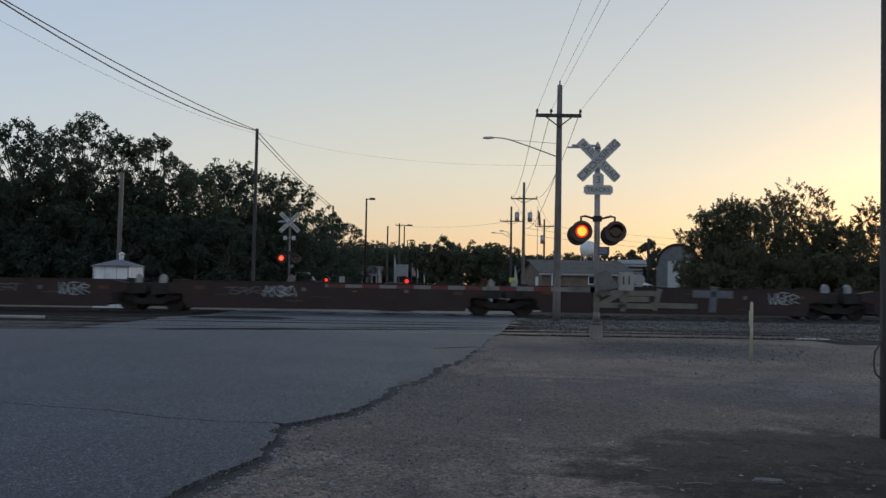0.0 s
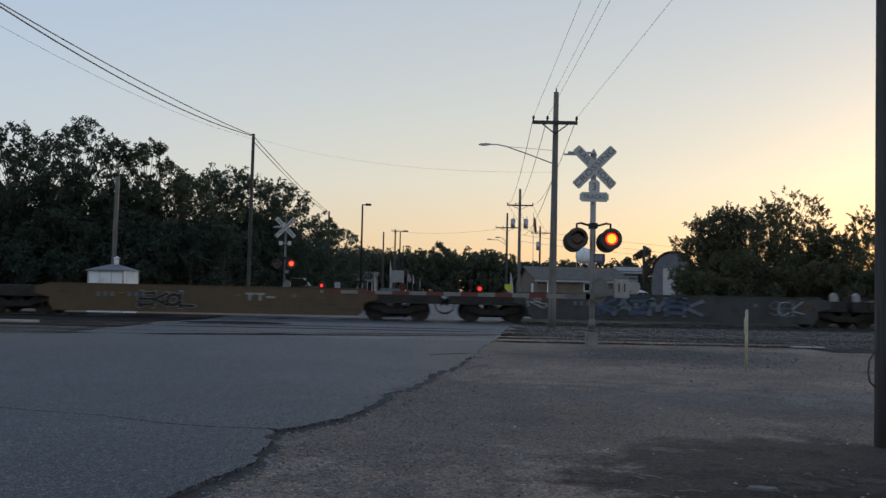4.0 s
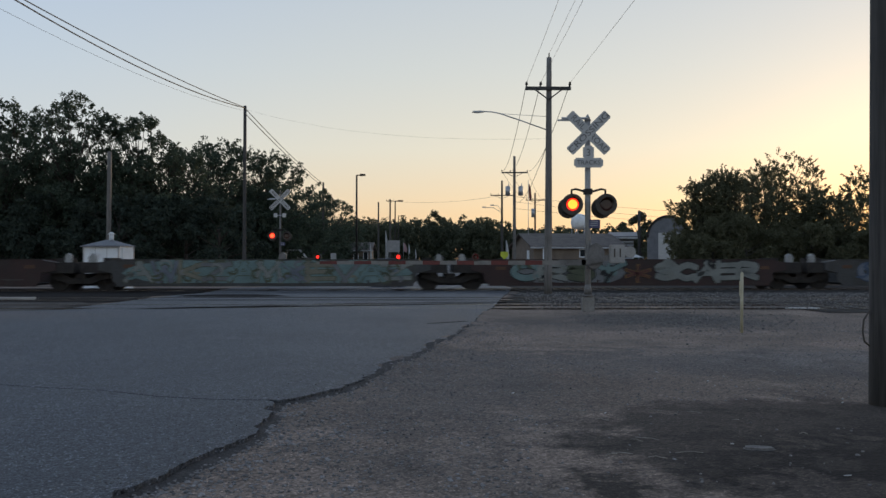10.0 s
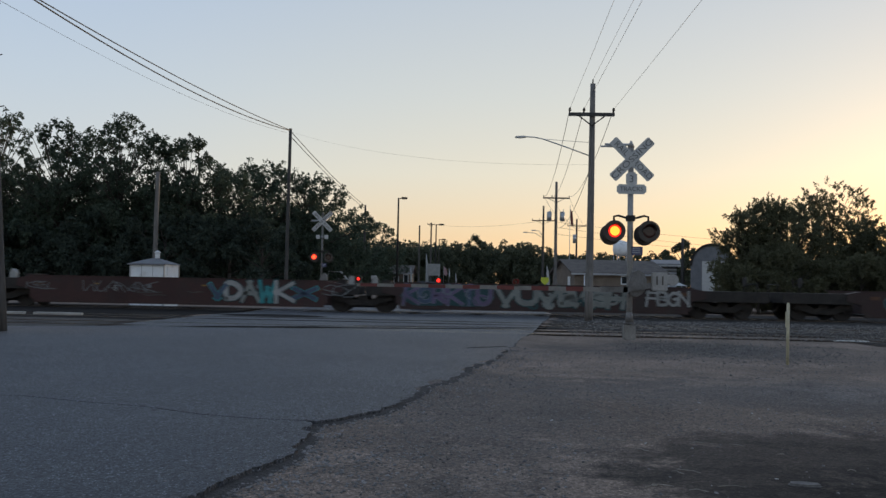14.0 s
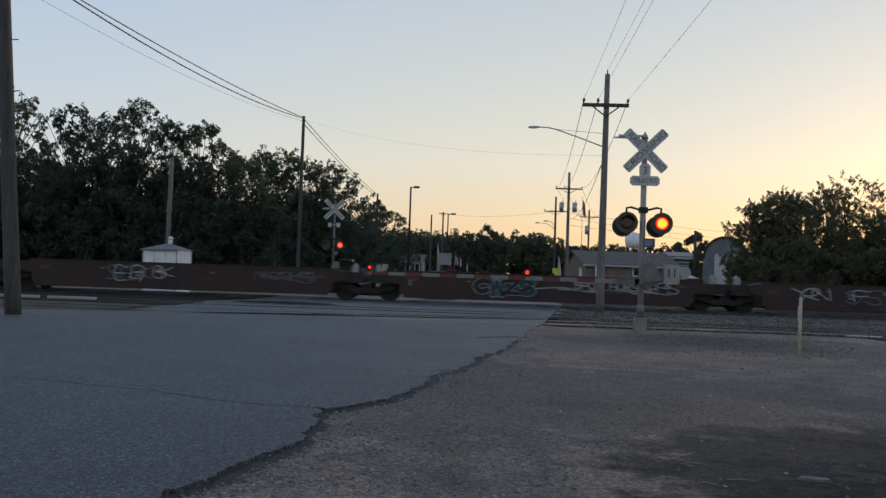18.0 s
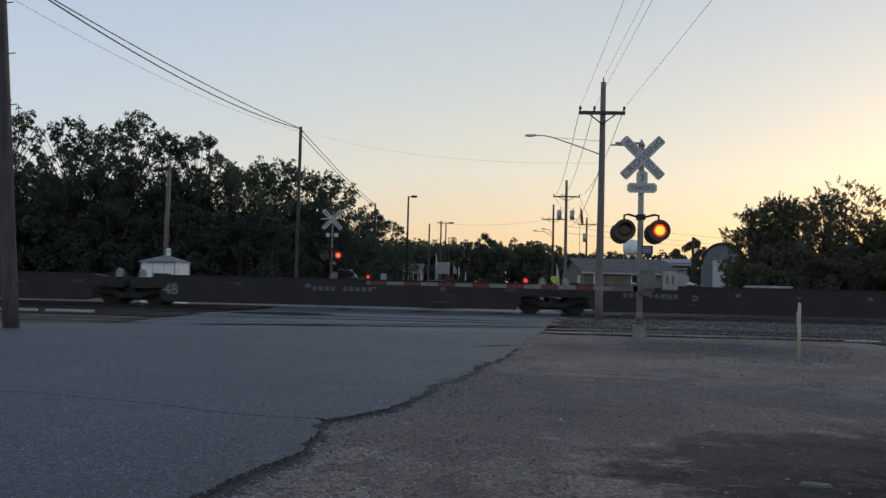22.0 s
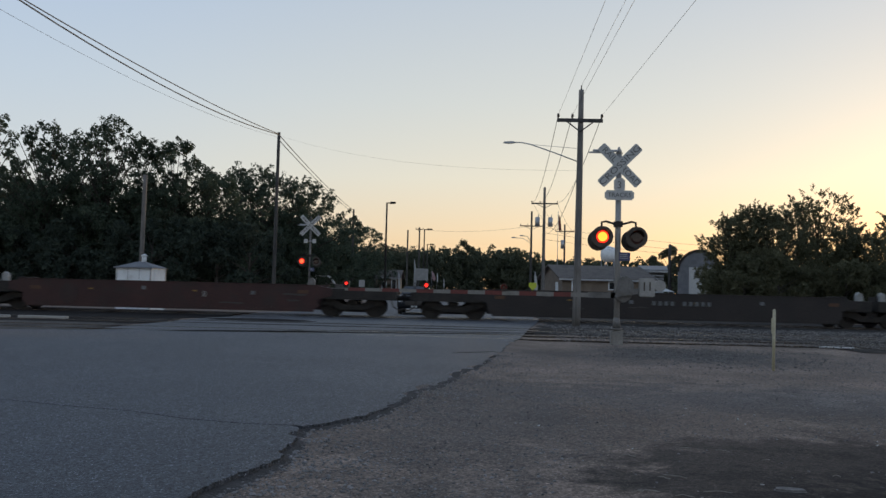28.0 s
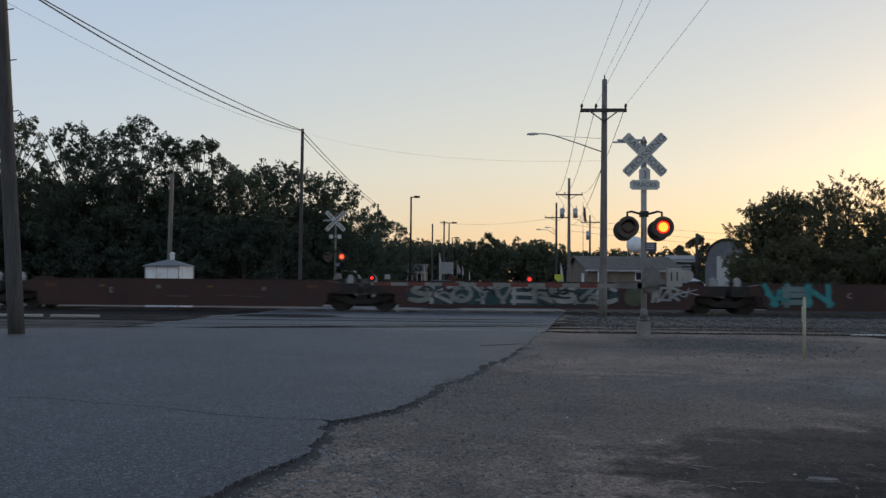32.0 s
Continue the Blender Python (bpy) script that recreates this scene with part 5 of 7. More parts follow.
def signal(x, y, label, facing, gate):
    sig = thing("crossing_signal", label, "crossing signal", pose(x, y, 0, 0, 0, facing), group="crossing signals")
    bm = bmesh.new()
    top = 4.5 if gate else 4.86
    tube(bm, (0, 0, 0.3), (0, 0, top), 0.068, 0.068 if gate else 0.05, 14)
    tube(bm, (0, 0, top), (0, 0, top + 0.16), 0.085, 0.015, 14)
    part("mast", bm, SILVER if gate else GREYPAINT, sig)
    bm = bmesh.new()
    box(bm, -0.135, 0.135, -0.135, 0.135, -0.05 if gate else -0.35, 0.31)
    bmesh.ops.bevel(bm, geom=bm.edges[:], offset=0.02, segments=2, affect="EDGES")
    part("foundation", bm, CONCRETE, sig)
    bm = bmesh.new()
    tube(bm, (0, 0, 0.33), (0, 0, 0.37), 0.14, 0.14, 12)
    tube(bm, (0, 0, 0.37), (0, 0, 0.62), 0.1, 0.068, 12)
    part("base_casting", bm, GREYPAINT, sig)
    crossbuck(sig, 4.2 if gate else 4.5, 0.64 if gate else 0.74, None if gate else BLACK)
    if gate:
        bm = bmesh.new()
        box(bm, -0.13, 0.13, -0.11, -0.1, 3.58, 3.9)
        bmesh.ops.bevel(bm, geom=[e for e in bm.edges if abs(e.verts[0].co.y - e.verts[1].co.y) > 0.005], offset=0.04, segments=3, affect="EDGES")
        pl = part("number_plate", bm, SIGNWHITE, sig, "white plate with the figure 3")
        part("letters", text_mesh("3", 0.24, LETTERGREY), None, pl, "", pose(0, -0.115, 3.73))
        bm = bmesh.new()
        box(bm, -0.345, 0.345, -0.122, -0.112, 3.38, 3.61)
        bmesh.ops.bevel(bm, geom=[e for e in bm.edges if abs(e.verts[0].co.y - e.verts[1].co.y) > 0.005], offset=0.04, segments=3, affect="EDGES")
        pl = part("tracks_plate", bm, SIGNWHITE, sig, "white plate reading TRACKS")
        part("letters", text_mesh("TRACKS", 0.15, LETTERGREY), None, pl, "", pose(0, -0.128, 3.495))
    else:
        for s in (-0.28, 0.28):
            bm = bmesh.new()
            box(bm, s * 0.85 - 0.1, s * 0.85 + 0.1, -0.12, -0.1, 3.52, 3.74)
            part("side_plate", bm, SIGNWHITE, sig, "small pale plate beside the mast")
        bm = bmesh.new()
        tube(bm, (-0.3, -0.08, 3.63), (0.3, -0.08, 3.63), 0.02, 0.02, 6)
        part("plate_bracket", bm, GALV, sig)
    bm = bmesh.new()
    tube(bm, (-0.62, -0.02, 4.56), (0.05, -0.02, 4.56), 0.03, 0.03, 8)
    box(bm, -0.72, -0.3, -0.06, 0.02, 4.5, 4.53)
    part("top_bracket", bm, GALV, sig)
    bm = bmesh.new()
    pts = [(-0.4, -0.1, 2.72), (-0.4, -0.1, 2.85), (-0.3, -0.1, 2.87), (-0.12, -0.1, 2.82), (0.12, -0.1, 2.82), (0.3, -0.1, 2.87), (0.4, -0.1, 2.85), (0.4, -0.1, 2.72)]
    bez(bm, pts, 0.026, 8)
    box(bm, -0.09, 0.09, -0.13, 0.09, 2.75, 2.88)
    part("lamp_arm", bm, DARKSTEEL, sig)
    flasher(sig, -0.4, 2.5, True, -0.03, None if gate else FARLENS)
    flasher(sig, 0.4, 2.5, False, -0.03, None if gate else FARLENS)
    bm = bmesh.new()
    box(bm, 0.02, 0.28, -0.085, -0.075, 1.95, 2.15)
    bl = part("notice_plate", bm, BLUE, sig, "small blue notice plate with unreadable lines")
    bm = bmesh.new()
    for i in range(3):
        box(bm, 0.04, 0.22, -0.089, -0.086, 2.0 + 0.045 * i, 2.014 + 0.045 * i)
    part("notice_lines", bm, GALV, bl)
    bm = bmesh.new()
    prism(bm, [(-0.06, 1.02), (0.12, 0.96), (0.28, 1.06), (0.36, 1.24), (0.36, 1.42), (0.26, 1.56), (0.12, 1.6), (0.02, 1.5), (-0.06, 1.28)], "y", -0.22, 0.12)
    bmesh.ops.bevel(bm, geom=bm.edges[:], offset=0.025, segments=2, affect="EDGES")
    part("gate_mechanism", bm, GREYPAINT, sig, "grey gate mechanism housing")
    if gate:
        bm = bmesh.new()
        prism(bm, [(-0.2, 1.06), (0.95, 1.28), (0.95, 1.38), (-0.2, 1.2)], "y", -0.3, -0.28)
        prism(bm, [(-0.2, 1.06), (0.95, 1.28), (0.95, 1.38), (-0.2, 1.2)], "y", 0.18, 0.2)
        part("gate_support_arm", bm, GREYPAINT, sig)
        bm = bmesh.new()
        box(bm, 0.45, 0.81, -0.36, -0.24, 1.12, 1.55)
        bmesh.ops.bevel(bm, geom=bm.edges[:], offset=0.02, segments=2, affect="EDGES")
        cw = part("counterweight", bm, SILVER, sig, "pale grey counterweight with two slots")
        for xx in (0.56, 0.69):
            bm = bmesh.new()
            box(bm, xx - 0.016, xx + 0.016, -0.366, -0.358, 1.26, 1.46)
            part("slot", bm, BLACK, cw)
        bm = bmesh.new()
        tube(bm, (0.93, -0.33, 1.38), (0.93, -0.27, 1.38), 0.135, 0.135, 18)
        part("weight_disc", bm, SILVER, sig)
        bm = bmesh.new()
        box(bm, -0.72, -0.1, -0.3, -0.26, 1.07, 1.2)
        part("arm_adapter", bm, GREYPAINT, sig)
        length, step = 6.4, 0.4
        i = 0
        x0 = -0.72
        while x0 > -length:
            x1 = max(x0 - step, -length)
            t = 0.055 - 0.02 * (-x0 / length)
            bm = bmesh.new()
            box(bm, x1, x0, -0.29, -0.27, 1.13 - t, 1.13 + t)
            part("arm_stripe", bm, WHITETAPE if i % 2 == 0 else REDTAPE, sig, "white gate arm section" if i % 2 == 0 else "red gate arm section")
            x0 = x1
            i += 1
        for xx, lit, steady in ((-2.68, False, False), (-4.49, True, False), (-6.37, True, True)):
            bm = bmesh.new()
            box(bm, -0.05, 0.05, -0.04, 0.04, 0.0, 0.05)
            annulus(bm, 0, 0.1, 0.07, 0.085, -0.04, 0.06, 16)
            tube(bm, (0, 0.06, 0.1), (0, 0.07, 0.1), 0.085, 0.085, 16)
            g = part("gate_lamp", bm, BLACK, sig, "small red lamp on the gate arm", pose(xx, -0.28, 1.165))
            bm = bmesh.new()
            tube(bm, (0, -0.012, 0), (0, -0.002, 0), 0.055, 0.068, 16, 0)
            tube(bm, (0, -0.002, 0), (0, 0.012, 0), 0.068, 0.055, 16, 1)
            r = 0.55 if steady else 0.68
            bmesh.ops.scale(bm, vec=(r, 1, r), verts=bm.verts[:])
            ln = part("lens", bm, [GLOWSMALL, LENSDARK], g, "red lamp lens", pose(0, 0, 0.1))
            if not steady:
                BLINKERS.append((ln, lit))
    return sig


near_signal = signal(3.64, 19.6, "silver railroad crossing signal with lowered striped gate arm", 0, True)
far_signal = signal(-8.58, 46.0, "silver railroad crossing signal across the tracks", 0, False)

# ---------------------------------------------------------------- poles and wires
def pole(name, x, y, h, r0, r1, label, lean=(0, 0), group="wooden poles", wood=None):
    ob = thing(name, label, "utility pole", pose(x, y, 0), group=group)
    bm = bmesh.new()
    n, m = 9, 12
    rings = []
    for i in range(n):
        t = i / (n - 1)
        rr = r0 + (r1 - r0) * t
        rings.append([bm.verts.new((lean[0] * t + rr * math.cos(a), lean[1] * t + rr * math.sin(a), -0.3 + (h + 0.3) * t)) for a in [2 * math.pi * q / m for q in range(m)]])
    for u, v in zip(rings, rings[1:]):
        for q in range(m):
            bm.faces.new((u[q], u[(q + 1) % m], v[(q + 1) % m], v[q])).smooth = True
    bm.faces.new(rings[0][::-1])
    bm.faces.new(rings[-1])
    part("shaft", bm, wood or POLEWOOD, ob)
    return ob


def crossarm(ob, z, half, pins=(-1, -0.35, 1), yy=-0.14):
    bm = bmesh.new()
    box(bm, -half, half, yy - 0.05, yy + 0.05, z - 0.06, z + 0.06)
    arm = part("crossarm", bm, POLEWOOD, ob)
    for s in (-1, 1):
        bm = bmesh.new()
        tube(bm, (s * half * 0.6, yy - 0.06, z - 0.05), (0, yy - 0.06, z - 0.42), 0.024, 0.024, 6)
        part("brace", bm, POLEWOOD, ob)
    for p in pins:
        bm = bmesh.new()
        tube(bm, (p * half * 0.96, yy, z + 0.06), (p * half * 0.96, yy, z + 0.15), 0.02, 0.02, 6)
        tube(bm, (p * half * 0.96, yy, z + 0.13), (p * half * 0.96, yy, z + 0.24), 0.055, 0.035, 8)
        part("insulator", bm, BLACK, ob)


def wire(pts, r=0.012, label="thin black overhead wire", group="overhead wires"):
    bm = bmesh.new()
    bez(bm, pts, r, 5)
    solid("overhead_wire", bm, WIRE, label, "wire", group)


street = pole("utility_pole", 4.12, 30.0, 8.55, 0.15, 0.092, "weathered wooden utility pole with crossarm and street lamp", (0.05, 0), wood=GREYWOOD)
crossarm(street, 7.4, 0.82)
bm = bmesh.new()
tube(bm, (0.05, 0, 8.5), (0.05, 0, 8.72), 0.03, 0.02, 6)
part("top_insulator", bm, BLACK, street)
bm = bmesh.new()
bez(bm, [(-0.05, 0, 5.92), (-0.9, -0.03, 6.22), (-1.75, -0.05, 6.5), (-2.05, -0.05, 6.56), (-2.35, -0.05, 6.57)], 0.021, 8)
tube(bm, (-0.05, 0, 6.4), (-1.75, -0.04, 6.5), 0.008)
la = part("lamp_bracket", bm, GALV, street)
bm = bmesh.new()
prism(bm, [(-2.76, 6.54), (-2.72, 6.585), (-2.45, 6.6), (-2.33, 6.58), (-2.34, 6.55), (-2.55, 6.52)], "y", -0.12, 0.04)
part("lamp_head", bm, GALV, street, "grey cobra-head street lamp, unlit")

right_pole = pole("utility_pole", 3.87, 7.0, 9.0, 0.165, 0.14, "weathered wooden utility pole close to the road", (0.06, 0))
back_pole = pole("utility_pole", 3.4, -20.0, 9.6, 0.17, 0.12, "wooden utility pole carrying the wires behind")
crossarm(back_pole, 7.8, 1.65)
cable_pole = pole("utility_pole", -15.0, 7.0, 12.0, 0.18, 0.13, "wooden utility pole carrying the thick cables")
left_pole = pole("utility_pole", -9.92, 17.0, 9.6, 0.165, 0.12, "dark wooden utility pole with steel climbing pegs", (-0.78, 0))
for i in range(9):
    bm = bmesh.new()
    s = 1 if i % 2 else -1
    z = 4.2 + 0.55 * i
    tube(bm, (-0.0813 * z + s * 0.12, 0, z), (-0.0813 * z + s * 0.28, 0, z + 0.02), 0.012, 0.012, 6)
    part("climbing_peg", bm, DARKSTEEL, left_pole)
tall_pole = pole("utility_pole", -11.03, 48.0, 10.1, 0.115, 0.09, "tall dark wooden pole carrying cables", (0.02, 0))
mast_pole = pole("utility_pole", -17.9, 45.5, 7.1, 0.135, 0.115, "bare grey wooden pole behind the white hut", (0.05, 0), wood=GREYWOOD)
pole_f = pole("utility_pole", -12.8, 95.0, 10.0, 0.15, 0.1, "dark wooden pole carrying cables", (0, 0))
pole_e = pole("utility_pole", -8.5, 125.0, 9.8, 0.15, 0.11, "plain dark wooden pole", (0, 0))
pole_d = pole("utility_pole", -7.0, 130.0, 10.6, 0.15, 0.11, "dark wooden pole with short crossarm", (0, 0))
crossarm(pole_d, 10.3, 0.6)
farp = pole("utility_pole", 7.25, 75.0, 10.55, 0.17, 0.11, "wooden utility pole with crossarm and two transformers", (0, 0), wood=GREYWOOD)
crossarm(farp, 9.05, 1.2)
for s in (-0.62, 0.55):
    bm = bmesh.new()
    tube(bm, (s, -0.25, 6.95), (s, -0.25, 7.75), 0.22, 0.22, 14)
    tube(bm, (s, -0.25, 7.75), (s, -0.25, 7.82), 0.22, 0.1, 14)
    tube(bm, (s + 0.08, -0.25, 7.8), (s + 0.08, -0.25, 8.05), 0.04, 0.03, 8)
    part("transformer", bm, GALV, farp, "grey transformer can")
pole3 = pole("utility_pole", 8.16, 100.0, 10.7, 0.16, 0.11, "wooden utility pole with crossarm", (0, 0))
crossarm(pole3, 8.9, 1.4)
pole4 = pole("utility_pole", 14.0, 115.0, 10.4, 0.16, 0.11, "wooden utility pole with transformer", (0, 0))
crossarm(pole4, 9.4, 1.3)
bm = bmesh.new()
tube(bm, (-0.3, -0.2, 7.0), (-0.3, -0.2, 8.2), 0.25, 0.25, 12)
part("transformer", bm, GALV, pole4, "grey transformer can")

for x, y, h, arm, grp in ((-7.55, 80, 9.35, 0.85, ""), (-5.5, 115, 9.3, 1.1, ""), (-6.8, 155, 9.3, 1.3, "")):
    lp = thing("street_lamp", "dark metal street lamp post with a flat head", "street lamp", pose(x, y, 0), group="street lamps")
    bm = bmesh.new()
    tube(bm, (0, 0, 0), (0, 0, h), 0.11, 0.08, 10)
    part("post", bm, DARKSTEEL, lp)
    bm = bmesh.new()
    tube(bm, (0, 0, h - 0.05), (arm * 0.5, 0, h - 0.02), 0.05, 0.05, 8)
    part("arm", bm, DARKSTEEL, lp)
    bm = bmesh.new()
    prism(bm, [(arm * 0.35, h - 0.12), (arm, h - 0.1), (arm, h + 0.06), (arm * 0.4, h + 0.09)], "y", -0.18, 0.18)
    part("head", bm, DARKSTEEL, lp)

for dx in (-0.79, -0.28, 0.79):
    wire(sagging((4.12 + dx, 29.86, 7.6), (3.4 + dx * 1.95, -20.14, 8.0), 0.15), 0.005)
    wire(sagging((4.12 + dx, 29.86, 7.6), (7.25 + dx * 1.45, 74.86, 9.2), 0.9), 0.012)
    wire(sagging((7.25 + dx * 1.45, 74.86, 9.2), (14.0 + dx * 1.5, 115, 9.5), 0.5), 0.014)
wire(sagging((4.17, 30, 8.7), (3.4, -20, 9.6), 0.2), 0.005)
wire(sagging((4.17, 30, 5.6), (-11.0, 48, 9.9), 0.55), 0.003)
wire(sagging((4.17, 30, 5.6), (7.25, 75, 6.5), 0.9), 0.012)
for z0, z1, r, sg in ((10.0, 10.35, 0.022, 0.7), (9.97, 11.37, 0.026, 1.4), (9.8, 10.0, 0.006, 1.1)):
    wire(sagging((-11.0, 48, z0), (-15.0, 7, z1), sg), r, "thick black overhead cable" if r > 0.02 else "thin black overhead wire")
for dz in (0, -0.3):
    wire(sagging((-11.0, 48, 9.95 + dz), (-12.8, 95, 9.85 + dz), 0.25), 0.025, "thick black overhead cable")
    wire(sagging((-12.8, 95, 9.5 + dz), (-7.0, 130, 8.0 + dz), 2.2), 0.025, "thick black overhead cable")
wire(sagging((-7.0, 130, 10.3), (8.16, 100, 8.9), 0.5), 0.012)
for za, zb in ((6.4, 5.3), (5.8, 5.0), (6.9, 6.2)):
    wire(sagging((7.25, 75, za), (40.0, 95, zb), 0.35), 0.012)

# ---------------------------------------------------------------- white hut, buildings, small things
hut = thing("signal_hut", "white steel signal hut with hipped roof and vent", "signal hut", pose(-16.4, 41.8, 0, 0, 0, -6))
bm = bmesh.new()
box(bm, -0.9, 0.9, -0.8, 0.8, -0.3, 1.88)
part("body", bm, WHITEPAINT, hut)
bm = bmesh.new()
v = [bm.verts.new(p) for p in ((-1.0, -0.9, 1.86), (1.0, -0.9, 1.86), (1.0, 0.9, 1.86), (-1.0, 0.9, 1.86), (-0.15, 0, 2.18), (0.15, 0, 2.18))]
for f in ((3, 2, 1, 0), (0, 1, 5, 4), (2, 3, 4, 5), (1, 2, 5), (3, 0, 4)):
    bm.faces.new([v[i] for i in f])
part("roof", bm, GREYROOF, hut)
bm = bmesh.new()
tube(bm, (0.12, 0, 2.1), (0.12, 0, 2.45), 0.12, 0.12, 12)
tube(bm, (0.12, 0, 2.45), (0.12, 0, 2.56), 0.2, 0.04, 12)
part("vent", bm, WHITEPAINT, hut)
bm = bmesh.new()
box(bm, 0.9, 0.93, -0.45, 0.4, 0.0, 1.75)
dr = part("door", bm, WHITEPAINT, hut)
bm = bmesh.new()
box(bm, 0.93, 0.96, -0.35, -0.3, 0.85, 1.0)
part("handle", bm, DARKSTEEL, dr)
for xx in (-0.3, 0.3):
    bm = bmesh.new()
    box(bm, xx - 0.006, xx + 0.006, -0.808, -0.8, -0.25, 1.84)
    part("panel_seam", bm, GREYROOF, hut)
for xx, yy in ((-0.9, -0.8), (0.9, -0.8), (0.9, 0.8), (-0.9, 0.8)):
    bm = bmesh.new()
    box(bm, xx - 0.03, xx + 0.03, yy - 0.03, yy + 0.03, -0.28, 1.86)
    part("corner_trim", bm, GALV, hut)
bm = bmesh.new()
box(bm, -1.02, 1.02, -0.92, -0.9, 1.8, 1.87)
part("eave_strip", bm, GREYROOF, hut)
bm = bmesh.new()
box(bm, 0.25, 0.75, -0.804, -0.8, 0.3, 0.36)
box(bm, 0.35, 0.75, -0.804, -0.8, 0.42, 0.46)
part("stencil_bars", bm, DARKSTEEL, hut)

post = thing("marker_post", "faded yellow plastic marker post in the gravel", "marker post", pose(5.14, 13.8, 0))
bm = bmesh.new()
tube(bm, (0, 0, -0.1), (0.01, 0, 0.98), 0.025, 0.025, 10)
tube(bm, (0.01, 0, 0.98), (0.01, 0, 1.0), 0.025, 0.012, 10)
part("tube", bm, YELLOWPOST, post)
bm = bmesh.new()
box(bm, -0.05, -0.035, -0.045, -0.035, 0.6, 0.85)
part("tag", bm, YELLOWPOST, post)


def house(name, x0, x1, y0, y1, eave, ridge, wall, roof, label, windows=(), along="x"):
    ob = thing(name, label, "house", pose((x0 + x1) / 2, (y0 + y1) / 2, 0), group="houses beyond the tracks")
    hx, hy = (x1 - x0) / 2, (y1 - y0) / 2
    bm = bmesh.new()
    if along == "x":
        prism(bm, [(-hy, 0), (hy, 0), (hy, eave), (0, ridge - 0.12), (-hy, eave)], "x", -hx, hx)
    else:
        prism(bm, [(-hx, 0), (hx, 0), (hx, eave), (0, ridge - 0.12), (-hx, eave)], "y", -hy, hy)
    part("wall_shell", bm, wall, ob)
    for s in (-1, 1):
        bm = bmesh.new()
        o = 0.4
        if along == "x":
            dz = (ridge - eave) / hy * o
            prism(bm, [(0, ridge), (0, ridge - 0.12), (s * (hy + o), eave - dz - 0.08), (s * (hy + o), eave - dz + 0.06)], "x", -hx - o, hx + o)
        else:
            dz = (ridge - eave) / hx * o
            prism(bm, [(0, ridge), (0, ridge - 0.12), (s * (hx + o), eave - dz - 0.08), (s * (hx + o), eave - dz + 0.06)], "y", -hy - o, hy + o)
        part("roof_slope", bm, roof, ob)
    bm = bmesh.new()
    o = 0.42
    box(bm, -hx - o, hx + o, -hy - o, -hy - o + 0.04, eave - 0.28, eave - 0.1)
    part("fascia", bm, GALV, ob)
    for wx, wz, ww, wh in windows:
        bm = bmesh.new()
        box(bm, wx - ww / 2, wx + ww / 2, -hy - 0.05, -hy - 0.005, wz, wz + wh)
        wn = part("window", bm, WHITEPAINT, ob)
        bm = bmesh.new()
        box(bm, wx - ww / 2 + 0.1, wx + ww / 2 - 0.1, -hy - 0.06, -hy - 0.05, wz + 0.1, wz + wh - 0.1)
        part("pane", bm, PANE, wn)
    return ob


tan = house("house", 8.7, 17.7, 80, 90, 2.5, 3.85, BRICK, SHINGLE, "low tan house with brown shingle roof", ((0.55, 1.35, 1.0, 0.85),))
tan.matrix_basis = pose(13.5, 85.6, 0, 0, 0, 6.6)
bm = bmesh.new()
box(bm, -4.57, -4.51, -3.4, -2.4, 0, 2.05)
part("gable_door", bm, WHITEPAINT, tan, "white door in the gable wall")
bm = bmesh.new()
tube(bm, (-3.6, -5.3, 0), (-3.6, -5.3, 2.2), 0.06, 0.06, 8)
part("downpipe", bm, WHITEPAINT, tan)
shed = house("shed", 19.9, 22.3, 90, 100, 3.7, 4.3, GREYPAINT, GREYROOF, "pale metal shed with ribbed walls", ())
shed.matrix_basis = pose(21.7, 95.2, 0, 0, 0, -13)
for i in range(9):
    bm = bmesh.new()
    box(bm, -1.2, 1.2, -5.05, -5.0, 0.5 + 0.36 * i, 0.62 + 0.36 * i)
    part("wall_rib", bm, WHITEPAINT if i % 3 == 2 else GALV, shed)
house("house", -11.2, -8.7, 111, 118, 2.5, 3.5, BRICK, SHINGLE, "small dark house with white trim", ((-0.6, 0.9, 0.7, 1.0), (0.7, 0.2, 0.7, 2.0)))
bb = thing("notice_board", "pale grey notice board on two posts", "notice board", pose(-5.45, 109, 0))
for sx in (-0.7, 0.7):
    bm = bmesh.new()
    tube(bm, (sx, 0, 0), (sx, 0, 3.6), 0.05, 0.05, 6)
    part("post", bm, GALV, bb)
bm = bmesh.new()
box(bm, -0.86, 0.86, -0.08, -0.05, 2.1, 3.66)
part("panel", bm, SILVER, bb)

qh = thing("quonset_shed", "grey arched metal shed with a pale door", "shed", pose(22.7, 80, 0, 0, 0, -16))
bm = bmesh.new()
prism(bm, [(2.0 * math.cos(math.pi * i / 20), 3.3 + 2.1 * math.sin(math.pi * i / 20)) for i in range(21)] + [(-2.0, 0), (2.0, 0)], "y", 0, 12)
part("arched_shell", bm, GREYROOF, qh)
bm = bmesh.new()
rim = [(2.08 * math.cos(math.pi * i / 20), 3.3 + 2.18 * math.sin(math.pi * i / 20)) for i in range(21)]
inner = [(1.85 * math.cos(math.pi * i / 20), 3.3 + 1.95 * math.sin(math.pi * i / 20)) for i in range(21)]
for i in range(20):
    prism(bm, [rim[i], rim[i + 1], inner[i + 1], inner[i]], "y", -0.12, -0.002)
part("arch_rim", bm, DARKSTEEL, qh)
bm = bmesh.new()
box(bm, -0.95, 1.4, -0.06, -0.004, 0, 3.75)
part("door", bm, SIGNWHITE, qh)
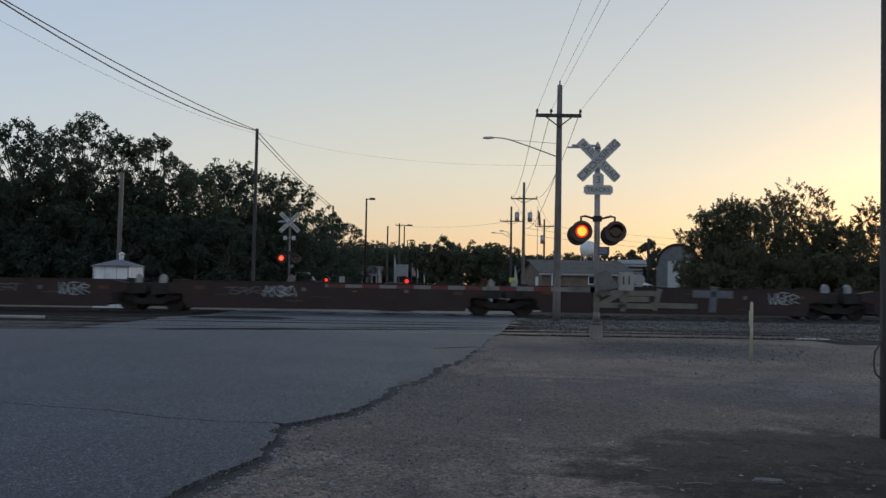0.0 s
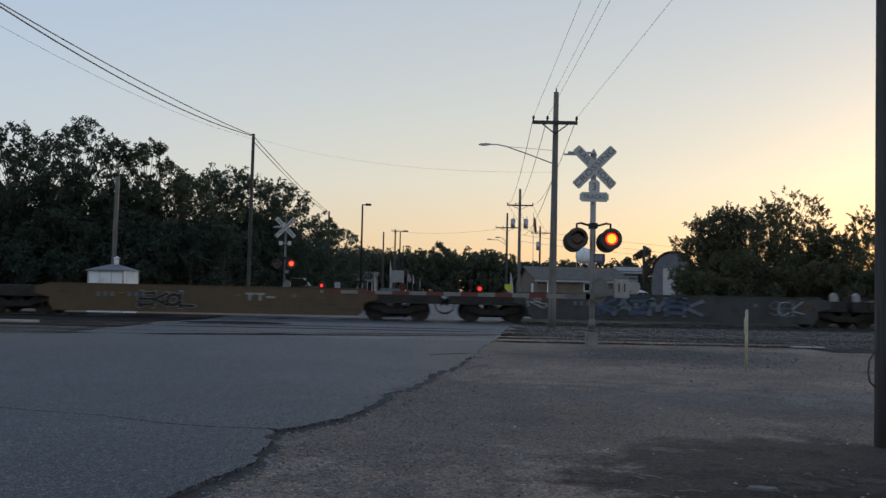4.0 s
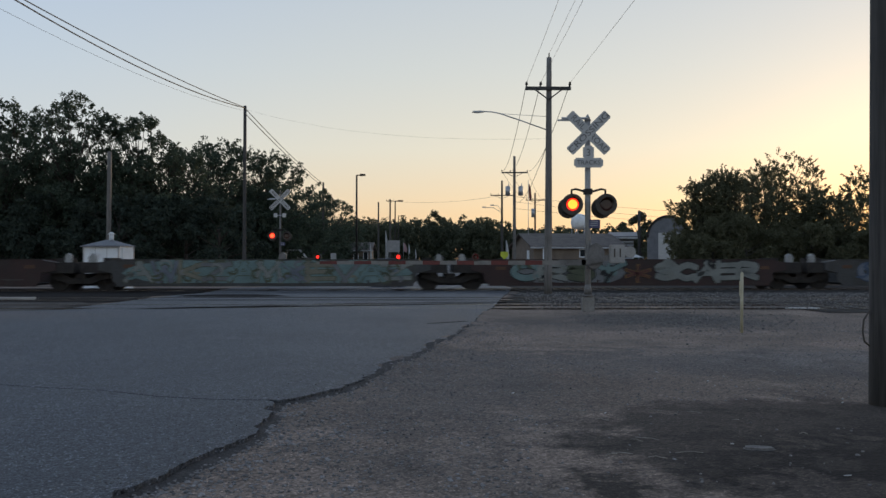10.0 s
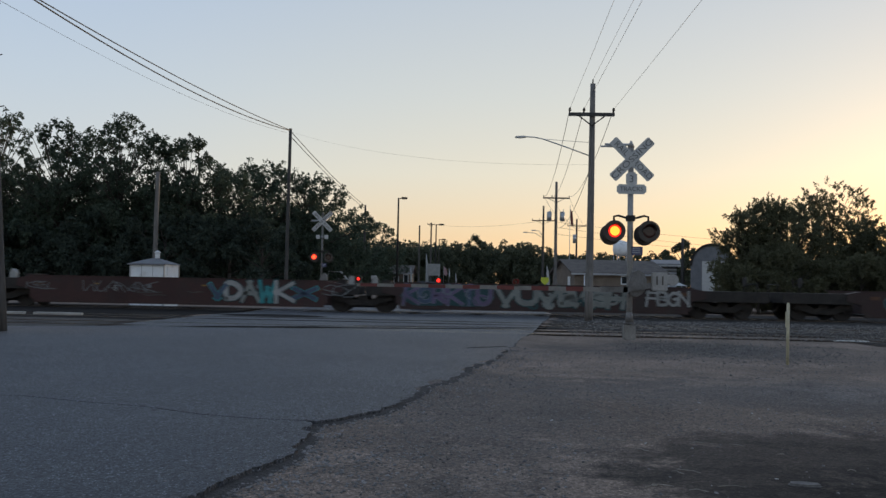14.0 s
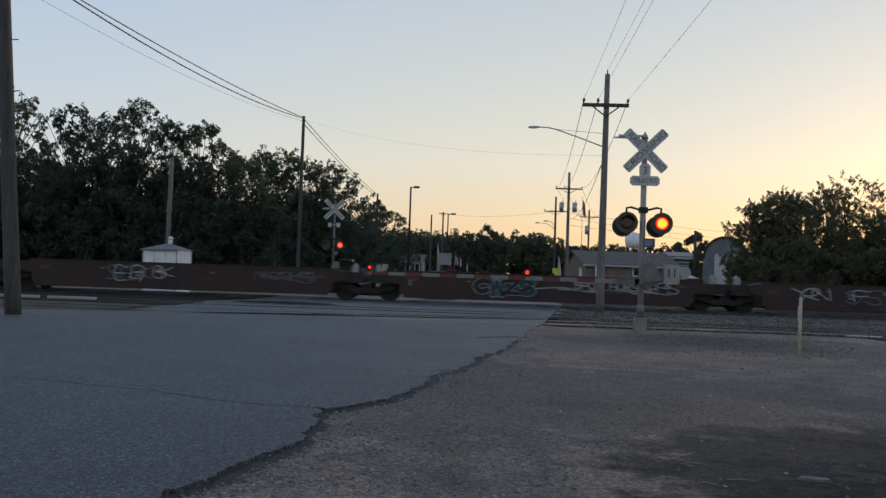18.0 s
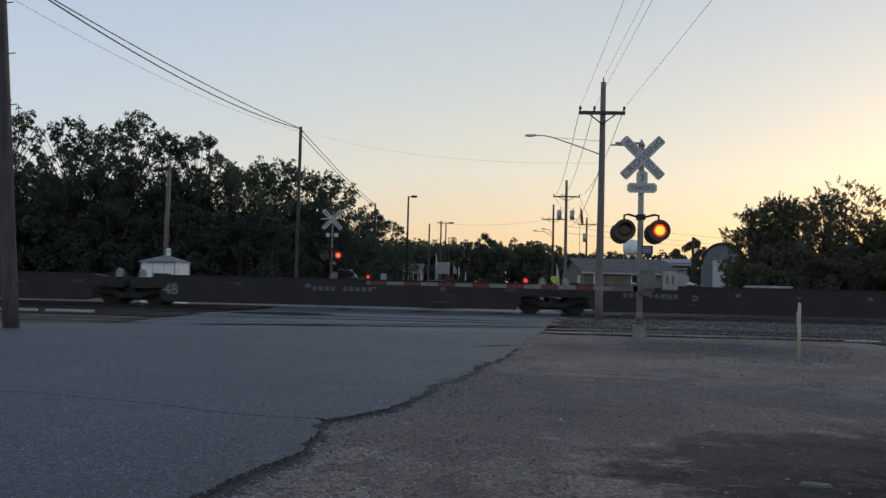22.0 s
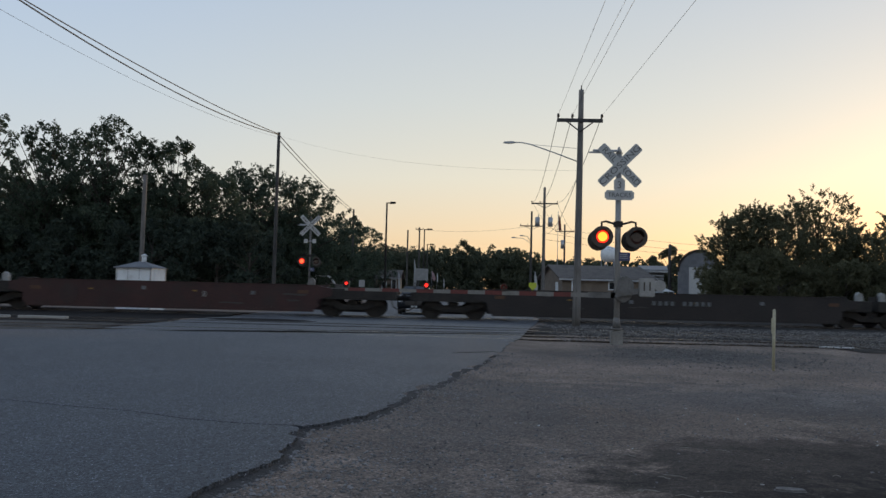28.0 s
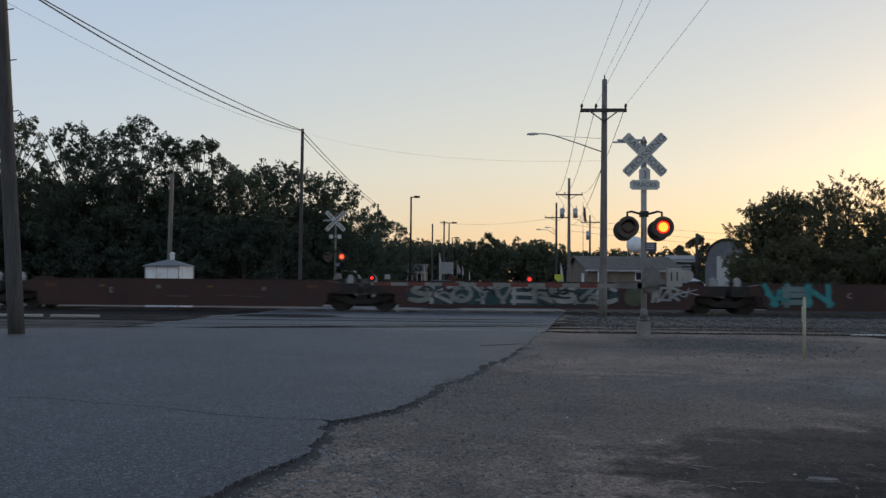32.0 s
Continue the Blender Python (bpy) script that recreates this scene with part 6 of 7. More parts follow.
for i in range(10):
    bm = bmesh.new()
    box(bm, -0.95, 1.4, -0.075, -0.06, 0.3 + 0.36 * i, 0.33 + 0.36 * i)
    part("door_rib", bm, GALV, qh)

tank = thing("water_tower", "pale bulbous water tower far away", "water tower", pose(31.5, 180, 0))
bm = bmesh.new()
prof = [(0.2, 7.6), (1.0, 7.75), (1.6, 8.2), (1.78, 9.0), (1.72, 10.0), (1.3, 10.75), (0.2, 11.1)]
n = 24
rings = [[bm.verts.new((r * math.cos(2 * math.pi * i / n), r * math.sin(2 * math.pi * i / n), z)) for i in range(n)] for r, z in prof]
for a, b in zip(rings, rings[1:]):
    for i in range(n):
        bm.faces.new((a[i], a[(i + 1) % n], b[(i + 1) % n], b[i])).smooth = True
bm.faces.new(rings[0][::-1])
bm.faces.new(rings[-1])
part("tank", bm, WHITEPAINT, tank)
for i in range(5):
    bm = bmesh.new()
    t = 2 * math.pi * i / 5 + 0.3
    tube(bm, (1.7 * math.cos(t), 1.7 * math.sin(t), 0), (1.5 * math.cos(t), 1.5 * math.sin(t), 8.4), 0.09, 0.09, 6)
    part("leg", bm, GALV, tank)

# ---------------------------------------------------------------- small things beyond the tracks
def feather_flag(x, y, h, w, label):
    ob = thing("feather_flag", label, "flag", pose(x, y, 0), group="feather flags")
    bm = bmesh.new()
    tube(bm, (0, 0, 0), (0.02, 0, h), 0.03, 0.015, 6)
    part("pole", bm, GALV, ob)
    bm = bmesh.new()
    prism(bm, [(0.03, 0.5), (w, 0.6), (w * 1.1, h * 0.5), (w * 0.7, h * 0.8), (0.06, h)], "y", -0.01, 0.01)
    part("cloth", bm, SIGNWHITE, ob)


feather_flag(-6.55, 110, 5.0, 0.32, "tall white feather flag beside the road")
feather_flag(-8.6, 110, 3.2, 0.25, "short white feather flag beside the road")
feather_flag(6.9, 80, 3.05, 0.3, "narrow white banner on a pole by the road")

ys = thing("road_sign", "small yellow-green warning sign on a post", "road sign", pose(6.75, 80, 0))
bm = bmesh.new()
tube(bm, (0, 0, 0), (0, 0, 1.9), 0.03, 0.03, 6)
part("post", bm, GALV, ys)
bm = bmesh.new()
prism(bm, [(0, 1.15), (0.38, 1.5), (0.36, 1.9), (-0.36, 1.9), (-0.38, 1.5)], "y", -0.05, -0.035)
part("plate", bm, material("yellow_green_sheeting", (0.45, 0.5, 0.03), (0.6, 0.65, 0.06), 0.5, bump=0.02), ys)

fp = thing("flagpole", "thin flagpole with a drooping dark flag", "flagpole", pose(11.35, 100, 0))
bm = bmesh.new()
tube(bm, (0, 0, 0), (0, 0, 10.8), 0.05, 0.03, 8)
part("pole", bm, GALV, fp)
bm = bmesh.new()
prism(bm, [(0.05, 10.4), (0.3, 9.9), (0.42, 8.6), (0.28, 8.3), (0.12, 8.5), (0.05, 9.2)], "y", -0.02, 0.03)
part("flag", bm, REDTAPE, fp)

for dx, z in ((-2.05, 7.45), (-1.05, 7.7)):      # street lamp arms on the pole with the long crossarm
    bm = bmesh.new()
    bez(bm, [(0, 0, 6.8 if dx < -2 else 7.0), (dx * 0.5, -0.1, z - 0.05), (dx, -0.1, z)], 0.035, 6)
    part("lamp_bracket", bm, GALV, pole3)
    bm = bmesh.new()
    box(bm, dx - 0.35, dx + 0.1, -0.22, 0.02, z - 0.05, z + 0.08)
    part("lamp_head", bm, GALV, pole3, "grey street lamp head, unlit")
shed_pole = pole("utility_pole", 21.1, 85.0, 6.2, 0.17, 0.14, "short thick wooden pole before the sheds")

tent = thing("canopy_tent", "small white canopy tent by the sheds", "tent", pose(18.3, 76.5, 0))
bm = bmesh.new()
v = [bm.verts.new(p) for p in ((-0.9, -0.9, 1.35), (0.9, -0.9, 1.35), (0.9, 0.9, 1.35), (-0.9, 0.9, 1.35), (-0.4, 0, 1.9))]
for f in ((3, 2, 1, 0), (0, 1, 4), (1, 2, 4), (2, 3, 4), (3, 0, 4)):
    bm.faces.new([v[i] for i in f])
part("roof_cloth", bm, SIGNWHITE, tent)
for sx in (-0.85, 0.85):
    for sy in (-0.85, 0.85):
        bm = bmesh.new()
        tube(bm, (sx, sy, 0), (sx, sy, 1.36), 0.025, 0.025, 6)
        part("leg", bm, GALV, tent)

pk = thing("pickup_truck", "white pickup truck parked beyond the tracks", "pickup truck", pose(-12.9, 75, 0.05, 0, 0, 12))
bm = bmesh.new()
prism(bm, [(-2.6, 0.55), (2.6, 0.55), (2.65, 0.95), (2.5, 1.2), (1.3, 1.28), (-2.6, 1.25)], "y", -0.95, 0.95)
bmesh.ops.bevel(bm, geom=bm.edges[:], offset=0.06, segments=2, affect="EDGES")
part("body", bm, GREYPAINT, pk)
bm = bmesh.new()
prism(bm, [(-0.6, 1.24), (1.35, 1.24), (0.75, 2.0), (-0.5, 2.03)], "y", -0.85, 0.85)
bmesh.ops.bevel(bm, geom=bm.edges[:], offset=0.06, segments=2, affect="EDGES")
cb = part("cab", bm, WHITEPAINT, pk)
bm = bmesh.new()
prism(bm, [(-0.42, 1.34), (1.05, 1.34), (0.62, 1.88), (-0.38, 1.9)], "y", -0.86, -0.852)
part("side_window", bm, PANE, cb)
for wx in (-1.7, 1.7):
    for wy in (-0.85, 0.85):
        bm = bmesh.new()
        tube(bm, (wx, wy - 0.13, 0.38), (wx, wy + 0.13, 0.38), 0.38, 0.38, 18)
        wh = part("wheel", bm, BLACK, pk)
        bm = bmesh.new()
        tube(bm, (wx, wy - 0.135 if wy < 0 else wy + 0.135, 0.38), (wx, wy - 0.12 if wy < 0 else wy + 0.12, 0.38), 0.22, 0.22, 14)
        part("rim", bm, GALV, wh)

CARPAINT = material("dark_car_enamel", (0.012, 0.013, 0.016), (0.02, 0.021, 0.025), 0.3, 0.2, scale=2, fine=20, bump=0.01)
RUBBER = material("tyre_rubber", (0.012, 0.012, 0.012), (0.022, 0.022, 0.022), 0.85, scale=8, fine=60, bump=0.1)
wc = thing("parked_car", "dark car waiting at the crossing beyond the train", "car", pose(-2.42, 41.6, dip(43.0) + 0.016))
bm = bmesh.new()
prism(bm, [(0.0, 0.42), (-0.02, 0.62), (0.08, 0.86), (1.1, 0.98), (3.5, 1.0), (4.4, 0.98), (4.5, 0.6), (4.45, 0.32), (3.9, 0.3), (3.75, 0.62), (3.35, 0.72), (2.95, 0.62), (2.8, 0.28), (1.35, 0.28), (1.2, 0.62), (0.8, 0.72), (0.42, 0.62), (0.28, 0.3)], "x", -0.86, 0.86)
bmesh.ops.bevel(bm, geom=bm.edges[:], offset=0.035, segments=2, affect="EDGES")
wb = part("body", bm, CARPAINT, wc)
bm = bmesh.new()
v = [bm.verts.new(p) for p in ((-0.8, 1.05, 0.96), (0.8, 1.05, 0.96), (0.8, 3.9, 0.98), (-0.8, 3.9, 0.98), (-0.62, 1.75, 1.43), (0.62, 1.75, 1.43), (0.62, 3.2, 1.42), (-0.62, 3.2, 1.42))]
for f in ((4, 5, 6, 7), (0, 1, 5, 4), (1, 2, 6, 5), (2, 3, 7, 6), (3, 0, 4, 7)):
    bm.faces.new([v[i] for i in f])
bmesh.ops.bevel(bm, geom=bm.edges[:], offset=0.04, segments=2, affect="EDGES")
cab = part("cabin", bm, CARPAINT, wc)
bm = bmesh.new()
v = [bm.verts.new(p) for p in ((-0.68, 1.1, 1.02), (0.68, 1.1, 1.02), (0.55, 1.66, 1.39), (-0.55, 1.66, 1.39))]
f = bm.faces.new(v)
bmesh.ops.translate(bm, verts=bm.verts[:], vec=(0, -0.02, 0.02))
bmesh.ops.solidify(bm, geom=[f], thickness=0.01)
part("windscreen", bm, PANE, cab)
bm = bmesh.new()
box(bm, -0.45, 0.45, -0.045, 0.0, 0.48, 0.68)
for k in range(3):
    box(bm, -0.45, 0.45, -0.05, -0.045, 0.51 + 0.06 * k, 0.525 + 0.06 * k)
part("grille", bm, BLACK, wc)
bm = bmesh.new()
box(bm, -0.15, 0.15, -0.05, -0.03, 0.36, 0.46)
part("blank_plate", bm, SIGNWHITE, wc, "pale front plate")
for sx in (-1, 1):
    bm = bmesh.new()
    prism(bm, [(sx * 0.5, 0.62), (sx * 0.8, 0.64), (sx * 0.8, 0.78), (sx * 0.54, 0.74)], "y", -0.03, 0.05)
    part("headlight", bm, GALV, wc, "clear headlight, unlit")
    bm = bmesh.new()
    prism(bm, [(sx * 0.82, 1.0), (sx * 1.0, 1.0), (sx * 1.0, 1.13), (sx * 0.82, 1.1)], "y", 1.35, 1.45)
    part("mirror", bm, CARPAINT, wc)
    for yy in (0.8, 3.35):
        bm = bmesh.new()
        tube(bm, (sx * 0.66, yy, 0.315), (sx * 0.86, yy, 0.315), 0.315, 0.315, 20)
        wh = part("tyre", bm, RUBBER, wc)
        bm = bmesh.new()
        tube(bm, (sx * 0.86, yy, 0.315), (sx * 0.875, yy, 0.315), 0.2, 0.19, 16)
        part("rim", bm, GALV, wh)

PINKCLOTH = material("faded_pink_cloth", (0.3, 0.18, 0.18), (0.42, 0.27, 0.26), 0.9, bump=0.05)
for x, h, w, cloth, words in ((-4.15, 3.4, 0.55, PINKCLOTH, "short faded pink flag by the road"), (-3.45, 3.2, 0.18, SIGNWHITE, "small white flag by the road"), (-2.55, 2.5, 0.16, SIGNWHITE, "small white flag by the road")):
    ob = thing("road_flag", words, "flag", pose(x, 110, 0), group="roadside flags")
    bm = bmesh.new()
    tube(bm, (0, 0, 0), (0, 0, h), 0.025, 0.015, 6)
    part("pole", bm, GALV, ob)
    bm = bmesh.new()
    prism(bm, [(0.02, h), (w * 0.6, h - 0.35), (w, h - 1.0), (w * 0.7, h - 1.35), (0.02, h - 1.1)], "y", -0.015, 0.015)
    part("cloth", bm, cloth, ob)
sg = thing("road_sign", "small white square sign on a post", "road sign", pose(-9.78, 80, 0))
bm = bmesh.new()
tube(bm, (0, 0, 0), (0, 0, 1.75), 0.03, 0.03, 6)
part("post", bm, GALV, sg)
bm = bmesh.new()
box(bm, -0.28, 0.28, -0.05, -0.035, 1.1, 1.76)
part("plate", bm, SIGNWHITE, sg)

# ---------------------------------------------------------------- litter on the dark soil
TWIG = material("dry_twig", (0.18, 0.165, 0.145), (0.34, 0.315, 0.28), 0.9, bump=0.1)
SCRAP = material("pale_scrap", (0.3, 0.3, 0.29), (0.5, 0.5, 0.48), 0.8, bump=0.1)
lr = random.Random(12)
for k in range(16):
    x, y = lr.uniform(1.1, 3.6), lr.uniform(4.5, 7.2)
    bm = bmesh.new()
    a, l = lr.uniform(-0.9, 0.9), lr.uniform(0.025, 0.09)
    pts = [(-l, 0, 0), (-l * 0.2, lr.uniform(-0.02, 0.02), 0.008), (l * 0.4, lr.uniform(-0.02, 0.02), 0.004), (l, 0, 0)]
    bez(bm, [Vector(p) for p in pts], 0.0026, 5)
    solid("twig", bm, TWIG, "dry pale twig lying on dark soil", "twig", "twigs", at=pose(x, y, ground_z(x, y) + 0.006, 0, 0, math.degrees(a)))
for k in range(14):
    x, y = lr.uniform(0.6, 3.7), lr.uniform(4.6, 9.5)
    bm = bmesh.new()
    w, l = lr.uniform(0.003, 0.007), lr.uniform(0.008, 0.022)
    prism(bm, [(-l, -w), (-l * 0.2, -w * 1.3), (l, -w * 0.8), (l * 0.8, w), (-l * 0.7, w * 1.1)], "z", 0, 0.004)
    solid("litter_scrap", bm, SCRAP, "small pale scrap of litter on the ground", "litter", "litter scraps", at=pose(x, y, ground_z(x, y) + 0.004, lr.uniform(-8, 8), lr.uniform(-8, 8), lr.uniform(0, 180)))
bm = bmesh.new()
prism(bm, [(-0.1, -0.035), (0.01, -0.05), (0.11, -0.02), (0.09, 0.045), (-0.03, 0.05), (-0.09, 0.03)], "z", -0.02, 0.014)
bmesh.ops.bevel(bm, geom=bm.edges[:], offset=0.012, segments=2, affect="EDGES")
solid("flat_stone", bm, BALLASTSTONE, "flat grey stone half sunk in dark soil", "stone", at=pose(2.1, 5.35, ground_z(2.1, 5.35), 2, 0, -12))
bm = bmesh.new()
prism(bm, [(-0.42, -0.05), (0.1, -0.06), (0.42, -0.02), (0.3, 0.05), (-0.3, 0.06)], "z", 0, 0.035)
bmesh.ops.bevel(bm, geom=bm.edges[:], offset=0.01, segments=1, affect="EDGES")
solid("concrete_fragment", bm, SIGNWHITE, "pale broken concrete strip lying by the rail", "rubble", at=pose(8.95, 20.05, 0.0, 0, 0, -6))
bm = bmesh.new()
bez(bm, [(-0.17, 0, 0.78), (-0.22, 0, 0.7), (-0.24, -0.02, 0.6), (-0.23, -0.03, 0.52), (-0.18, -0.02, 0.48)], 0.008, 6)
part("cable_loop", bm, BLACK, right_pole, "loose black cable loop")

# ---------------------------------------------------------------- trees
def leaves_mesh(name, blobs, count, size, mat, seed, bunch=34, stretch=1.0, tuft=0.4, sprig=0.0):
    """Leaves in tufts near the surface of overlapping lobes; each leaf points out of its tuft and droops, a sprig draws the tuft out."""
    g = np.random.default_rng(seed)
    w = np.array([b[3] * b[4] for b in blobs])
    m = max(12, count // bunch)
    B = np.array(blobs)[g.choice(len(blobs), m, p=w / w.sum())]
    d = g.normal(size=(m, 3))
    d /= np.linalg.norm(d, axis=1)[:, None]
    rad = g.random(m) ** 0.4 * (1 + 0.06 * np.clip(g.normal(size=m), -2, 1.8))
    c = B[:, :3] + d * np.stack([B[:, 3], B[:, 3], B[:, 4]], 1) * rad[:, None]
    pick = g.integers(0, m, count)
    grow = d * 0.7 + np.array((0, 0, 0.55)) + 0.35 * g.normal(size=(m, 3))
    grow /= np.linalg.norm(grow, axis=1)[:, None]
    along = g.random(count)
    u = g.normal(size=(count, 3)) + 0.5 * d[pick] + np.array((0, 0, 0.25))
    u /= np.linalg.norm(u, axis=1)[:, None]
    reach = tuft * (0.55 + 0.9 * g.random(m))[pick] * g.random(count) ** 0.55 * (1 - 0.6 * along * (sprig > 0))
    c = c[pick] + u * reach[:, None] + grow[pick] * (sprig * (0.4 + g.random(m))[pick] * along)[:, None]
    c[:, 2] = np.maximum(c[:, 2], 0.1)
    a = u + np.array((0, 0, -0.45)) + 0.45 * g.normal(size=(count, 3)) + (0.6 * grow[pick] if sprig else 0)
    a /= np.linalg.norm(a, axis=1)[:, None]
    b = np.cross(a, g.normal(size=(count, 3)))
    b /= np.linalg.norm(b, axis=1)[:, None]
    s = size * (0.55 + 0.9 * g.random(count))[:, None]
    sa, sb = a * s * stretch, b * s * 0.5
    v = np.stack([c - sa, c - 0.1 * sa + sb, c + sa, c + 0.15 * sa - sb], 1).reshape(-1, 3)
    me = bpy.data.meshes.new(name)
    me.vertices.add(count * 4)
    me.vertices.foreach_set("co", v.ravel())
    me.loops.add(count * 4)
    me.loops.foreach_set("vertex_index", np.arange(count * 4, dtype=np.int32))
    me.polygons.add(count)
    me.polygons.foreach_set("loop_start", np.arange(0, count * 4, 4, dtype=np.int32))
    me.update(calc_edges=True)
    me.materials.append(mat)
    return me


def tree(x, y, h, w, label, seed, count=5200, leaf=0.24, mat=None, low=0.12, group="trees", lobes=26, stretch=1.0, lean=0.0, tuft=0.4, sprig=0.0, lobe=(0.085, 0.165), bunch=34, limb=1.0, core=0):
    """Tapered trunk, limbs, and a crown of leaf clumps on uneven lobes."""
    r = random.Random(seed)
    ob = thing("tree", label, "tree", pose(x, y, 0), group=group)
    bm = bmesh.new()
    tr = 0.03 * h
    tube(bm, (0, 0, -0.2), (lean * 0.3, 0, h * 0.3), tr, tr * 0.75, 8)
    tube(bm, (lean * 0.3, 0, h * 0.3), (lean * 0.6, 0, h * 0.62), tr * 0.75, tr * 0.4, 8)
    part("trunk", bm, BARK, ob)
    blobs = []
    bm = bmesh.new()
    for i in range(lobes):
        t = (i + r.random()) / lobes
        z = h * (low + (0.93 - low) * t)
        reach = w / 2 * math.sin(math.pi * min(1, 0.2 + 0.72 * t)) ** 0.7
        a = r.uniform(0, 2 * math.pi)
        q = reach * r.uniform(0.35, 1.0) ** 0.7
        rad = w * r.uniform(*lobe) * (1.12 - 0.4 * t)
        rz = min(rad * r.uniform(0.75, 1.05), (h - z) * 1.05 + 0.3)
        p = (q * math.cos(a) + lean * t, q * math.sin(a), z)
        blobs.append((*p, rad, rz))
        tube(bm, (lean * 0.4 * t, 0, max(h * 0.15, z * 0.65)), p, tr * 0.3 * limb, tr * 0.06, 5, cap=False)
    for i in range(core):
        t = (i + 0.5) / core
        a = r.uniform(0, 6.28)
        blobs.append((lean * t + 0.1 * w * math.cos(a), 0.1 * w * math.sin(a), h * (0.1 + 0.54 * t), w * 0.27 * math.sin(math.pi * (0.25 + 0.6 * t)), h * 0.1))
    part("branchwork", bm, BARK, ob)
    blobs.append((lean, 0, h - w * 0.12, w * 0.14, w * 0.12))
    part("crown", leaves_mesh("crown", blobs, count, leaf, mat or LEAF, seed, bunch=bunch, stretch=stretch, tuft=tuft, sprig=sprig), None, ob)
    return ob


BIG = "tall dark green leafy tree behind the tracks"
for k, (dx, s, y, w, n) in enumerate(((-0.81, 0.228, 60, 12, 6000), (-0.725, 0.236, 60, 9.5, 24000), (-0.66, 0.225, 61, 8.5, 24000), (-0.598, 0.216, 62, 8.5, 28000), (-0.565, 0.128, 60, 8.0, 22000), (-0.518, 0.194, 58, 8, 26000), (-0.478, 0.182, 60, 8, 24000), (-0.438, 0.202, 58, 7.8, 26000), (-0.402, 0.182, 60, 7.5, 24000), (-0.355, 0.177, 60, 7.5, 24000),
                                     (-0.322, 0.142, 61, 8, 26000), (-0.285, 0.14, 66, 8, 26000), (-0.258, 0.15, 70, 8.5, 26000), (-0.228, 0.138, 72, 8, 24000), (-0.2, 0.132, 73, 8, 26000), (-0.175, 0.106, 84, 8.5, 22000), (-0.148, 0.09, 98, 8.5, 20000), (-0.12, 0.072, 112, 8, 20000))):
    tree(dx * y, y, 1.22 + s * y, w * (1.22 if k > 9 else 1), BIG, 20 + k, int(n * 1.3), 0.095, LEAF, 0.06, lobes=100, tuft=0.26, lobe=(0.05, 0.1), bunch=26, limb=0.22, core=9)
for k, (dx, s, y, w) in enumerate(((-0.74, 0.1, 75, 12), (-0.66, 0.15, 72, 12), (-0.61, 0.11, 70, 10), (-0.575, 0.09, 68, 9), (-0.545, 0.12, 67, 9), (-0.5, 0.085, 72, 10), (-0.43, 0.075, 76, 12), (-0.34, 0.08, 78, 11), (-0.27, 0.07, 80, 11), (-0.2, 0.07, 88, 10), (-0.15, 0.05, 108, 10))):
    tree(dx * y, y, 1.22 + s * y, w, "dark green leafy tree in the wood behind", 50 + k, 7000, 0.26, LEAF, 0.03, tuft=0.6)
# undergrowth in the darker leaf colour, so the wood's foot looks shaded
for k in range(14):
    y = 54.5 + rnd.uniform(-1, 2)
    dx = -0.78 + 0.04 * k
    tree(dx * y, y, rnd.uniform(3.4, 6.0), rnd.uniform(5, 7), "low undergrowth bush, its green leaves coloured dark for shade", 80 + k, 7000, 0.12, LEAF4, 0.0, "undergrowth", 16, tuft=0.32)
# the last four are out of view, added to block the low sun
for k, (dx, s, y, w, n) in enumerate(((0.322, 0.094, 50, 3.9, 22000), (0.345, 0.106, 50, 4.6, 26000), (0.372, 0.105, 51, 5.2, 26000), (0.4, 0.116, 55, 5.2, 15000), (0.424, 0.13, 56, 6.4, 19000), (0.45, 0.088, 54, 5, 24000), (0.49, 0.08, 52, 6, 26000),
                                     (0.54, 0.112, 56, 7, 26000), (0.6, 0.12, 55, 8, 18000), (0.68, 0.11, 57, 9, 5000), (0.77, 0.12, 58, 9, 5000), (0.86, 0.11, 57, 9, 4000), (0.96, 0.12, 58, 9, 4000))):
    tree(dx * y, y, 1.22 + s * y, w, "olive green feathery tree against the sunset", 120 + k, int(n * 1.3), 0.055, LEAF2, 0.02, "sunset trees", 60, 1.6, tuft=0.2, sprig=0.5, limb=0.4, core=4)
for k in range(9):
    y = 47 + rnd.uniform(-0.5, 1.5)
    dx = 0.338 + 0.04 * k
    tree(dx * y, y, rnd.uniform(2.4, 3.6), rnd.uniform(3.6, 4.6), "low olive bush by the tracks", 140 + k, 12000, 0.07, LEAF2, 0.0, "track bushes", 16, 1.6, tuft=0.25, sprig=0.3)
tree(0.25 * 150, 150, 1.22 + 0.056 * 150, 5.5, "round leafy tree behind the sheds", 172, 14000, 0.15, LEAF3, 0.15, "far trees", 26, tuft=0.4)
tree(0.228 * 160, 160, 1.22 + 0.043 * 160, 5, "round leafy tree behind the sheds", 173, 9000, 0.16, LEAF3, 0.15, "far trees", 20, tuft=0.4)

tree(-0.06, 195, 12.4, 5, "lone tall tree above the distant woods", 170, 6000, 0.15, LEAF3, 0.6, "far trees", 16, tuft=0.5)
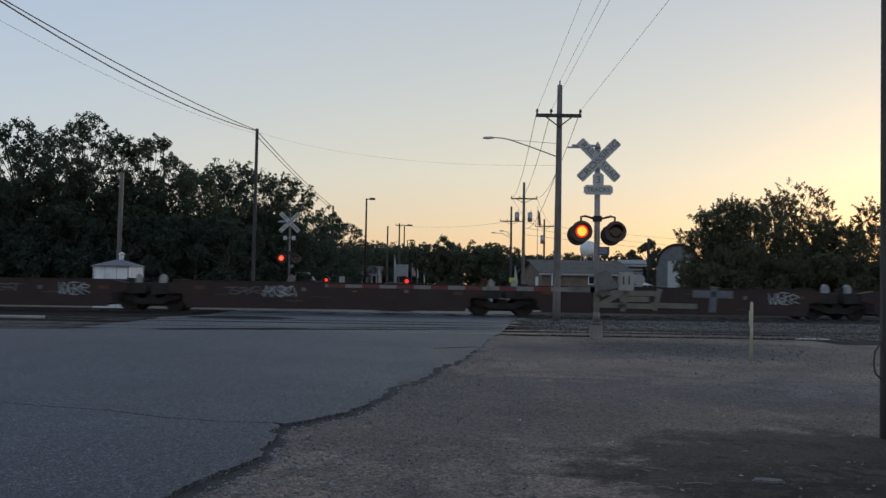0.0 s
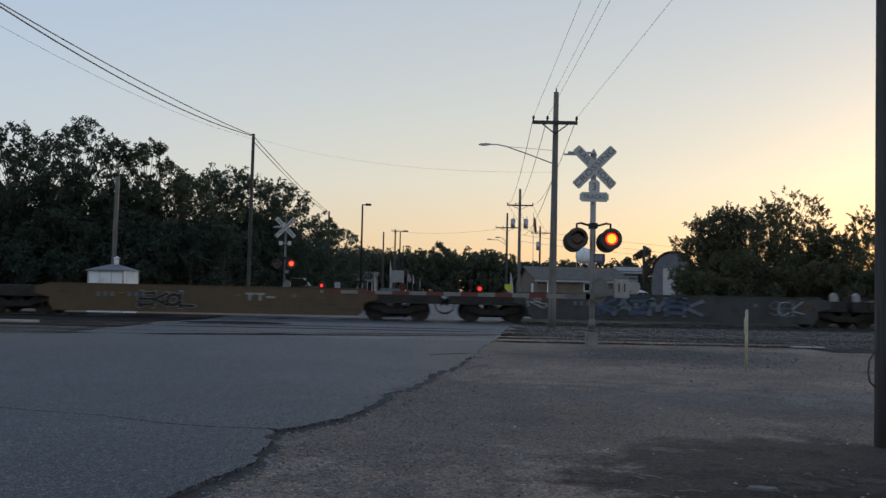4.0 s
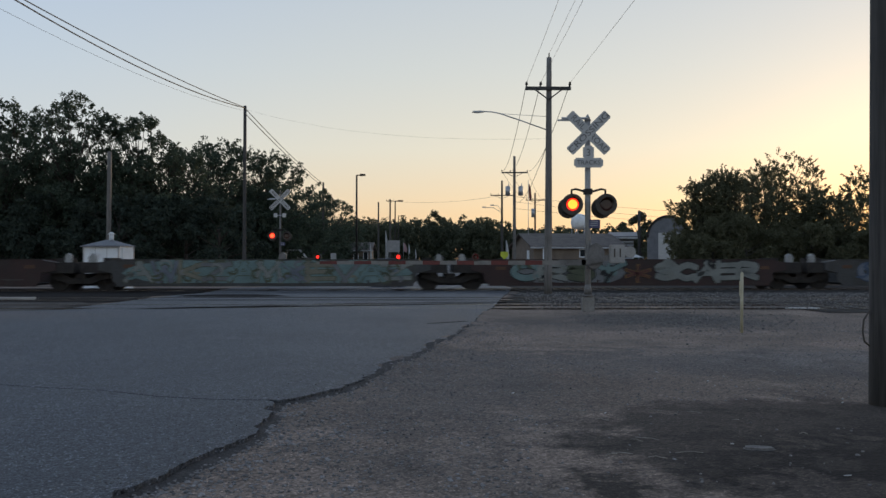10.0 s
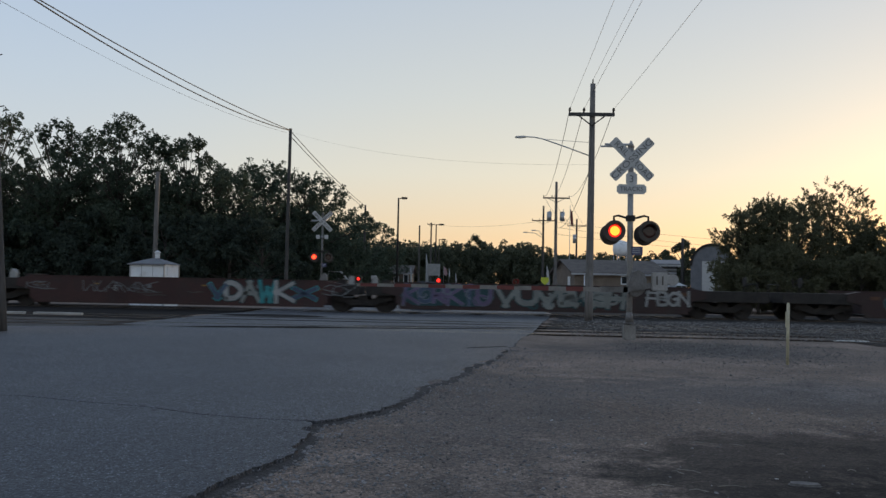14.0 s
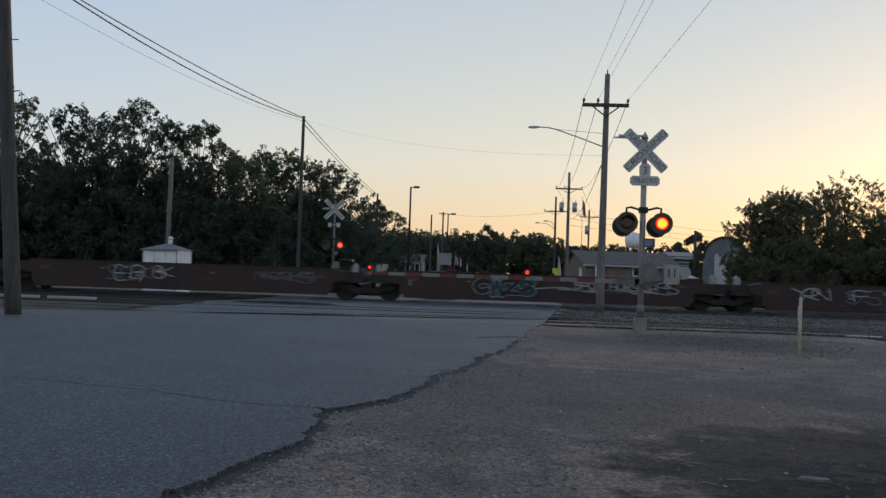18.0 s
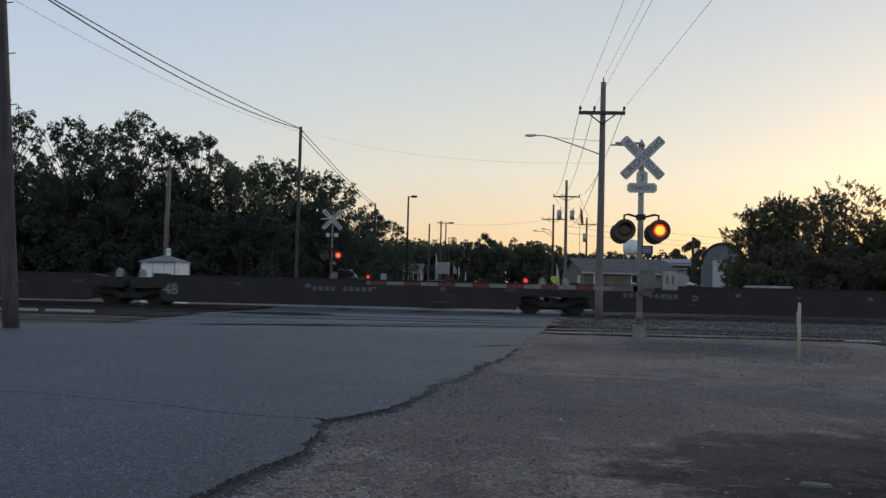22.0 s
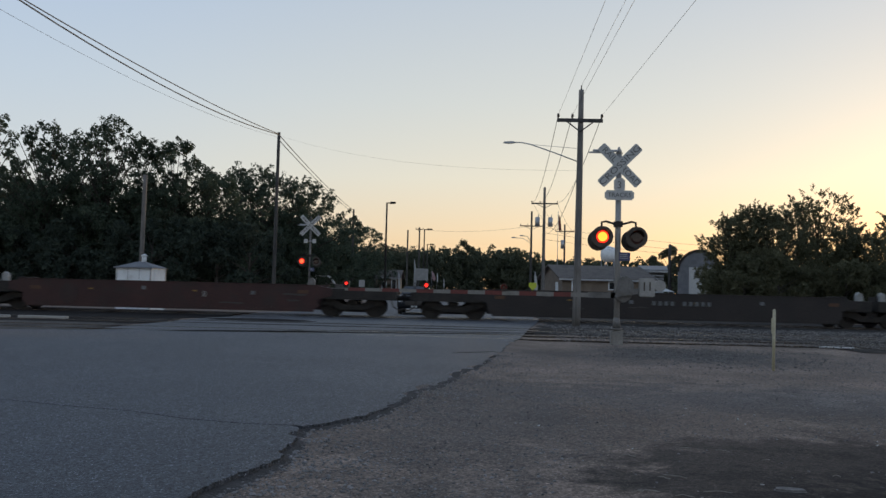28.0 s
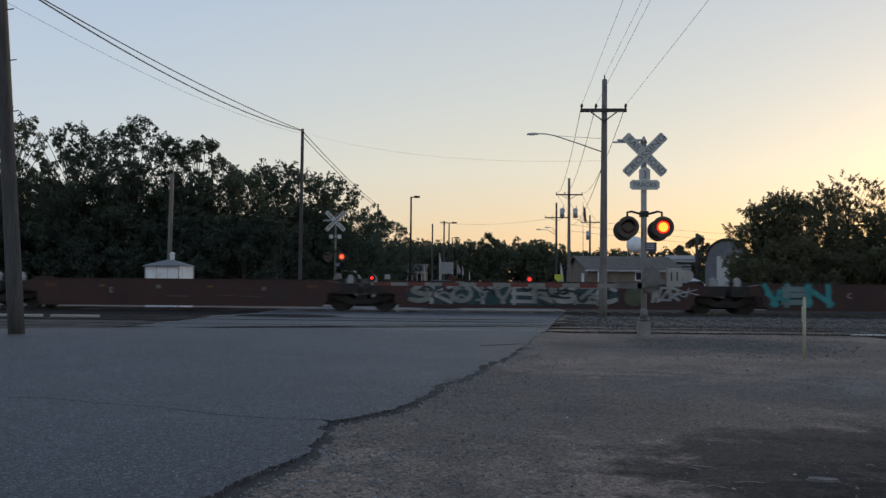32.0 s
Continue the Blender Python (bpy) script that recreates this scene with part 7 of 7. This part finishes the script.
# far woods all round
def woods(name, x0, x1, y0, y1, h0, h1, n, seed, leaf, each=850):
    r = random.Random(seed)
    blobs = []
    for i in range(n):
        x, y, h = r.uniform(x0, x1), r.uniform(y0, y1), r.uniform(h0, h1)
        w = h * r.uniform(0.5, 0.75)
        for q in range(7):
            blobs.append((x + r.uniform(-0.5, 0.5) * w, y, h * (0.15 + 0.11 * q) , w * 0.33, h * 0.14))
    ob = new(name, leaves_mesh(name, blobs, n * each, leaf, LEAF3, seed, tuft=leaf * 2.4))
    return tagged(ob, "distant dark line of woods along the horizon", "woods", kind="stuff")


woods("far_woods", -25, 14, 185, 215, 9.6, 11.6, 120, 7, 0.25, 1400)
woods("far_woods", 10, 36, 190, 215, 7.4, 9.6, 80, 12, 0.25, 1400)
woods("far_woods", 30, 130, 195, 240, 7.5, 10.5, 90, 8, 0.36)
woods("far_woods", -160, -20, 130, 220, 9, 14, 26, 9, 0.45, 600)
# next stretch, mostly out of view, is added to block the low sun
woods("far_woods", 120, 420, 150, 420, 10, 14, 40, 10, 1.0, 350)
woods("far_woods", -500, -150, 60, 420, 10, 14, 40, 11, 1.0, 350)


# ---------------------------------------------------------------- what moves
def motions():
    for c in CARS:
        lean = math.degrees(math.atan(SKEW[2]))
        walk(c["ob"], [(t, pose(c["u"] + V * t, YT + SKEW[2] * (c["u"] + V * t), RAIL_TOP, 0, 0, lean)) for t in (0.0, 32.0)])
    # wheels roll while their car goes by
    turn = math.degrees(V / 0.42)
    place = {c["ob"].name: c["u"] for c in CARS}
    for wheel, s, q, car, x in WHEELS:
        mid = -(place[car.name] + x) / V
        t0, t1 = max(0.0, mid - 3.2), min(32.0, mid + 3.2)
        if t1 - t0 < 0.1:
            continue
        k0, k1 = round(t0 * FPS), round(t1 * FPS)
        times = [k / FPS for k in range(k0, k1 + 1)]
        rows = [(t, pose(0.89 * s, 0.755 * q, 0.42, 0, -q * ((t - t0) * turn % 360), 0 if q < 0 else 180)) for t in times]
        if t0 > 0.01:
            rows.insert(0, (0.0, rows[0][1]))
        if t1 < 31.99:
            rows.append((32.0, rows[-1][1]))
        walk(wheel, rows)
    for lens, lit in BLINKERS:
        x, y, z = lens.matrix_basis.translation
        ang = 0 if lit else 180
        rows = [(0.0, pose(x, y, z, 0, 0, ang))]
        for ts in FLIPS:
            if ts + 0.07 > 32.0:
                break
            for k in range(4):
                rows.append((ts + (k - 1.5) / 30, pose(x, y, z, 0, 0, ang + 60 * k)))
            ang += 180
        rows.append((32.0, pose(x, y, z, 0, 0, ang)))
        walk(lens, rows)


motions()
